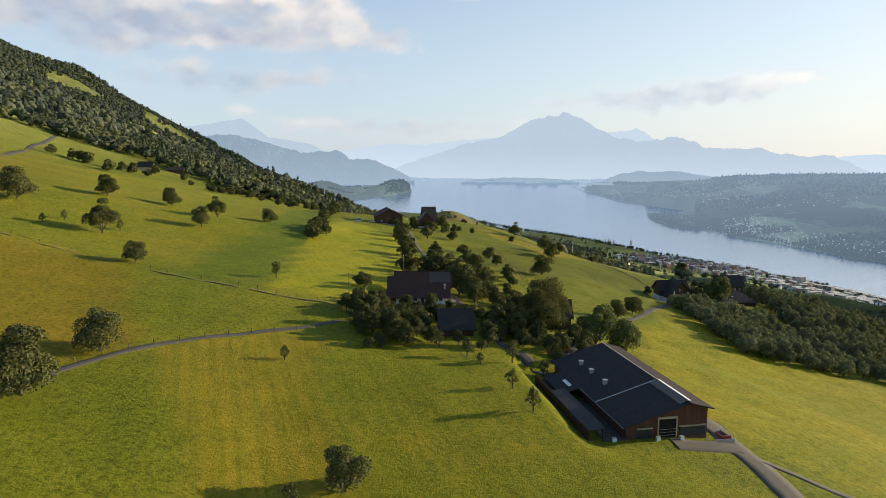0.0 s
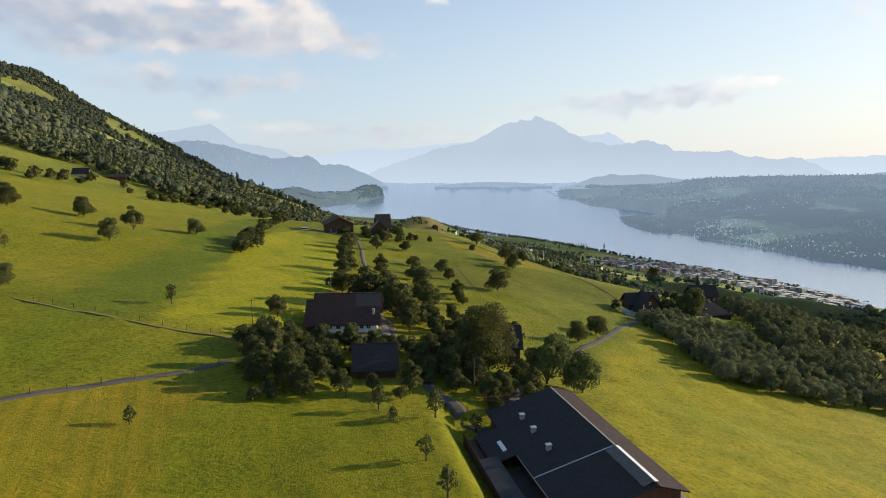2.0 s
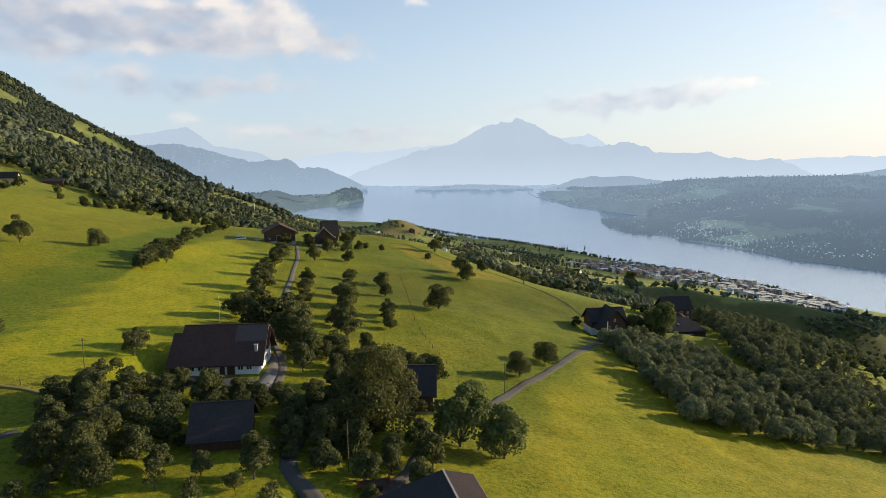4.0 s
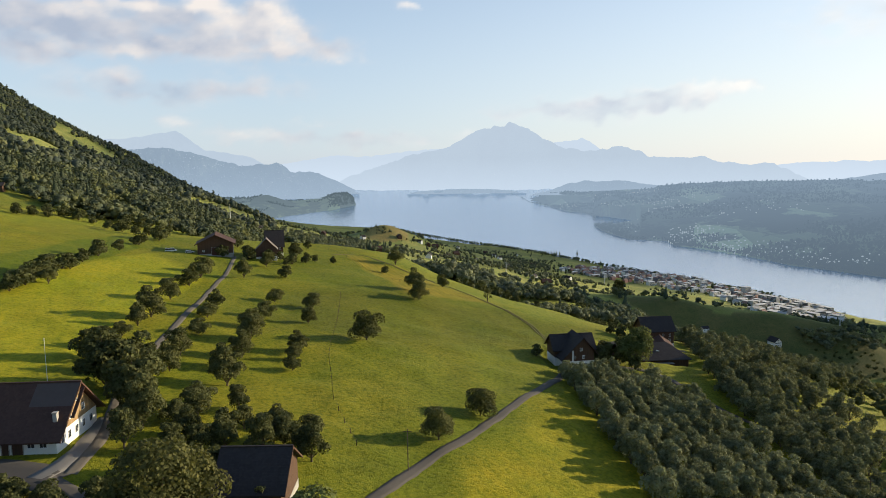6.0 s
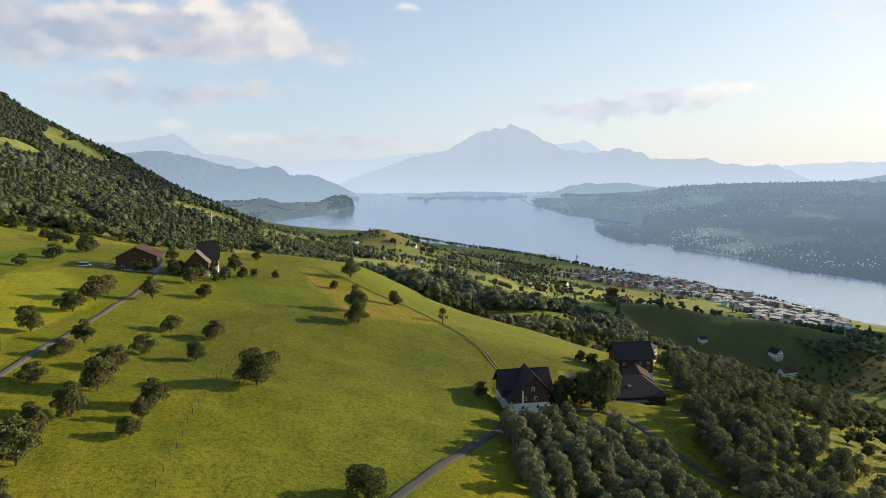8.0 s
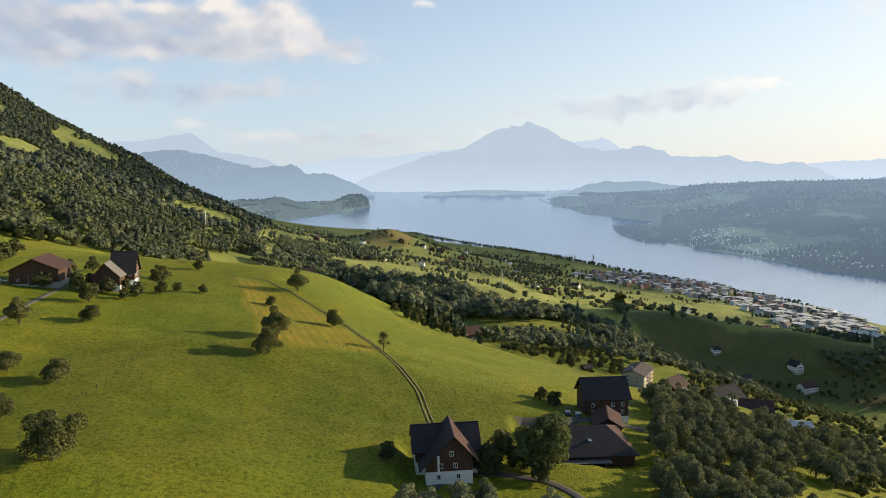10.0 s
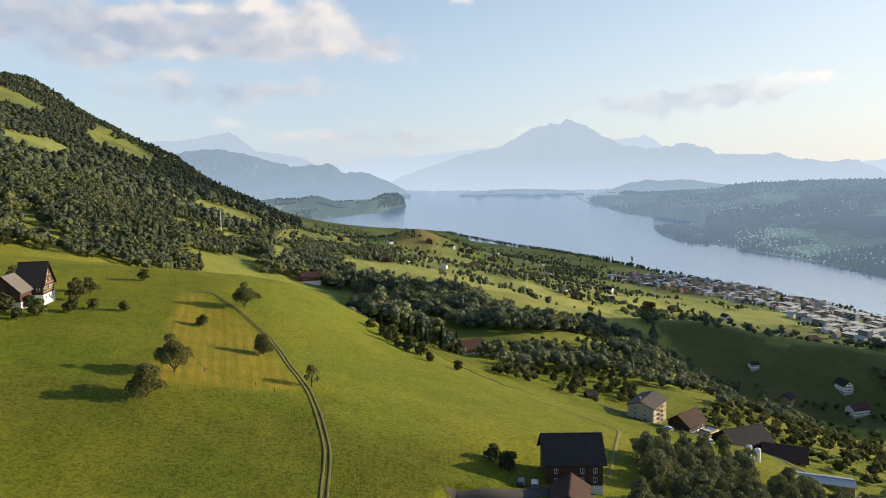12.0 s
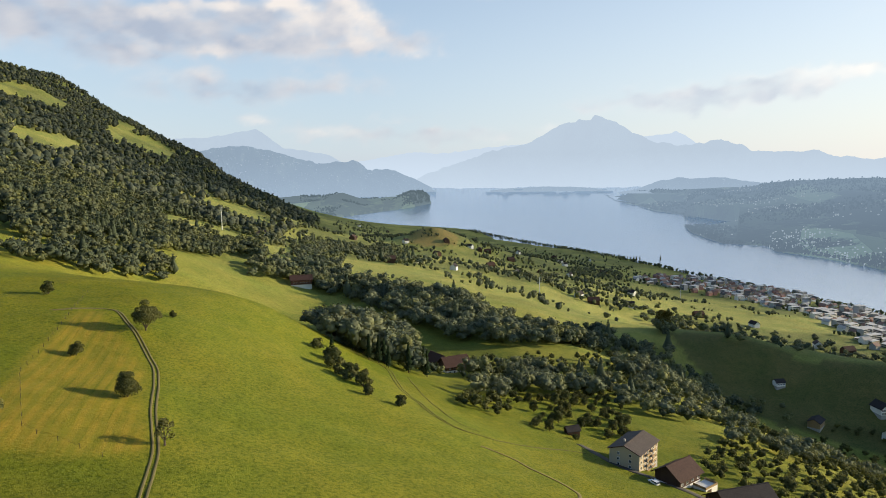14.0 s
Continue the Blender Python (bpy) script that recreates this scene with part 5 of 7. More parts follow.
shore_tree = tree_model("shore_tree", "large solitary tree on the lake shore", 22, 22, 900, 1.1, LEAF_DARK, 231, 0.05, 10)
_p = draw_in(np.array([985.0, 2390.0, 4.0]))
shore_tree.matrix_basis = pose(*_p)

poplar = tree_model("poplar", "slender dark poplar in a row by the lake", 26, 6.5, 260, 0.9, LEAF_DARK, 232, 0.03, 8, "poplars by the lake")
POPLARS = [(639, 2915, 0.80), (726, 3024, 0.90), (746, 3041, 0.85), (762, 3060, 0.90), (780, 3076, 0.95), (794, 3088, 0.90), (810, 3096, 0.90), (903, 3130, 1.00)]
for k, (x, y, size) in enumerate(POPLARS):
    one = poplar if k == 0 else copy_thing(poplar, pose(0, 0, 0))
    one.matrix_basis = pose(*draw_in(np.array([x, y, float(ground(np.array([x]), np.array([y]))[0]) - 1.0]))) @ Matrix.Scale(size, 4)


# hedges and shrubs that fill the garden between house, shed and yard
SHRUBS = [(float(a), float(b), 0.7) for a, b in scatter([(-30, 218), (-14, 219), (-12, 200), (-2, 196), (-4, 176), (14, 172), (24, 176), (30, 186), (34, 206), (24, 214), (16, 206), (14, 190), (-2, 190), (-8, 160), (-20, 158), (-28, 190)], 5.6, 96, ([(-22, 212), (10, 212), (10, 240), (-22, 240)], [(-3, 176), (10, 176), (10, 192), (-3, 192)]), 0.9)]
spread([tree_model("garden_shrub", "dense green shrub in the farmhouse garden", 3.6, 5.2, 700, 0.22, LEAF_DARK, 240 + k, 0.0, 7, "garden shrubs") for k in range(4)], SHRUBS, 17, 0.7, 1.25)

# trees and copses of the opposite shore
_f = np.random.default_rng(97)
_az, _k = _f.uniform(10.5, 46, 12000), _f.uniform(0.0, 1, 12000) ** 1.2
_q = far_shore_at(_az, _k)
_m = rough_land(_q[:, 0], _q[:, 1], 620, 4, 98) > 0.10 - 0.35 * (_k > 0.75) - 0.3 * (_k < 0.02)
_cape = (np.abs(_az - 18.0) < 0.9) & (_k < 0.05)
_m = (_m & (_k > 0.004)) | (_cape & (_f.random(len(_az)) < 0.8))
_q = _q[_m]
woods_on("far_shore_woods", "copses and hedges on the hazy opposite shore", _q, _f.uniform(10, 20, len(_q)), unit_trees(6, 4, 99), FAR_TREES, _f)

# the young orchard in the hollow
HOLLOW = [(float(a), float(b), float(c)) for (a, b), c in zip(scatter([(196, 640), (215, 662), (232, 697), (250, 700), (262, 669), (266, 630), (246, 600), (220, 574), (204, 588)], 8.6, 101, ([(216, 586), (232, 586), (232, 602), (216, 602)],), 0.75), np.random.default_rng(102).uniform(0.5, 1.05, 400))]
spread(fruit_models(4, 250, "small round plum tree in the hollow orchard", "plum trees", "plum_tree", 6.2, 6.6, 900, 0.3, LEAF_DARK, 0.06), HOLLOW, 18, 0.85, 1.1)
# overgrown hedges on the upper meadow
HEDGE = [(-208, 592, 1.1), (-204, 605, 1.3), (-202, 622, 1.2), (-196, 633, 1.4), (-186, 634, 1.4), (-176, 635, 1.0), (-152, 605, 0.9), (-137, 591, 1.6), (-118, 567, 1.1), (-115, 583, 1.1), (-87, 527, 1.7), (-193, 690, 1.3), (-184, 690, 1.6), (-165, 670, 1.3), (-155, 675, 1.4), (-72, 364, 1.1), (-66, 329, 1.1), (-66, 338, 0.9), (-69, 375, 1.0), (-71, 352, 0.9), (-69, 336, 0.95), (-69, 347, 1.07), (-69, 358, 1.19), (-71, 373, 0.95), (-73, 394, 1.07), (-77, 418, 1.19), (-80, 448, 0.95), (-83, 481, 1.07), (-85, 518, 1.19), (-142, 857, 0.95), (-216, 1404, 1.07)]
spread([tree_model("hedge_tree", "broad dark hedge tree on the upper meadow", 6.2, 7.4, 1100, 0.34, LEAF_DARK, 270 + k, 0.0, 9, "hedge trees") for k in range(4)], HEDGE, 19, 0.85, 1.15)
COTTAGE_TREES = [(-137, 690, 1.0), (-44, 507, 1.0), (-38, 515, 1.0), (-21, 467, 1.1), (-16, 486, 0.8), (-4, 514, 1.0), (-1, 555, 0.8), (-34, 466, 1.1)]
spread([tree_model("cottage_tree", "round garden tree beside the farm cottage", 6.5, 6.6, 900, 0.3, LEAF_DARK, 280 + k, 0.03, 8, "cottage trees") for k in range(3)], COTTAGE_TREES, 20, 0.85, 1.15)
# trees between the houses of the town
_t = scatter([(540, 2330), (640, 2600), (780, 2470), (940, 2310), (1080, 2140), (1150, 1980), (1170, 1790), (1100, 1500), (900, 1250), (790, 1170), (760, 1330), (830, 1600), (860, 1850), (840, 2040), (640, 2200)], 30, 103, (), 0.7)
build_woods("town_trees", "garden and street trees among the town's houses", _t, np.random.default_rng(104).uniform(6, 13, len(_t)), 20, WOODS, 105, 0.1)

# woods of the headland, thick on its tip
_az, _k = _f.uniform(-15, -4.2, 5000), _f.uniform(0.02, 0.98, 5000)
_q = headland_at(_az, _k)
_q = _q[(_f.random(5000) < np.clip((_az + 6.6) / 0.8, 0, 1)) | (rough_land(_q[:, 0], _q[:, 1], 420, 3, 113) > 0.22)]
# the headland's leaf colours include a haze glow
woods_on("headland_woods", "hazy dark woods on the tip of the headland", _q, _f.uniform(13, 24, len(_q)), unit_trees(6, 4, 114), hazed_land("headland_trees", (0.012, 0.022, 0.012), (0.05, 0.065, 0.03), (0.22, 0.30, 0.36), 0.34, 0.02, None, 60.0), _f)

# ---------------------------------------------------------------- roads


def ribbon(name, line, width, mat, label, lift=0.12, category="road"):
    """A strip that lies on the land along a line."""
    line = np.array(line, float)
    seg = np.linalg.norm(np.diff(line, axis=0), axis=1)
    cum = np.r_[0, np.cumsum(seg)]
    n = max(2, int(cum[-1] / 1.5))
    s = np.linspace(0, cum[-1], n)
    # rounded corners
    c = np.stack([np.interp(s, cum, line[:, 0]), np.interp(s, cum, line[:, 1])], 1)
    for _ in range(12):
        c[1:-1] = 0.25 * c[:-2] + 0.5 * c[1:-1] + 0.25 * c[2:]
    t = np.gradient(c, axis=0)
    t /= np.linalg.norm(t, axis=1, keepdims=True)
    side = np.stack([t[:, 1], -t[:, 0]], 1)
    across = np.array([-0.56, -0.5, -0.17, 0.17, 0.5, 0.56])
    rows = []
    for k in across:
        wob = 1 + 0.18 * rough_land(s / 3.0, s * 0 + k * 9, 1.0, 2, 7)
        q = c + side * (width * k * wob)[:, None]
        z = ground(q[:, 0], q[:, 1]) + (lift if abs(k) < 0.53 else -0.25)
        rows.append(np.c_[q, z])
    p = np.concatenate(rows)
    ob = link_mesh(name, p, polar_faces(len(across), n, False), mat, smooth=True)
    return tagged(ob, label, category, kind="structure")


ribbon("road_farm", [(-84, 92), (-78, 111), (-74, 123), (-69, 135), (-64, 144), (-57, 152), (-47, 161), (-36, 170), (-28, 179), (-22, 188), (-18, 200), (-20, 208)], 2.0, ASPHALT, "narrow asphalt farm road across the meadow")
ribbon("road_drive", [(7, 214), (6, 228), (1, 245), (-4, 262), (-6, 282), (-8, 310), (-11, 340), (-15, 372), (-18, 403), (-22, 431), (-27, 460), (-30, 475)], 1.9, GRAVEL, "pale gravel drive between rows of fruit trees")
ribbon("road_lane", [(25, 160.5), (31, 165), (36, 175), (40, 190), (46, 205), (55, 219), (65, 238), (73, 250), (83, 268), (96, 291), (108, 312), (116, 328), (122, 342), (128, 352)], 2.4, ASPHALT, "narrow asphalt lane up to the timber farm")
ribbon("road_orchard", [(128, 352), (140, 353), (147, 352), (154, 349), (159, 342), (161, 330), (164, 321), (169, 311), (176, 296), (182, 270)], 2.4, ASPHALT, "narrow lane through the orchard")
ribbon("yard_front", [(-17, 217.5), (-9, 217), (0, 214.5), (6, 211.5)], 7.0, ASPHALT, "worn asphalt court before the farmhouse", 0.08, "yard")
ribbon("yard_house", [(3, 238), (4.5, 226), (5, 216), (3, 212)], 3.6, plain("worn_concrete", (0.20, 0.185, 0.165), 0.9, 0.8, 0.35), "pale concrete yard beside the farmhouse", 0.10, "yard")
ribbon("road_house", [(4, 212), (9, 210), (14, 205), (16, 197), (16.5, 186), (15, 176), (18, 168), (24, 161), (30, 152)], 2.8, ASPHALT, "asphalt drive through the farm garden")
RUT = plain("worn_grass", (0.115, 0.105, 0.022), 0.95, 1.0, 0.4, 0.4)
WHEEL_TRACK = plain("wheel_track_earth", (0.150, 0.128, 0.048), 0.95, 1.0, 0.5, 0.6)
HOLLOW_PATH = [(109, 626), (121, 628), (133, 623), (146, 577), (157, 556), (167, 534), (174, 527), (185, 529), (200, 540), (217, 557), (225, 560)]
for off in (-0.8, 0.8):
    ribbon("path_hollow", [(x + off, y + off * 0.4) for x, y in HOLLOW_PATH], 0.55, RUT, "grassy cart track along the meadow's edge", 0.10, "track")
ribbon("path_fork", [(143, 620), (152, 591), (163, 562), (174, 538), (182, 535)], 0.6, RUT, "trodden fork of the cart track", 0.10, "track")
ribbon("path_slope", [(183, 515), (193, 513), (200, 505), (207, 499), (215, 490), (196, 424)], 1.1, EARTH, "bare earth path down the slope", 0.12, "track")
for off in (-0.75, 0.75):
    ribbon("track_meadow", [(125 + off, 372), (123 + off, 382), (120 + off, 402), (114 + off, 420), (106 + off, 441), (94 + off, 462), (85 + off, 481), (77 + off, 496), (71 + off, 503), (60 + off, 517), (49 + off, 529), (38 + off, 541), (30 + off, 541.5), (18 + off, 530)], 0.6, WHEEL_TRACK, "worn wheel track across the meadow", 0.16, "track")
ribbon("road_barn_yard", [(59, 70), (59, 88), (59, 100), (59, 109), (57.5, 117), (56, 124), (54.5, 137), (50, 152)], 5.0, GRAVEL, "gravel yard in front of the barn")
ribbon("yard_apron", [(44, 118), (50, 118.5), (57, 120)], 4.0, GRAVEL, "gravel apron before the barn gate", 0.13, "yard")
ribbon("road_branch", [(60, 116), (66, 111), (76, 105), (96, 92)], 1.6, GRAVEL, "narrow gravel track off the barn yard")
ribbon("yard_timber", [(150, 393), (159, 394), (168, 398), (177, 403), (186, 404), (194, 402)], 4.5, ASPHALT, "worn asphalt yard of the timber farm", 0.14, "yard")
ribbon("road_upper", [(-285, 400), (-295, 441), (-317, 498), (-344, 556), (-377, 637), (-410, 705)], 4.0, ASPHALT, "hill road on the upper meadow")
ribbon("road_valley", [(295, 470), (280, 500), (262, 520), (252, 540), (238, 556), (225, 575)], 4.0, ASPHALT, "lane to the houses below the slope")
ribbon("path_terrace", [(-175, 240), (-161, 237), (-106, 218), (-85, 210), (-54, 200), (-30, 194)], 1.0, EARTH, "trodden cattle path along a terrace", 0.18, "path")

# ---------------------------------------------------------------- buildings


def box(bm, x0, y0, z0, x1, y1, z1):
    v = [bm.verts.new(p) for p in ((x0, y0, z0), (x1, y0, z0), (x1, y1, z0), (x0, y1, z0), (x0, y0, z1), (x1, y0, z1), (x1, y1, z1), (x0, y1, z1))]
    for f in ((0, 3, 2, 1), (4, 5, 6, 7), (0, 1, 5, 4), (1, 2, 6, 5), (2, 3, 7, 6), (3, 0, 4, 7)):
        bm.faces.new([v[k] for k in f])
    return v


def prism(bm, outline, x0, x1):
    """Extrudes an outline of (y, z) along x."""
    a = [bm.verts.new((x0, y, z)) for y, z in outline]
    b = [bm.verts.new((x1, y, z)) for y, z in outline]
    bm.faces.new(a)
    bm.faces.new(b[::-1])
    n = len(outline)
    for k in range(n):
        bm.faces.new((a[k], b[k], b[(k + 1) % n], a[(k + 1) % n]))


def slab(bm, y0, z0, y1, z1, x0, x1, thick=0.25):
    prism(bm, [(y0, z0), (y1, z1), (y1, z1 + thick), (y0, z0 + thick)], x0, x1)


def window(parent, x, y, z, w, h, face, shutter=None):
    """A window in a wall; face is the outward side: 'front' (-y), 'back', 'left' (-x) or 'right'."""
    turn = {"front": 0, "right": 90, "back": 180, "left": 270}[face]
    m = pose(x, y, z, 0, 0, turn)
    bm = bmesh.new()
    t = 0.09
    for a in ((-w / 2 - t, -h / 2 - t, w / 2 + t, -h / 2), (-w / 2 - t, h / 2, w / 2 + t, h / 2 + t), (-w / 2 - t, -h / 2, -w / 2, h / 2), (w / 2, -h / 2, w / 2 + t, h / 2), (-0.03, -h / 2, 0.03, h / 2)):
        box(bm, a[0], -0.06, a[1], a[2], 0.03, a[3])
    bm.transform(m)
    frame_ob = part("window", bm, PAINT_WHITE, parent)
    bm = bmesh.new()
    box(bm, -w / 2, -0.02, -h / 2, w / 2, 0.02, h / 2)
    bm.transform(m)
    part("pane", bm, GLASS, frame_ob)
    if shutter:
        for sx in (-1, 1):
            bm = bmesh.new()
            box(bm, sx * (w / 2 + t + 0.04) - (w / 2 if sx < 0 else 0), -0.07, -h / 2 - t, sx * (w / 2 + t + 0.04) + (0 if sx < 0 else w / 2), -0.02, h / 2 + t)
            bm.transform(m)
            part("shutter", bm, shutter, frame_ob)
    return frame_ob


def door(parent, x, y, z, w, h, face, mat):
    turn = {"front": 0, "right": 90, "back": 180, "left": 270}[face]
    m = pose(x, y, z, 0, 0, turn)
    bm = bmesh.new()
    box(bm, -w / 2, -0.06, 0, w / 2, 0.02, h)
    bm.transform(m)
    leaf_ob = part("door", bm, mat, parent)
    bm = bmesh.new()
    for a in ((-w / 2 - 0.12, 0, -w / 2, h + 0.12), (w / 2, 0, w / 2 + 0.12, h + 0.12), (-w / 2, h, w / 2, h + 0.12)):
        box(bm, a[0], -0.1, a[1], a[2], 0.02, a[3])
    bm.transform(m)
    part("door_frame", bm, CONCRETE, leaf_ob)
    return leaf_ob


def gabled(name, label, x, y, yaw, length, depth, wall, rise, roof, walls, base=None, base_h=0.0, over=0.8, z=None, category="house", chimneys=(), sink=3.0, group=""):
    """A house with its ridge along its own x: walls with gables, a plinth storey, two roof slopes with eaves, ridge cap and chimneys."""
    top = tagged(new(name), label, category, group)
    z = gz(x, y) if z is None else z
    top.matrix_basis = pose(x, y, z, 0, 0, yaw)
    hl, hd = length / 2, depth / 2
    lo = base_h if base else -sink
    bm = bmesh.new()
    prism(bm, [(-hd, lo), (hd, lo), (hd, wall), (0, wall + rise), (-hd, wall)], -hl, hl)
    part("wall", bm, walls, top)
    if base:
        bm = bmesh.new()
        box(bm, -hl - 0.06, -hd - 0.06, -sink, hl + 0.06, hd + 0.06, base_h)
        part("plinth", bm, base, top)
    drop = rise / hd * over
    for sy, nm in ((-1, "roof"), (1, "roof")):
        bm = bmesh.new()
        slab(bm, sy * (hd + over), wall - drop + 0.02, 0, wall + rise + 0.02, -hl - over, hl + over)
        part(nm, bm, roof, top)
    bm = bmesh.new()
    box(bm, -hl - over, -0.2, wall + rise + 0.2, hl + over, 0.2, wall + rise + 0.38)
    part("ridge_cap", bm, roof, top)
    for sx in (-1, 1):
        bm = bmesh.new()
        for sy in (-1, 1):
            slab(bm, sy * (hd + over), wall - drop - 0.12, 0, wall + rise - 0.12, sx * (hl + over) - 0.05, sx * (hl + over) + 0.05, 0.36)
        part("bargeboard", bm, DARK_WOOD, top)
    for cx, cy in chimneys:
        bm = bmesh.new()
        zz = wall + rise * (1 - abs(cy) / hd)
        box(bm, cx - 0.35, cy - 0.35, zz - 0.6, cx + 0.35, cy + 0.35, zz + 1.5)
        box(bm, cx - 0.45, cy - 0.45, zz + 1.5, cx + 0.45, cy + 0.45, zz + 1.62)
        part("chimney", bm, CONCRETE, top)
    return top


# farmhouse
house = gabled("farmhouse", "old brown-roofed farmhouse with timber gable and white ground floor", -7.4, 229, 0, 17.4, 14.8, 3.2, 6.6, BROWN_ROOF, PALE_WOOD, WHITE_WALL, 2.9, 1.3, 350.6, chimneys=((8.0, -5.6),))
for wx in (-6.6, -4.6, -2.2, 4.6, 6.6):
    window(house, wx, -7.50, 1.5, 1.1, 1.1, "front")
door(house, 0.4, -7.50, -0.2, 1.1, 2.1, "front", DARK_WOOD)
door(house, 2.4, -7.50, -0.2, 1.7, 2.2, "front", DARK_WOOD)
for wy in (-5.4, -3.0, -0.4, 2.2, 5.0):
    window(house, 8.78, wy, 1.5, 0.9, 1.3, "right")
for wy, wz in ((-2.5, 4.6), (2.5, 4.6), (0, 7.0)):
    window(house, 8.73, wy, wz, 0.9, 1.1, "right")
# newer tiles over the upper part of the front slope, and the lower roof at the far end
bm = bmesh.new()
slab(bm, -3.7, 6.74, -0.25, 9.82, 2.6, 9.9, 0.03)
part("roof_patch", bm, plain("faded_roof_tiles", (0.10, 0.075, 0.068), 0.8, 3, 0.4), house, "faded greyish patch of roof tiles")
bm = bmesh.new()
slab(bm, -8.7, 1.9, -1.2, 8.3, -12.2, -10.0, 0.22)
part("lean_to_roof", bm, BROWN_ROOF, house)
bm = bmesh.new()
box(bm, -11.6, -7.4, -3, -8.8, 5, 2.6)
part("lean_to_wall", bm, DARK_WOOD, house)
bm = bmesh.new()
slab(bm, -4.6, 4.9, 0.0, 9.0, 10.0, 10.6, 0.16)
slab(bm, 4.6, 4.9, 0.0, 9.0, 10.0, 10.6, 0.16)
part("gable_canopy", bm, BROWN_ROOF, house)
shed = gabled("shed", "low dark-roofed wooden shed below the farmhouse", 3.5, 183.6, 6, 9.0, 11.2, 1.9, 4.1, DARK_ROOF, DARK_WOOD, None, 0, 0.8, 351.3, "shed")
hut = gabled("hut", "dark wooden hut with a steep tiled roof behind the lime tree", 36.8, 212.7, -3, 9.9, 12.2, 4.5, 4.3, DARK_ROOF, DARK_WOOD, CONCRETE, 0.6, 0.8, 345.0, "hut")

# far barn and house at the end of the drive
barn2 = gabled("field_barn", "brown timber barn with a shallow tiled roof", -40, 476, 103, 19, 18, 6.6, 4.4, BROWN_ROOF, DARK_WOOD, CONCRETE, 1.0, 1.4, None, "barn")
farm2 = gabled("farm_cottage", "tall dark-roofed timber-framed house with white base", -10.8, 489.2, 13, 9.0, 11, 6.8, 7.8, DARK_ROOF, DARK_WOOD, WHITE_WALL, 2.6, 0.9, 350.0, "house", ((2.5, 1.5),))
gabled("annex", "grey-roofed timber annex beside the tall house", -13, 477.6, 100, 8.6, 11, 5.6, 5.6, GREY_ROOF, DARK_WOOD, WHITE_WALL, 1.6, 0.7, 350.2, "shed")
for wx in (-2.8, 0, 2.8):
    window(farm2, wx, -5.54, 4.8, 0.9, 1.1, "front")
for wy, wz in ((-3.4, 1.4), (0, 1.4), (3.4, 1.4), (-3.4, 4.8), (-1.2, 4.8), (1.2, 4.8), (3.4, 4.8), (-1.6, 7.8), (1.6, 7.8), (0, 10.6)):
    window(farm2, 4.6 if wz < 2 else 4.54, wy, wz, 0.9, 1.1, "right")
# pale timbers and panels of the gable
for wz in (3.4, 6.4, 9.4):
    bm = bmesh.new()
    half = 5.4 if wz < 6.8 else 5.4 * (14.6 - wz) / 7.8
    box(bm, 4.5, -half, wz, 4.62, half, wz + 0.3)
    part("gable_beam", bm, PALE_WOOD, farm2)
door(barn2, -9.56, 0, 0.2, 4.0, 4.2, "left", RED_WOOD)
for wy in (-6, 6):
    window(barn2, -9.54, wy, 2.6, 1.0, 0.9, "left")
# timber farm
chalet = gabled("chalet", "dark timber farmhouse with a cross gable and white stone base", 126.5, 357, 4, 15.5, 10, 6.2, 4.2, DARK_ROOF, DARK_WOOD, WHITE_WALL, 2.8, 1.0, 323.0)


def cross_wing(top):
    """The chalet's gabled front wing: one slope sweeps low, the other is shorter."""
    y0, y1, zr = -12.0, 1.0, 11.6
    bm = bmesh.new()
    a = [bm.verts.new((x, y0 + 1.2, z)) for x, z in ((-5.6, 2.8), (5.6, 2.8), (5.6, 6.2), (1.2, zr), (-5.6, 5.0))]
    b = [bm.verts.new((v.co.x, y1, v.co.z)) for v in a]
    bm.faces.new(a)
    bm.faces.new(b[::-1])
    for k in range(5):
        bm.faces.new((a[k], b[k], b[(k + 1) % 5], a[(k + 1) % 5]))
    part("wing_wall", bm, DARK_WOOD, top)
    bm = bmesh.new()
    box(bm, -5.7, y0 + 1.1, -3, 5.7, y1, 2.8)
    part("wing_plinth", bm, WHITE_WALL, top)
    # right slope in browner tiles, which paint in the sun on it
    for x0, z0, x1, z1, m in ((-7.4, 3.2, 1.2, zr, DARK_ROOF), (7.2, 5.0, 1.2, zr, BROWN_ROOF)):
        bm = bmesh.new()
        v = [bm.verts.new((x, y, z + t)) for t in (0.04, 0.3) for x, z, y in ((x0, z0, y0), (x1, z1, y0), (x1, z1, y1 + 1), (x0, z0, y1 + 1))]
        for f in ((0, 3, 2, 1), (4, 5, 6, 7), (0, 1, 5, 4), (1, 2, 6, 5), (2, 3, 7, 6), (3, 0, 4, 7)):
            bm.faces.new([v[k] for k in f])
        part("wing_roof", bm, m, top)
    for wx, wz in ((-2, 4.2), (1.5, 4.2), (0.6, 7.2), (-2.6, 1.5), (2.2, 1.5)):
        window(top, wx, y0 + (1.12 if wz > 2.8 else 1.02), wz, 0.8, 1.1, "front")


cross_wing(chalet)
dhouse = gabled("timber_house", "tall dark timber house with small paired windows", 183.2, 413.6, 1, 14.8, 11.4, 8.4, 5.2, DARK_ROOF, DARK_WOOD, WHITE_WALL, 1.8, 0.9, 312.4)
for wx in (-4.8, -1.4, 2.0, 5.4):
    for wz in (3.4, 5.9):
        if (wx, wz) != (-1.4, 5.9):
            window(dhouse, wx, -5.75, wz, 0.8, 1.15, "front")


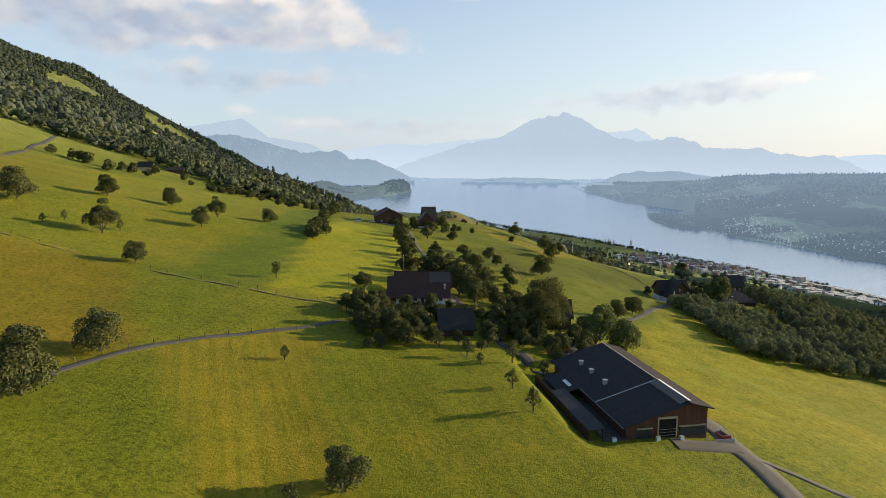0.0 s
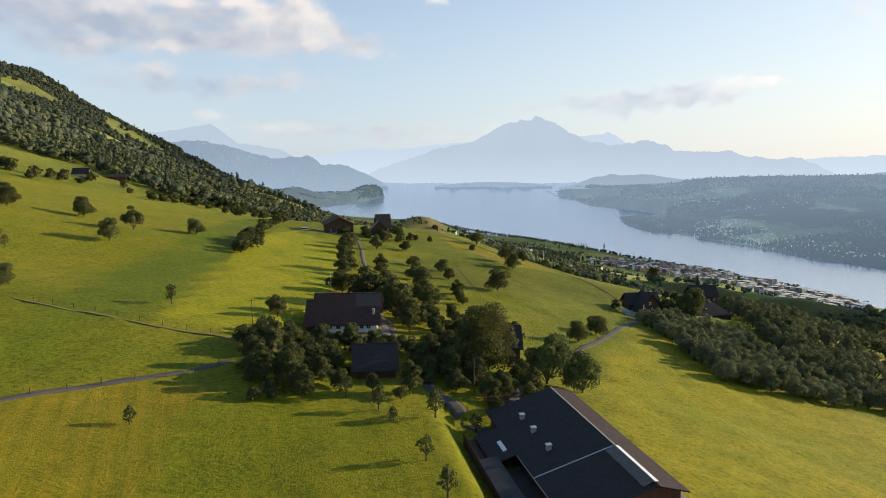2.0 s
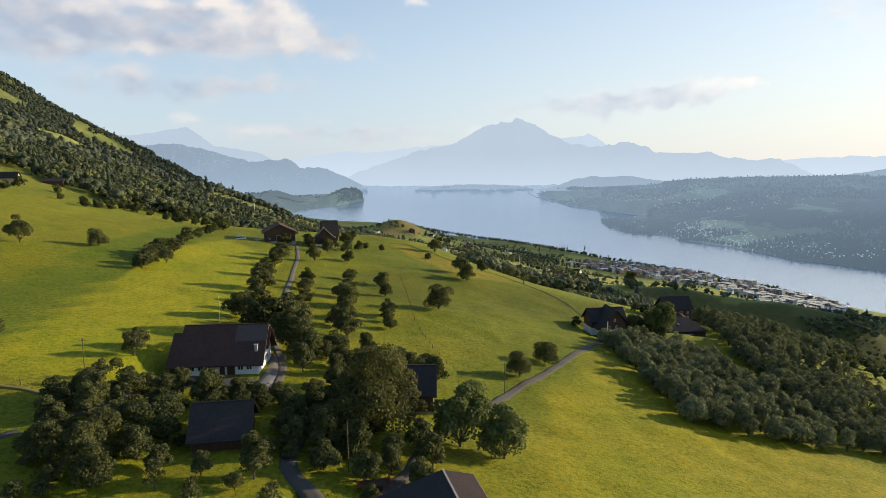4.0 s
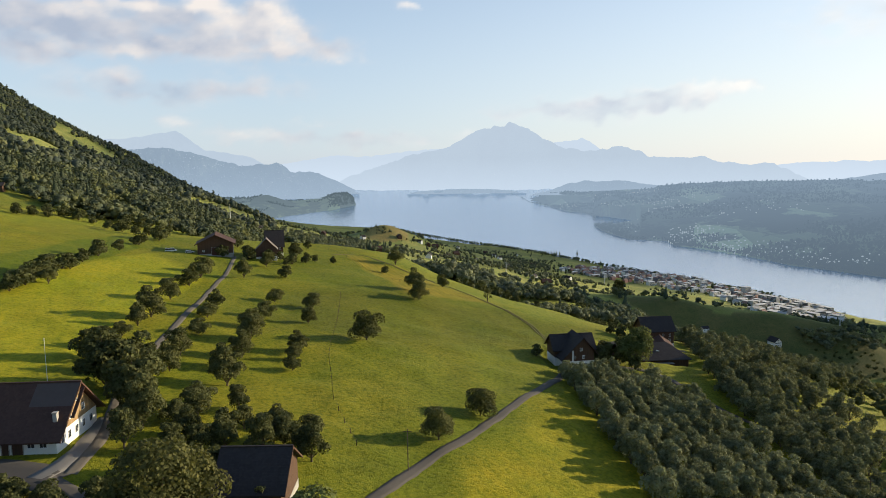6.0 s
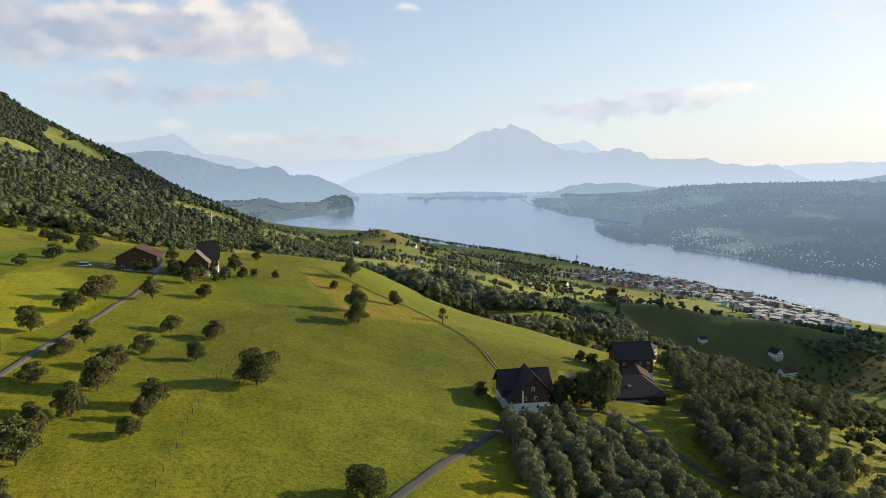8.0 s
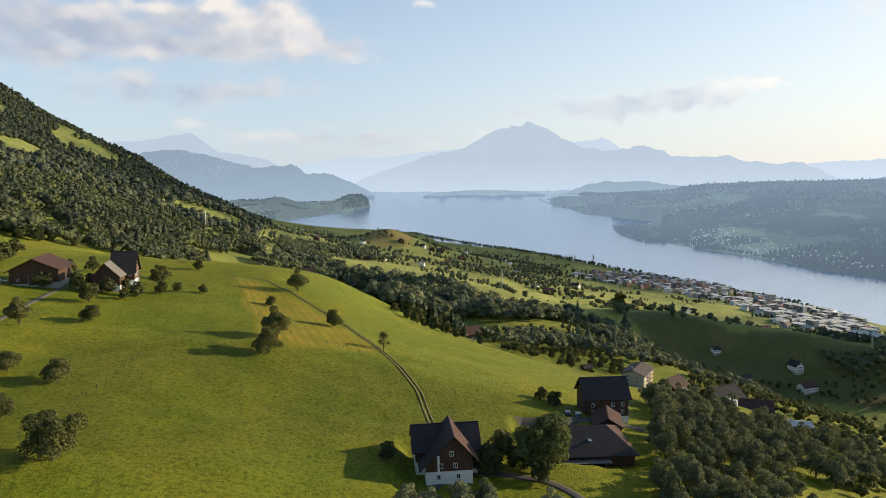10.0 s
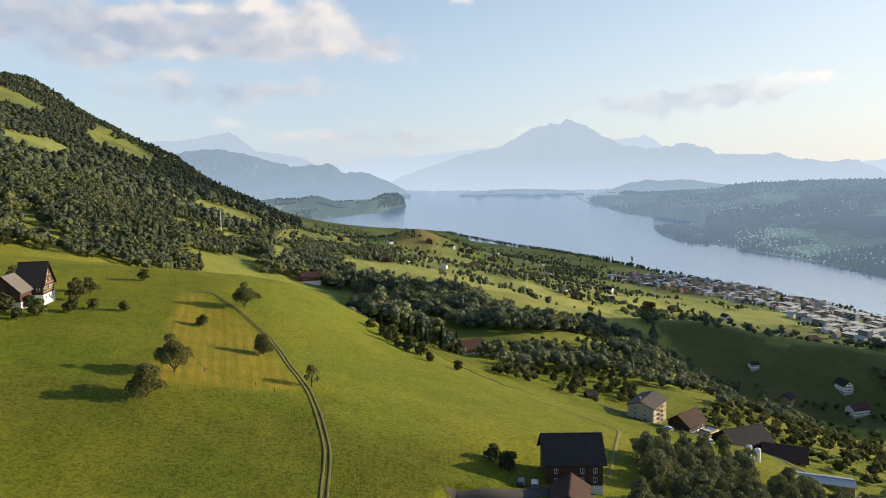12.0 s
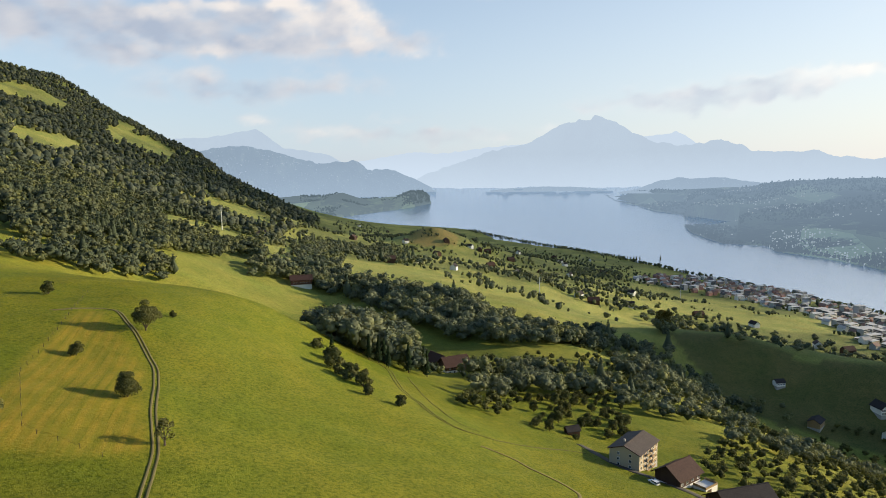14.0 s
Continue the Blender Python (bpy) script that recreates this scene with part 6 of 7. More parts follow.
def hipped_barn():
    """The low barn of the timber farm: a broad roof hipped towards the sun."""
    top = tagged(new("low_barn"), "long low barn with a broad hipped dark roof", "barn")
    top.matrix_basis = pose(168, 379, 314.4)
    x0, x1, hd, ez, rz = -16.0, 13.2, 11.0, 3.7, 8.5
    ra, rb = -16.0, 6.6
    bm = bmesh.new()
    box(bm, x0 + 1, -hd + 1, -3, x1 - 1, hd - 1, ez + 0.3)
    part("wall", bm, DARK_WOOD, top)
    faces = {"roof": [((x0, -hd, ez), (x1, -hd, ez), (rb, 0, rz), (ra, 0, rz)), ((x1, hd, ez), (x0, hd, ez), (ra, 0, rz), (rb, 0, rz)), ((x1, -hd, ez), (x1, hd, ez), (rb, 0, rz))]}
    for k, f in enumerate(faces["roof"]):
        bm = bmesh.new()
        lo = [bm.verts.new(p) for p in f]
        hi = [bm.verts.new((p[0], p[1], p[2] + 0.25)) for p in f]
        bm.faces.new(lo[::-1])
        bm.faces.new(hi)
        for q in range(len(f)):
            bm.faces.new((lo[q], lo[(q + 1) % len(f)], hi[(q + 1) % len(f)], hi[q]))
        # the sunward hip gets browner tiles, its sunlight put into the colour
        part("roof", bm, BROWN_ROOF if k == 2 else DARK_ROOF, top)
    bm = bmesh.new()
    a = [bm.verts.new(p) for p in ((x0 + 0.4, -hd + 1, ez + 0.3), (x0 + 0.4, hd - 1, ez + 0.3), (x0 + 0.4, 0, rz - 0.1))]
    bm.faces.new(a)
    bmesh.ops.solidify(bm, geom=bm.faces[:], thickness=0.2)
    part("gable", bm, DARK_WOOD, top)
    bm = bmesh.new()
    # a dark panel on the wall stands in for the stable's shaded inside
    box(bm, -8, -hd + 0.86, 0.2, 4, -hd + 0.98, 2.9)
    bay = part("opening", bm, GLASS, top, "dark panel as the shade inside the open stable front")
    for px in (-8, -4, 0, 4):
        bm = bmesh.new()
        box(bm, px - 0.12, -hd + 0.7, 0, px + 0.12, -hd + 0.86, 3.0)
        part("post", bm, PALE_WOOD, bay)
    bm = bmesh.new()
    box(bm, -9, -hd - 1.9, 2.7, 5, -hd + 0.7, 2.9)
    part("canopy", bm, GREY_ROOF, top)
    for px, py in ((0.4, -5.6), (-5, -4)):
        bm = bmesh.new()
        z = ez + (hd + py) / hd * (rz - ez)
        box(bm, px - 0.5, py - 0.9, z + 0.26, px + 0.5, py + 0.9, z + 0.55)
        part("roof_light", bm, METAL, top)


hipped_barn()
gabled("barn_wing", "steep-roofed timber barn behind the low barn", 180.5, 398, 78, 11, 8.4, 3.9, 2.6, BROWN_ROOF, DARK_WOOD, CONCRETE, 1.0, 0.7, 313.0, "barn")

# below the slope
block = gabled("apartment_house", "four-storey beige rendered block with timber balconies", 246, 563, 55, 19, 13, 9.8, 2.4, tiled("grey_brown_roof", (0.10, 0.082, 0.072)), BEIGE_WALL, CONCRETE, 0.6, 0.7, 271.0, chimneys=((-5, 2),))
for kz in range(4):
    for kx in range(6):
        window(block, -7.8 + kx * 3.1, -6.54, 1.5 + kz * 2.3, 1.0, 1.2, "front", PALE_WOOD if kx % 2 else None)
    for kx in (-4.2, 1.2):
        bm = bmesh.new()
        box(bm, kx, -7.7, 0.7 + kz * 2.3, kx + 3.4, -6.5, 0.82 + kz * 2.3)
        slab_ob = part("balcony", bm, CONCRETE, block)
        bm = bmesh.new()
        box(bm, kx, -7.72, 0.84 + kz * 2.3, kx + 3.4, -7.64, 1.7 + kz * 2.3)
        part("railing", bm, PALE_WOOD, slab_ob)
    for ky in (-2.5, 2.5):
        window(block, -9.54, ky, 1.6 + kz * 2.3, 0.9, 1.1, "left")
villa = gabled("villa", "brown-roofed chalet with white garage and terrace", 258, 541, 40, 13, 11, 6.4, 3.6, BROWN_ROOF, DARK_WOOD, WHITE_WALL, 3.0, 1.1, 273.5)
bm = bmesh.new()
box(bm, 1.0, -11.5, -3, 8.6, -6.1, 2.6)
garage = part("garage", bm, WHITE_WALL, villa, "white rendered garage with a terrace roof")
bm = bmesh.new()
for q in ((1.0, -11.5, 8.6, -11.38), (1.0, -11.4, 1.12, -6.1), (8.48, -11.4, 8.6, -6.1)):
    box(bm, q[0], q[1], 2.62, q[2], q[3], 3.5)
part("terrace_rail", bm, PALE_WOOD, garage)
bm = bmesh.new()
box(bm, 2.0, -11.56, 0, 4.6, -11.5, 2.2)
part("garage_door", bm, DARK_WOOD, garage)
for wx in (-5, -2, 1.5, 5):
    window(villa, wx, -5.54, 4.4, 1.1, 1.2, "front")
for wy in (-3, 0, 3):
    window(villa, 6.54, wy, 4.4, 1.1, 1.2, "right")
gabled("sheds_roof", "large dark-roofed farm building in the orchard", 273, 516, 20, 19, 14, 5.4, 4.6, DARK_ROOF, DARK_WOOD, CONCRETE, 1.2, 1.0, 276, "barn")
gabled("sheds_roof", "brown-roofed farm building in the orchard", 286, 506, -20, 15, 11, 5.0, 3.8, BROWN_ROOF, PALE_WOOD, CONCRETE, 1.2, 1.0, 273.5, "barn")
gabled("long_shed", "long low shed with a pale metal roof", 280, 478, -19, 31, 7, 3.2, 1.0, METAL, PALE_WOOD, CONCRETE, 0.6, 0.6, 279, "shed")
vfarm = gabled("valley_farm", "brown-roofed farmhouse in the hollow below the wood", 160, 735, 30, 18, 13, 6.0, 4.8, BROWN_ROOF, DARK_WOOD, WHITE_WALL, 2.8, 1.1, None)
for wx in (-6.5, -3, 0.5, 4, 7):
    window(vfarm, wx, -6.6, 1.7, 1.1, 1.2, "front")
    window(vfarm, wx, -6.54, 4.4, 1.1, 1.2, "front")
for wy in (-4, 0, 4):
    window(vfarm, 9.1, wy, 1.7, 1.1, 1.2, "right")
    window(vfarm, 9.04, wy, 4.4, 1.1, 1.2, "right")
gabled("valley_farm", "old brown-roofed farm building in the hollow", 147, 752, -50, 16, 11, 5.0, 4.8, BROWN_ROOF, DARK_WOOD, CONCRETE, 0.8, 1.0, None)
rchalet = gabled("ravine_chalet", "red timber chalet with balconies in the ravine", -22, 985, 20, 22, 13, 8.0, 4.0, BROWN_ROOF, RED_WOOD, WHITE_WALL, 2.5, 1.2, None)
for wz in (4.4, 7.0):
    for wx in (-8, -4.5, -1, 2.5, 6, 9):
        window(rchalet, wx, -6.55, wz, 1.2, 1.4, "front")
    bm = bmesh.new()
    box(bm, -10.5, -7.9, wz - 1.3, 10.5, -6.5, wz - 1.15)
    deck = part("balcony", bm, PALE_WOOD, rchalet)
    bm = bmesh.new()
    box(bm, -10.5, -7.95, wz - 1.15, 10.5, -7.85, wz - 0.3)
    part("railing", bm, RED_WOOD, deck)
hhouse = gabled("hillside_house", "small white and blue house on the shaded slope", 462, 930, 10, 9, 7, 4.2, 2.6, DARK_ROOF, WHITE_WALL, CONCRETE, 0.5, 0.6, None)
for wx in (-2.6, 0, 2.6):
    window(hhouse, wx, -3.54, 2.4, 0.9, 1.2, "front", plain("blue_shutter", (0.10, 0.16, 0.32), 0.6))
gabled("orchard_hut", "small dark wooden hut in the orchard", 224, 594, 20, 6, 4.5, 2.4, 1.6, DARK_ROOF, DARK_WOOD, None, 0, 0.5, None, "hut")
gabled("hay_shed", "pale larch hay shed on the valley road", 472, 876, 50, 14, 10, 6.0, 2.5, DARK_ROOF, PALE_WOOD, CONCRETE, 0.8, 0.8, None, "shed")
wfarm = gabled("white_farm", "white farmhouse with a brown roof in the valley", 529, 857, 15, 18, 11, 6.0, 4.2, BROWN_ROOF, WHITE_WALL, CONCRETE, 0.8, 1.0, None)
for wz in (2.4, 5.2):
    for wx in (-7, -4, -1, 2, 5, 7.5):
        window(wfarm, wx, -5.54, wz, 1.1, 1.3, "front", DARK_WOOD)
wfarm2 = gabled("white_farm", "white gabled house behind the farm", 532, 886, 100, 13, 10, 6.6, 4.4, DARK_ROOF, WHITE_WALL, CONCRETE, 0.8, 1.0, None)
for wz in (2.2, 4.9, 8.2):
    for wy in (-3.0, 0, 3.0):
        if wz < 8 or wy == 0:
            window(wfarm2, -6.54, wy, wz, 1.1, 1.3, "left", DARK_WOOD)
gabled("hill_barn", "small dark barn with a pale gable high on the meadow", -285, 632, 5, 13, 8, 4.0, 4.2, DARK_ROOF, BEIGE_WALL, None, 0, 0.8, None, "barn")
gabled("hill_barn", "low grey-roofed barn high on the meadow", -279, 688, 15, 16, 9, 3.0, 2.6, DARK_ROOF, DARK_WOOD, None, 0, 0.8, None, "barn")


def great_barn():
    """The big livestock barn: a long shallow roof, an open feed alley and a lean-to on the uphill side."""
    top = tagged(new("livestock_barn"), "large livestock barn with dark shallow roof and brown boards", "barn")
    top.matrix_basis = pose(47.95, 120.94, 345.6, 0, 0, 9.74)
    L, left, right, rz, lz, rgt = 42.3, -13.7, 4.5, 7.7, 3.56, 6.45
    bm = bmesh.new()
    outline = [(left + 0.8, -3), (right - 0.5, -3), (right - 0.5, rgt - 0.02), (0, rz - 0.05), (left + 0.8, lz + 0.15)]
    a = [bm.verts.new((x, 0.8, z)) for x, z in outline]
    b = [bm.verts.new((x, L - 0.8, z)) for x, z in outline]
    bm.faces.new(a[::-1])
    bm.faces.new(b)
    for k in range(5):
        bm.faces.new((a[k], a[(k + 1) % 5], b[(k + 1) % 5], b[k]))
    part("wall", bm, RED_WOOD, top, "dark brown boarded wall")

    def roof_part(x0, z0, x1, z1, y0, y1, name, mat, t=0.22, parent=None, label=""):
        bm = bmesh.new()
        v = [bm.verts.new(p) for p in ((x0, y0, z0), (x1, y0, z1), (x1, y1, z1), (x0, y1, z0), (x0, y0, z0 + t), (x1, y0, z1 + t), (x1, y1, z1 + t), (x0, y1, z0 + t))]
        for f in ((0, 3, 2, 1), (4, 5, 6, 7), (0, 1, 5, 4), (1, 2, 6, 5), (2, 3, 7, 6), (3, 0, 4, 7)):
            bm.faces.new([v[k] for k in f])
        return part(name, bm, mat, parent or top, label)

    s = (rz - lz) / -left
    roof_part(left, lz, 0, rz, 0, 13.5, "roof", DARK_ROOF)
    roof_part(left, lz, 0, rz + 0.03, 13.8, L, "roof", DARK_ROOF)
    roof_part(left, lz + 0.04, 0, rz + 0.05, 13.5, 13.8, "verge_strip", METAL, 0.26)
    roof_part(left - 4.5, lz - 4.5 * s, left, lz - 0.02, 22.5, 34.5, "roof", DARK_ROOF)
    roof_part(0, rz, right + 0.2, rgt - 0.05, -0.4, L, "roof", tiled("dark_brown_sheet", (0.048, 0.033, 0.032)))
    # pale cappings of ridge, verge and eaves
    roof_part(-0.12, rz + 0.2, 0.16, rz + 0.2, 13.8, L, "ridge_cap", CONCRETE, 0.12)
    roof_part(right + 0.2, rgt - 0.12, right + 0.32, rgt - 0.12, -0.4, L, "gutter", METAL, 0.14)
    roof_part(left - 0.14, lz - 0.02, left, lz - 0.02, 0, 22.4, "gutter", METAL, 0.14)
    light = roof_part(-1.9, rz - 1.9 * s + 0.24, -0.3, rz + 0.45, 0.8, 13.2, "ridge_light", GREY_ROOF, 0.1)
    roof_part(-0.3, rz + 0.35, 0.45, rz + 0.2, 0.8, 13.2, "light_panel", PAINT_WHITE, 0.14, light, "bright translucent ridge panel")
    sky = roof_part(left - 1.7, lz - 1.7 * s + 0.24, left - 1.0, lz - 1.0 * s + 0.24, 25.0, 29.0, "roof_light", PAINT_WHITE, 0.12)
    for y in (20.0, 27.6, 34.0):
        bm = bmesh.new()
        x = -8.9
        z = rz + x * s
        box(bm, x - 0.4, y - 0.4, z - 0.3, x + 0.4, y + 0.4, z + 1.1)
        stack = part("vent_stack", bm, CONCRETE, top)
        bm = bmesh.new()
        box(bm, x - 0.52, y - 0.52, z + 1.1, x + 0.52, y + 0.52, z + 1.22)
        part("vent_cap", bm, METAL, stack)
    # open feed alley and its lean-to along the uphill side
    roof_part(left - 6.9, 3.35, left - 3.6, 3.75, 0.5, 22.3, "lean_to_roof", tiled("weathered_dark_sheet", (0.055, 0.052, 0.055)))
    for y in (1.0, 6.2, 11.4, 16.6, 21.8):
        bm = bmesh.new()
        box(bm, left - 3.85, y - 0.12, -1, left - 3.65, y + 0.12, 3.7)
        part("post", bm, DARK_WOOD, top)
    bm = bmesh.new()
    box(bm, left - 6.7, 0.8, -2, left - 6.5, 34, 3.3)
    part("feed_wall", bm, DARK_WOOD, top)
    bm = bmesh.new()
    box(bm, left - 6.4, 22.6, -2, left - 4.2, 34.3, 1.9)
    box(bm, left - 4.2, 34.0, -2, left, 34.3, 2.2)
    part("stall_wall", bm, RED_WOOD, top)
    bm = bmesh.new()
    box(bm, left - 3.55, 0.6, -1.5, left + 0.7, 22.2, 1.12)
    part("alley_floor", bm, ASPHALT, top, "stained concrete floor of the feed alley")
    bm = bmesh.new()
    for y in np.arange(2.0, 22, 1.6):
        tube(bm, (left - 3.4, y, 0.4), (left - 3.4, y, 2.0), 0.04, 0.04, 5)
    for z in (0.9, 1.5, 2.0):
        tube(bm, (left - 3.4, 2.0, z), (left - 3.4, 21.5, z), 0.03, 0.03, 5)
    part("feed_rail", bm, METAL, top)
    # gable: tall gateway, side openings
    bm = bmesh.new()
    # near-black board on the gable, painted as the shade inside the gateway
    box(bm, -6.2, 0.70, 0.9, -2.6, 0.79, 4.7)
    gate = part("gate", bm, plain("gateway_shade", (0.012, 0.010, 0.010), 0.9), top, "near-black panel as the shade inside the open barn gateway")
    bm = bmesh.new()
    for q in ((-6.45, 0.9, -6.2, 5.1), (-2.6, 0.9, -2.35, 5.1), (-6.2, 4.7, -2.6, 5.1)):
        box(bm, q[0], 0.58, q[1], q[2], 0.79, q[3])
    part("gate_frame", bm, METAL, gate)
    bm = bmesh.new()
    for z in (1.4, 2.0, 2.6):
        tube(bm, (-6.2, 0.62, z), (-2.6, 0.62, z), 0.04, 0.04, 5)
    part("gate_rail", bm, METAL, gate)
    for x0, x1 in ((-10.6, -7.6), (-1.8, 3.6)):
        bm = bmesh.new()
        # dark panel in place of the shade behind the opening
        box(bm, x0, 0.70, 0.9, x1, 0.79, 2.9)
        o = part("opening", bm, GLASS, top, "dark panel as the shade inside an unglazed side opening")
        bm = bmesh.new()
        box(bm, x0 - 0.1, 0.55, 2.9, x1 + 0.1, 0.79, 3.15)
        part("lintel", bm, METAL, o)
    return top


barn_at = pose(47.95, 120.94, 345.6, 0, 0, 9.74)


def yard_thing(name, label, category, x, y, bms, z=None):
    """A small thing of the barn yard; bms are (part name, mesh, material)."""
    q = barn_at @ Vector((x, y, 0))
    top = tagged(new(name), label, category)
    top.matrix_basis = pose(q.x, q.y, gz(q.x, q.y) if z is None else z, 0, 0, 9.74)
    for nm, bm, mat in bms:
        part(nm, bm, mat, top)
    return top


def barn_yard():
    for x, y in ((-6.9, -0.6), (-2.0, -0.6), (-15.4, 0.4)):
        bm = bmesh.new()
        box(bm, -0.36, -0.3, -0.5, 0.36, 0.3, 0.75)
        cap = bmesh.new()
        box(cap, -0.4, -0.34, 0.75, 0.4, 0.34, 0.82)
        yard_thing("feed_box", "white plastic feed container by the barn gate", "container", x, y, [("tub", bm, PAINT_WHITE), ("lid", cap, CONCRETE)])
    walls = bmesh.new()
    box(walls, -1.8, -2.0, -0.6, 2.4, -1.8, 0.35)
    box(walls, 2.2, -1.8, -0.6, 2.4, 2.6, 0.35)
    slab_bm = bmesh.new()
    box(slab_bm, -1.8, -1.8, -1.0, 2.2, 2.6, 0.08)
    rails = bmesh.new()
    for y in (-1.7, -0.2, 1.2, 2.5):
        tube(rails, (2.3, y, 0.3), (2.3, y, 1.4), 0.04, 0.04, 5)
    for z in (1.1, 1.65):
        tube(rails, (2.3, -1.7, z - 0.3), (2.3, 2.5, z - 0.3), 0.035, 0.035, 5)
    red = bmesh.new()
    box(red, 0.4, -1.4, 0.08, 2.0, -1.2, 0.8)
    box(red, 0.4, -1.2, 0.08, 0.6, 1.6, 0.45)
    yard_thing("manure_yard", "low concrete-walled pen with a steel rail and red boards", "pen", 7.0, 1.6, [("pen_wall", walls, CONCRETE), ("floor_slab", slab_bm, ASPHALT), ("rail", rails, METAL), ("board", red, PAINT_RED)])
    for x, y in ((9.6, 34), (8.4, 38.5)):
        bm = bmesh.new()
        for z in (0.4, 0.8, 1.2):
            tube(bm, (-1.6, 0, z), (1.6, 0, z), 0.035, 0.035, 5)
        pm = bmesh.new()
        for px in (-1.6, 1.6):
            tube(pm, (px, 0, -0.3), (px, 0, 1.35), 0.06, 0.06, 6)
        yard_thing("hurdle", "galvanised hurdle standing in the meadow by the barn", "hurdle", x, y, [("rails", bm, METAL), ("posts", pm, BARK)])
    deck, frame_bm, wheels = bmesh.new(), bmesh.new(), bmesh.new()
    box(deck, -2.6, -1.1, 0.9, 2.6, 1.1, 1.05)
    for px in (-2.55, 2.45):
        box(frame_bm, px, -1.1, 1.05, px + 0.1, 1.1, 1.9)
    for px in (-0.9, 0.9):
        for py in (-1.05, 1.05):
            tube(wheels, (px, py - 0.12, 0.45), (px, py + 0.12, 0.45), 0.45, 0.45, 12)
    bmesh.ops.holes_fill(wheels, edges=wheels.edges)
    yard_thing("farm_trailer", "old flat farm trailer parked behind the barn", "trailer", -9.5, 49, [("deck", deck, DARK_WOOD), ("headboard", frame_bm, PAINT_RED), ("wheels", wheels, TYRE)])


great_barn()
barn_yard()


# ---------------------------------------------------------------- the town by the lake


def far_place(x, y, lift=0.0):
    """Where a thing of the far valley stands once the distance is drawn in, and its size there."""
    p = np.array([x, y, gz(x, y) + lift])
    q = draw_in(p)
    return q, float(np.linalg.norm(q - MID) / np.linalg.norm(p - MID))


def town_house(name, label, length, depth, wall, rise, roof, walls):
    top = tagged(new(name), label, "house", "houses of the town")
    hl, hd = length / 2, depth / 2
    bm = bmesh.new()
    prism(bm, [(-hd, -6), (hd, -6), (hd, wall), (0, wall + rise), (-hd, wall)], -hl, hl)
    part("wall", bm, walls, top)
    for sy in (-1, 1):
        bm = bmesh.new()
        slab(bm, sy * (hd + 0.6), wall - 0.6 * rise / hd, 0, wall + rise, -hl - 0.6, hl + 0.6, 0.4)
        part("roof", bm, roof, top)
    return top


FLAT_ROOF = plain("pale_flat_roof", (0.66, 0.64, 0.61), 0.8, 0.5, 0.45, 0.1)


def town_block(name, label, length, depth, floors, walls):
    top = tagged(new(name), label, "apartment block", "blocks of the town")
    hl, hd, h = length / 2, depth / 2, floors * 3.0
    bm = bmesh.new()
    box(bm, -hl, -hd, -6, hl, hd, h)
    part("wall", bm, walls, top)
    bm = bmesh.new()
    box(bm, -hl - 0.4, -hd - 0.4, h, hl + 0.4, hd + 0.4, h + 0.5)
    part("roof", bm, FLAT_ROOF, top)
    for k in range(floors):
        for sy in (-1, 1):
            bm = bmesh.new()
            box(bm, -hl * 0.9, sy * hd - 0.12, k * 3.0 + 0.9, hl * 0.9, sy * hd + 0.12, k * 3.0 + 2.3)
            part("window_band", bm, GLASS, top)
    return top


TOWN = [(600, 2290), (749, 2560), (960, 2560), (1039, 2480), (1110, 2300), (1160, 2120), (1170, 1980), (1165, 1807), (1180, 1698), (980, 1380), (814, 1159), (784, 1231), (767, 1332), (808, 1426), (839, 1595), (900, 1850), (860, 2040), (770, 2130), (660, 2220)]
TOWN_BROWN = tiled("town_brown_tiles", (0.26, 0.17, 0.14))
TOWN_GREY = tiled("town_grey_tiles", (0.44, 0.42, 0.40))
TOWN_DARK = tiled("town_dark_tiles", (0.13, 0.115, 0.11))
PINK_WALL = plain("rose_render", (0.42, 0.22, 0.17), 0.85, 0.8, 0.2)
GREY_WALL = plain("grey_render", (0.42, 0.42, 0.42), 0.85, 0.8, 0.2)
houses = [town_house("town_house", "small white house with a brown roof in the lakeside town", 13, 10, 6, 4, TOWN_BROWN, WHITE_WALL),
          town_house("town_house", "white house with a grey roof in the lakeside town", 16, 11, 7, 4, TOWN_GREY, WHITE_WALL),
          town_house("town_house", "beige house with a dark roof in the lakeside town", 18, 12, 8, 4.5, TOWN_DARK, BEIGE_WALL),
          town_house("town_house", "grey rendered house with a brown roof", 12, 10, 7, 3.5, TOWN_BROWN, GREY_WALL),
          town_house("town_house", "rose-coloured house with a brown roof", 15, 11, 8, 4, TOWN_BROWN, PINK_WALL)]
blocks = [town_block("town_block", "white flat-roofed apartment block in the town", 24, 12, 4, WHITE_WALL),
          town_block("town_block", "grey flat-roofed apartment block in the town", 18, 12, 5, GREY_WALL),
          town_block("town_block", "beige flat-roofed workshop in the town", 30, 18, 2, BEIGE_WALL)]
rng = random.Random(40)
spots = scatter(TOWN, 27, 41, (), 0.80)
used = set()
for x, y in spots:
    inner = y < 1900 or rng.random() < 0.35
    k = rng.randrange(3) if (inner and rng.random() < 0.62) else None
    model = blocks[k] if k is not None else houses[rng.randrange(5)]
    q, s = far_place(x, y)
    m = Matrix.LocRotScale(Vector(q), Euler((0, 0, radians(rng.choice((20, 25, 30, 110, 115)) + rng.uniform(-8, 8)))), Vector((s, s, s)))
    if model.name not in used:
        used.add(model.name)
        model.matrix_basis = m
    else:
        copy_thing(model, m).matrix_basis = m
tower = town_block("town_tower", "pale grey tower block near the shore", 22, 16, 10, GREY_WALL)
q, s = far_place(1090, 1960)
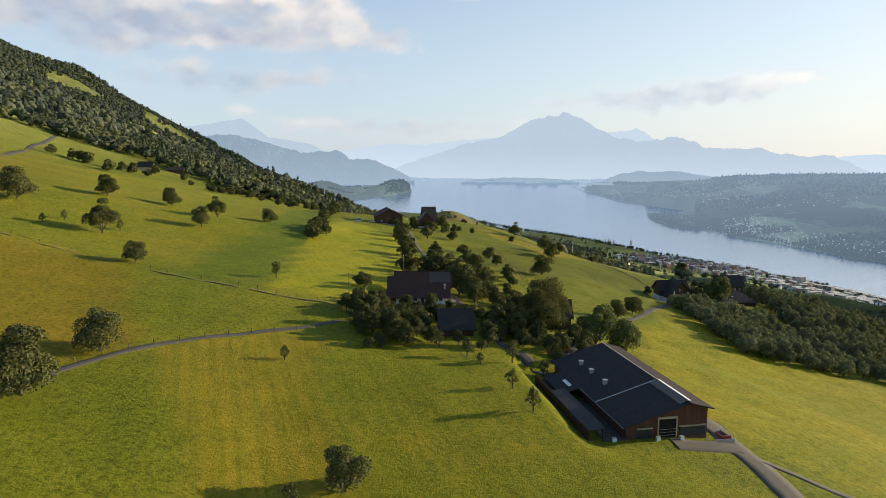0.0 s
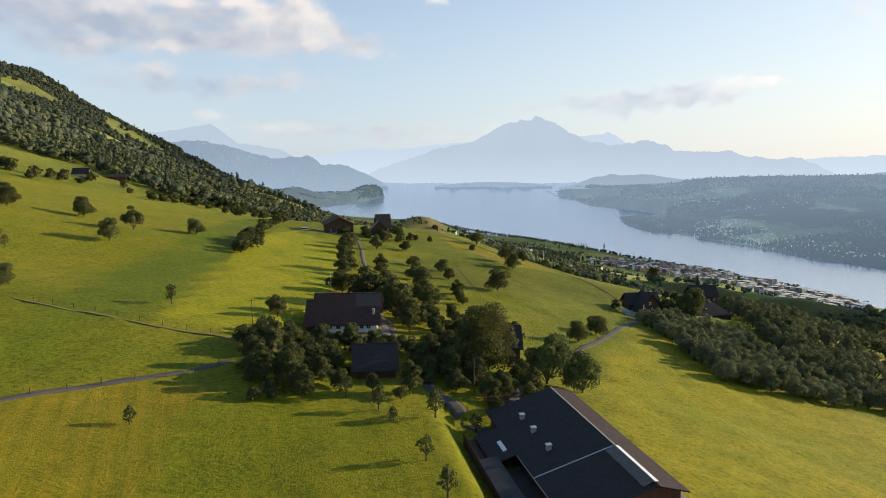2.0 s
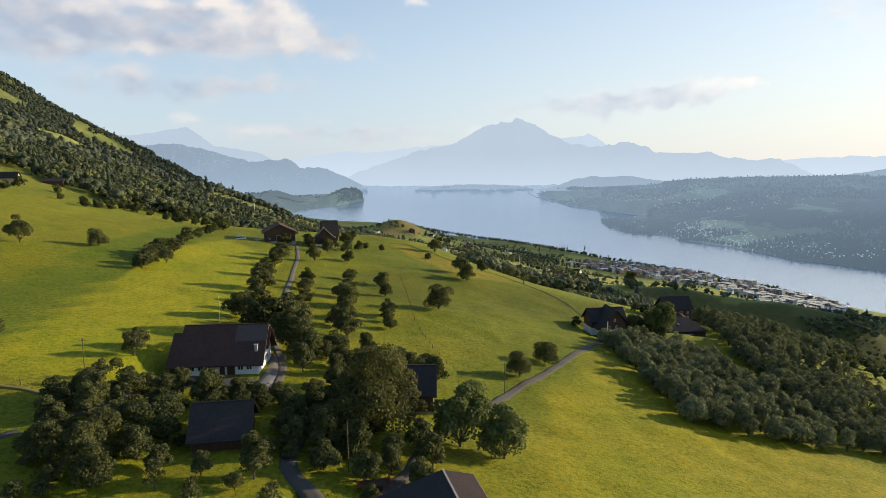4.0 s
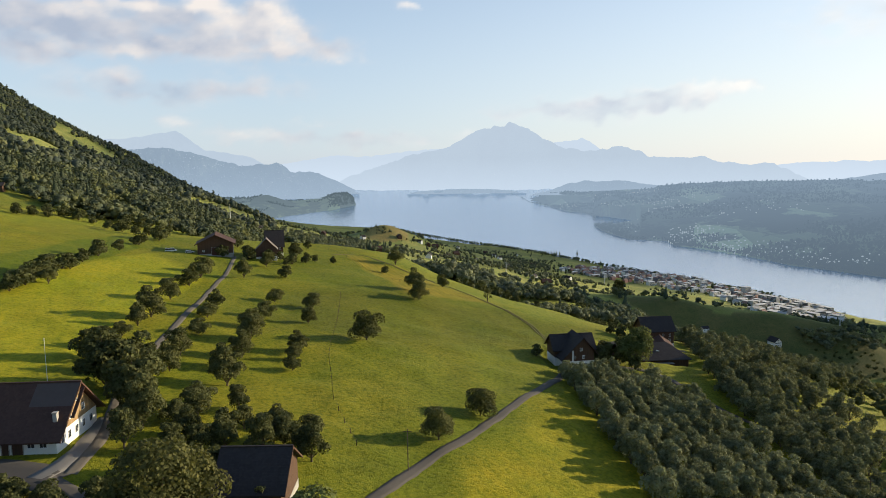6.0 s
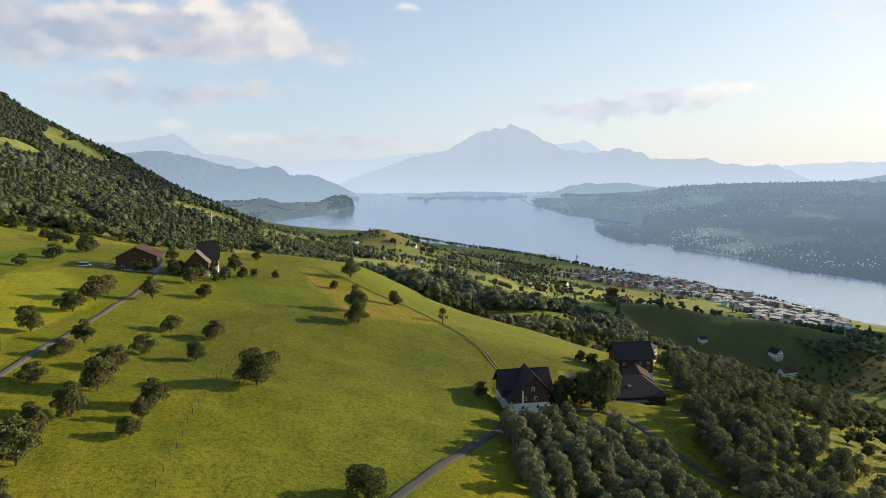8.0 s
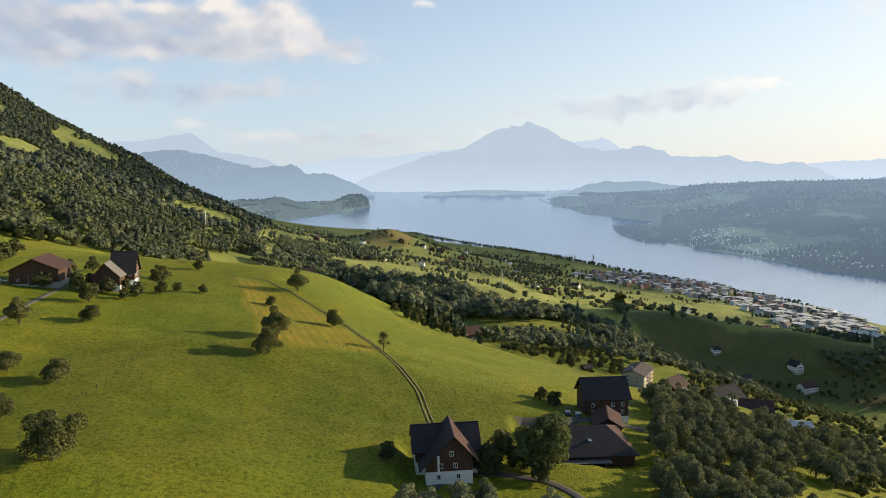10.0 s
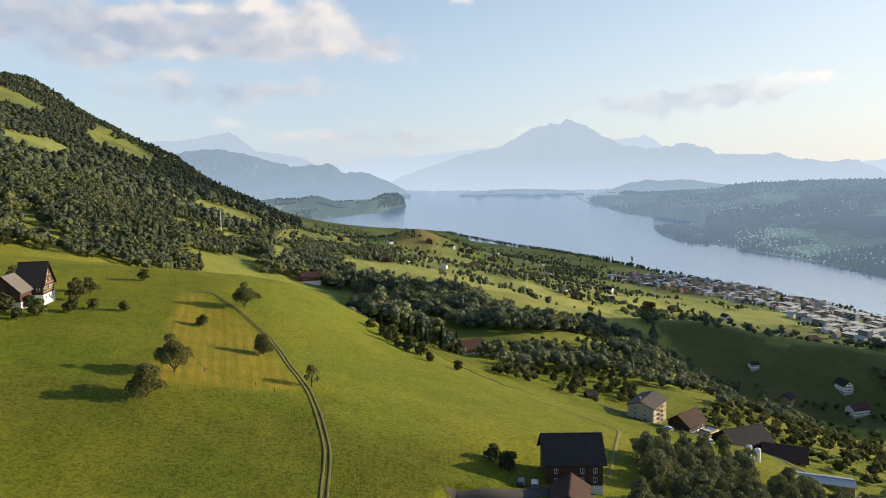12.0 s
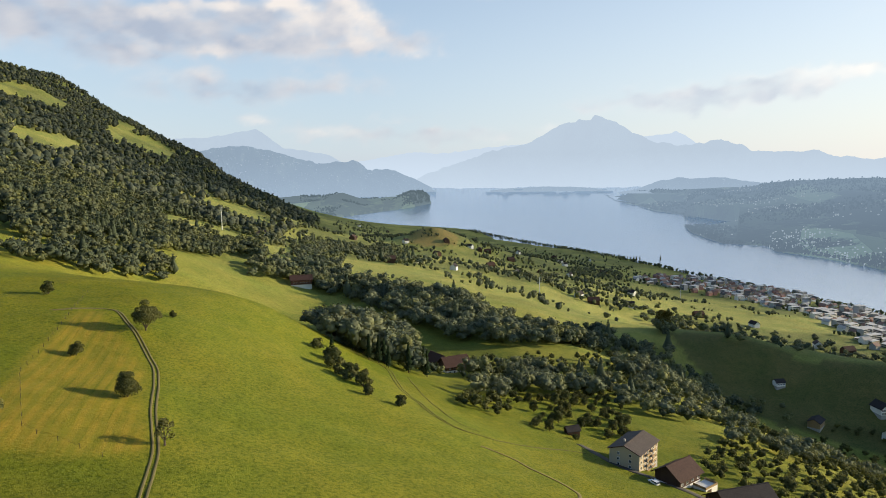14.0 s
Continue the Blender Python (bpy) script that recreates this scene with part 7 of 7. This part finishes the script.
tower.matrix_basis = Matrix.LocRotScale(Vector(q), Euler((0, 0, 0.4)), Vector((s, s, s)))

# farms and houses strewn over the valley floor
FARMS = [(20, 1330), (45, 1480), (-30, 1560), (120, 1390), (180, 1700), (230, 1520), (60, 1750), (330, 1390), (352, 1376), (420, 1420), (300, 1900), (390, 2050), (150, 2050), (480, 1690), (560, 1500), (690, 1330), (720, 1300), (640, 1450), (-120, 1700), (-190, 1330), (520, 2300), (410, 2480), (230, 2500), (-575, 4064), (-388, 3922), (-38, 1950), (64, 1990), (124, 2046), (171, 2069), (264, 2330), (418, 2769), (559, 2832), (233, 2050), (407, 2320)]
vh = [town_house("valley_house", "brown-roofed farmhouse on the valley meadows", 18, 12, 6, 5, BROWN_ROOF, DARK_WOOD), town_house("valley_house", "white farmhouse on the valley meadows", 15, 11, 6.5, 4.5, DARK_ROOF, WHITE_WALL)]
for o in vh:
    tagged(o, category="house", group="farms of the valley")
for k, (x, y) in enumerate(FARMS):
    q, s = far_place(x, y)
    m = Matrix.LocRotScale(Vector(q), Euler((0, 0, rng.uniform(0, 3))), Vector((s, s, s)))
    if k < 2:
        vh[k].matrix_basis = m
    else:
        copy_thing(vh[k % 2], m).matrix_basis = m


def far_villages():
    """Where the villages of the opposite shore stand."""
    rng = np.random.default_rng(55)
    out = []
    for az0, d0, n, sa, sd in ((24.4, 3540, 190, 1.1, 190), (27.2, 3260, 110, 1.2, 110), (30, 3130, 110, 1.8, 120), (34, 2930, 80, 2.2, 110), (18.6, 4150, 14, 0.5, 180), (23.5, 5200, 40, 2.0, 300), (29, 4300, 40, 3.0, 300), (20.0, 5400, 60, 1.6, 260), (22.5, 4700, 40, 1.2, 200), (16.0, 6600, 50, 1.2, 350), (20.5, 6600, 36, 1.4, 300), (27, 4700, 16, 2.5, 200)):
        a, d = np.radians(az0 + rng.normal(size=n) * sa), d0 + np.abs(rng.normal(size=n)) * sd
        out.append(np.stack([MID[0] + d * np.sin(a), MID[1] + d * np.cos(a)], 1))
    p = np.concatenate(out)
    az, d = np.degrees(np.arctan2(p[:, 0] - MID[0], p[:, 1] - MID[1])), np.hypot(p[:, 0] - MID[0], p[:, 1] - MID[1])
    cell = bpy.data.objects["backdrop_far_shore"]
    co = np.empty(len(cell.data.vertices) * 3, np.float32)
    cell.data.vertices.foreach_get("co", co)
    co = co.reshape(-1, 3)
    vd, faces, verts = co - MID, [], []
    va = np.degrees(np.arctan2(vd[:, 0], vd[:, 1]))
    flat = draw_in(np.c_[p, np.full(len(p), 40.0)])
    for k in range(len(p)):
        near = np.abs(va - az[k]) < 0.16
        if not near.any():
            continue
        c = co[near]
        q = c[np.argmin(np.hypot(c[:, 0] - flat[k, 0], c[:, 1] - flat[k, 1]))]
        w, h, t = rng.uniform(2, 4), rng.uniform(2, 4), rng.uniform(0, 3)
        n = len(verts)
        for sz in (-4, h):
            for a in range(4):
                verts.append((q[0] + w * math.cos(t + a * 1.571), q[1] + w * math.sin(t + a * 1.571), q[2] + sz))
        faces += [(n, n + 1, n + 5, n + 4), (n + 1, n + 2, n + 6, n + 5), (n + 2, n + 3, n + 7, n + 6), (n + 3, n, n + 4, n + 7), (n + 4, n + 5, n + 6, n + 7)]
    # haze glow is mixed into the village walls as well
    m = hazed_land("far_village_walls", (0.6, 0.59, 0.56), (0.9, 0.88, 0.84), (0.34, 0.41, 0.47), 0.50, 0.05, None, 60.0)
    ob = link_mesh("far_villages", np.array(verts), np.array(faces), m)
    tagged(ob, "white specks of villages on the opposite shore", "village", kind="stuff")


far_villages()
mast_metal = plain("pale_mast_metal", (0.62, 0.62, 0.60), 0.5, 2, 0.1)


def power_mast(x, y, h):
    top = tagged(new("power_mast"), "slender pale steel power mast in the meadow", "mast", "power masts")
    q, s = far_place(x, y)
    top.matrix_basis = pose(*q)
    bm = bmesh.new()
    tube(bm, (0, 0, -2), (0, 0, h), 0.75, 0.35, 10)
    part("pole", bm, mast_metal, top)
    for z in (h - 1.5, h - 5, h - 8.5):
        bm = bmesh.new()
        tube(bm, (-3.2, 0, z), (3.2, 0, z), 0.14, 0.14, 6)
        part("crossarm", bm, mast_metal, top)


power_mast(-231, 1274, 36)
power_mast(257, 1288, 30)
power_mast(640, 1900, 28)


def tower_crane(x, y, h, jib, turn):
    top = tagged(new("tower_crane"), "pale tower crane over a building site", "crane")
    q, s = far_place(x, y)
    top.matrix_basis = pose(*q, 0, 0, turn)
    bm = bmesh.new()
    for sx in (-0.8, 0.8):
        for sy in (-0.8, 0.8):
            tube(bm, (sx, sy, 0), (sx, sy, h), 0.16, 0.16, 4)
    for k in range(int(h / 2)):
        tube(bm, (-0.8, -0.8, 2 * k), (0.8, 0.8, 2 * k + 2), 0.08, 0.08, 4)
        tube(bm, (0.8, -0.8, 2 * k), (-0.8, 0.8, 2 * k + 2), 0.08, 0.08, 4)
    part("tower", bm, mast_metal, top)
    bm = bmesh.new()
    tube(bm, (-12, 0, h), (jib, 0, h), 0.4, 0.3, 4)
    tube(bm, (-10, 0, h), (0, 0, h + 6), 0.12, 0.12, 4)
    tube(bm, (0, 0, h + 6), (jib * 0.7, 0, h), 0.12, 0.12, 4)
    part("jib", bm, mast_metal, top)
    bm = bmesh.new()
    box(bm, -12, -1, h - 2, -9, 1, h)
    part("counterweight", bm, CONCRETE, top)


tower_crane(781, 1114, 34, 36, 200)

# ---------------------------------------------------------------- vehicles and small things


def car_model(label, paint, length=4.4, van=False):
    top = tagged(new("parked_car"), label, "car")
    hw = 0.88
    bm = bmesh.new()
    prof = [(-length / 2, 0.35), (length / 2, 0.35), (length / 2, 0.85), (length / 2 - 0.2, 0.95), (-length / 2, 0.95)]
    a = [bm.verts.new((x, -hw, z)) for x, z in prof]
    b = [bm.verts.new((x, hw, z)) for x, z in prof]
    bm.faces.new(a)
    bm.faces.new(b[::-1])
    for k in range(5):
        bm.faces.new((a[k], b[k], b[(k + 1) % 5], a[(k + 1) % 5]))
    bmesh.ops.bevel(bm, geom=list(bm.edges), offset=0.08, segments=2, affect="EDGES")
    part("body", bm, paint, top)
    bm = bmesh.new()
    f = length / 2 - (0.6 if van else 1.25)
    cab = [(-length / 2 + 0.1, 0.95), (f, 0.95), (f - 0.6, 1.45 if not van else 1.9), (-length / 2 + 0.4, 1.45 if not van else 1.9)]
    a = [bm.verts.new((x, -hw + 0.08, z)) for x, z in cab]
    b = [bm.verts.new((x, hw - 0.08, z)) for x, z in cab]
    bm.faces.new(a)
    bm.faces.new(b[::-1])
    for k in range(4):
        bm.faces.new((a[k], b[k], b[(k + 1) % 4], a[(k + 1) % 4]))
    part("cabin_glass", bm, GLASS, top)
    bm = bmesh.new()
    zt = 1.45 if not van else 1.9
    box(bm, -length / 2 + 0.38, -hw + 0.06, zt - 0.02, f - 0.58, hw - 0.06, zt + 0.05)
    part("car_roof", bm, paint, top)
    for sx in (-1, 1):
        for sy in (-1, 1):
            bm = bmesh.new()
            tube(bm, (sx * (length / 2 - 0.8), sy * hw - 0.1, 0.32), (sx * (length / 2 - 0.8), sy * hw + 0.1, 0.32), 0.32, 0.32, 12)
            bmesh.ops.holes_fill(bm, edges=bm.edges)
            part("wheel", bm, TYRE, top)
    return top


def park(car, x, y, turn):
    car.matrix_basis = pose(x, y, gz(x, y) + 0.02, 0, 0, turn)


park(car_model("white delivery van parked by the field barn", PAINT_WHITE, 5.6, True), -60, 463, 8)
park(car_model("silver estate car parked by the field barn", METAL, 4.8), -51, 466, 5)
park(car_model("dark car parked in the timber farm's yard", CAR_DARK), 169, 404, 80)
park(car_model("silver car parked in the timber farm's yard", METAL), 172.5, 404, 82)
park(car_model("white car parked below the chalet", PAINT_WHITE, 4.6), 247, 532, 120)
park(car_model("dark car parked on the farm lane", CAR_DARK), 263, 517, 150)
park(car_model("white car parked on the farm lane", PAINT_WHITE), 255, 505, 100)


def silo(x, y, r, h):
    top = tagged(new("silo"), "white upright feed silo beside the long shed", "silo", "silos")
    top.matrix_basis = pose(x, y, gz(x, y))
    bm = bmesh.new()
    tube(bm, (0, 0, -2), (0, 0, h), r, r, 18)
    part("tank", bm, PAINT_WHITE, top)
    bm = bmesh.new()
    tube(bm, (0, 0, h), (0, 0, h + r * 0.5), r * 1.02, 0.15, 18)
    part("cap", bm, PAINT_WHITE, top)


silo(262, 484, 1.1, 5.2)
silo(264.6, 482.5, 1.1, 4.9)
silo(124.6, 347, 1.0, 7.2)


def post_row(name, label, line, step, h, group):
    """Fence posts with two wires, each post a part of its fence."""
    line = np.array(line, float)
    seg = np.linalg.norm(np.diff(line, axis=0), axis=1)
    cum = np.r_[0, np.cumsum(seg)]
    s = np.arange(0, cum[-1], step)
    pts = np.stack([np.interp(s, cum, line[:, 0]), np.interp(s, cum, line[:, 1])], 1)
    top = tagged(new(name), label, "fence", group)
    zs = ground(pts[:, 0], pts[:, 1])
    top.matrix_basis = pose(pts[0, 0], pts[0, 1], zs[0])
    bm = bmesh.new()
    tube(bm, (0, 0, -0.4), (0, 0, h), 0.08, 0.06, 6)
    first = part("post", bm, BARK, top)
    bw = bmesh.new()
    for k, (p, z) in enumerate(zip(pts, zs)):
        d = (p[0] - pts[0, 0], p[1] - pts[0, 1], z - zs[0])
        if k:
            o = first.copy()
            scene.collection.objects.link(o)
            o.location = d
            e = (pts[k - 1, 0] - pts[0, 0], pts[k - 1, 1] - pts[0, 1], zs[k - 1] - zs[0])
            for f in (0.6, 0.92):
                tube(bw, (e[0], e[1], e[2] + h * f), (d[0], d[1], d[2] + h * f), 0.008, 0.008, 3)
    part("wire", bw, BARK, top)


post_row("field_fence", "weathered wooden post and wire fence by the road", [(-80, 117), (-72, 132), (-66, 142), (-59, 150), (-49, 159), (-38, 167), (-30, 176)], 6.0, 1.25, "fences")
post_row("field_fence", "wooden post fence along the terrace path", [(-165, 240), (-106, 220.5), (-85, 212.5), (-54, 202.5), (-32, 196)], 7.0, 1.2, "fences")
post_row("field_fence", "wooden post fence beside the mown field", [(10, 565), (30, 520), (50, 470), (76, 436), (100, 432)], 6.0, 1.2, "fences")
post_row("field_fence", "wooden post fence down the pasture", [(34, 400), (37, 350), (39, 300), (44, 262), (52, 235)], 6.0, 1.2, "fences")


def flag_pole(x, y, h, name="flag_pole", label="tall thin white pole standing in the meadow"):
    top = tagged(new(name), label, "pole", "poles")
    top.matrix_basis = pose(x, y, gz(x, y))
    bm = bmesh.new()
    tube(bm, (0, 0, -1), (0, 0, h), 0.07, 0.03, 8)
    part("shaft", bm, PAINT_WHITE, top)
    bm = bmesh.new()
    tube(bm, (0, 0, h), (0, 0, h + 0.25), 0.14, 0.02, 8)
    part("finial", bm, PAINT_WHITE, top)


flag_pole(-15.5, 252, 10)
for x, y in ((-30, 205), (26, 173), (61, 232), (170, 250)):
    top = tagged(new("utility_pole"), "brown wooden utility pole with insulators", "pole", "utility poles")
    top.matrix_basis = pose(x, y, gz(x, y))
    bm = bmesh.new()
    tube(bm, (0, 0, -1), (0, 0, 8.5), 0.10, 0.07, 8)
    part("shaft", bm, BARK, top)
    bm = bmesh.new()
    tube(bm, (-0.8, 0, 8.0), (0.8, 0, 8.0), 0.06, 0.06, 6)
    part("crossarm", bm, BARK, top)
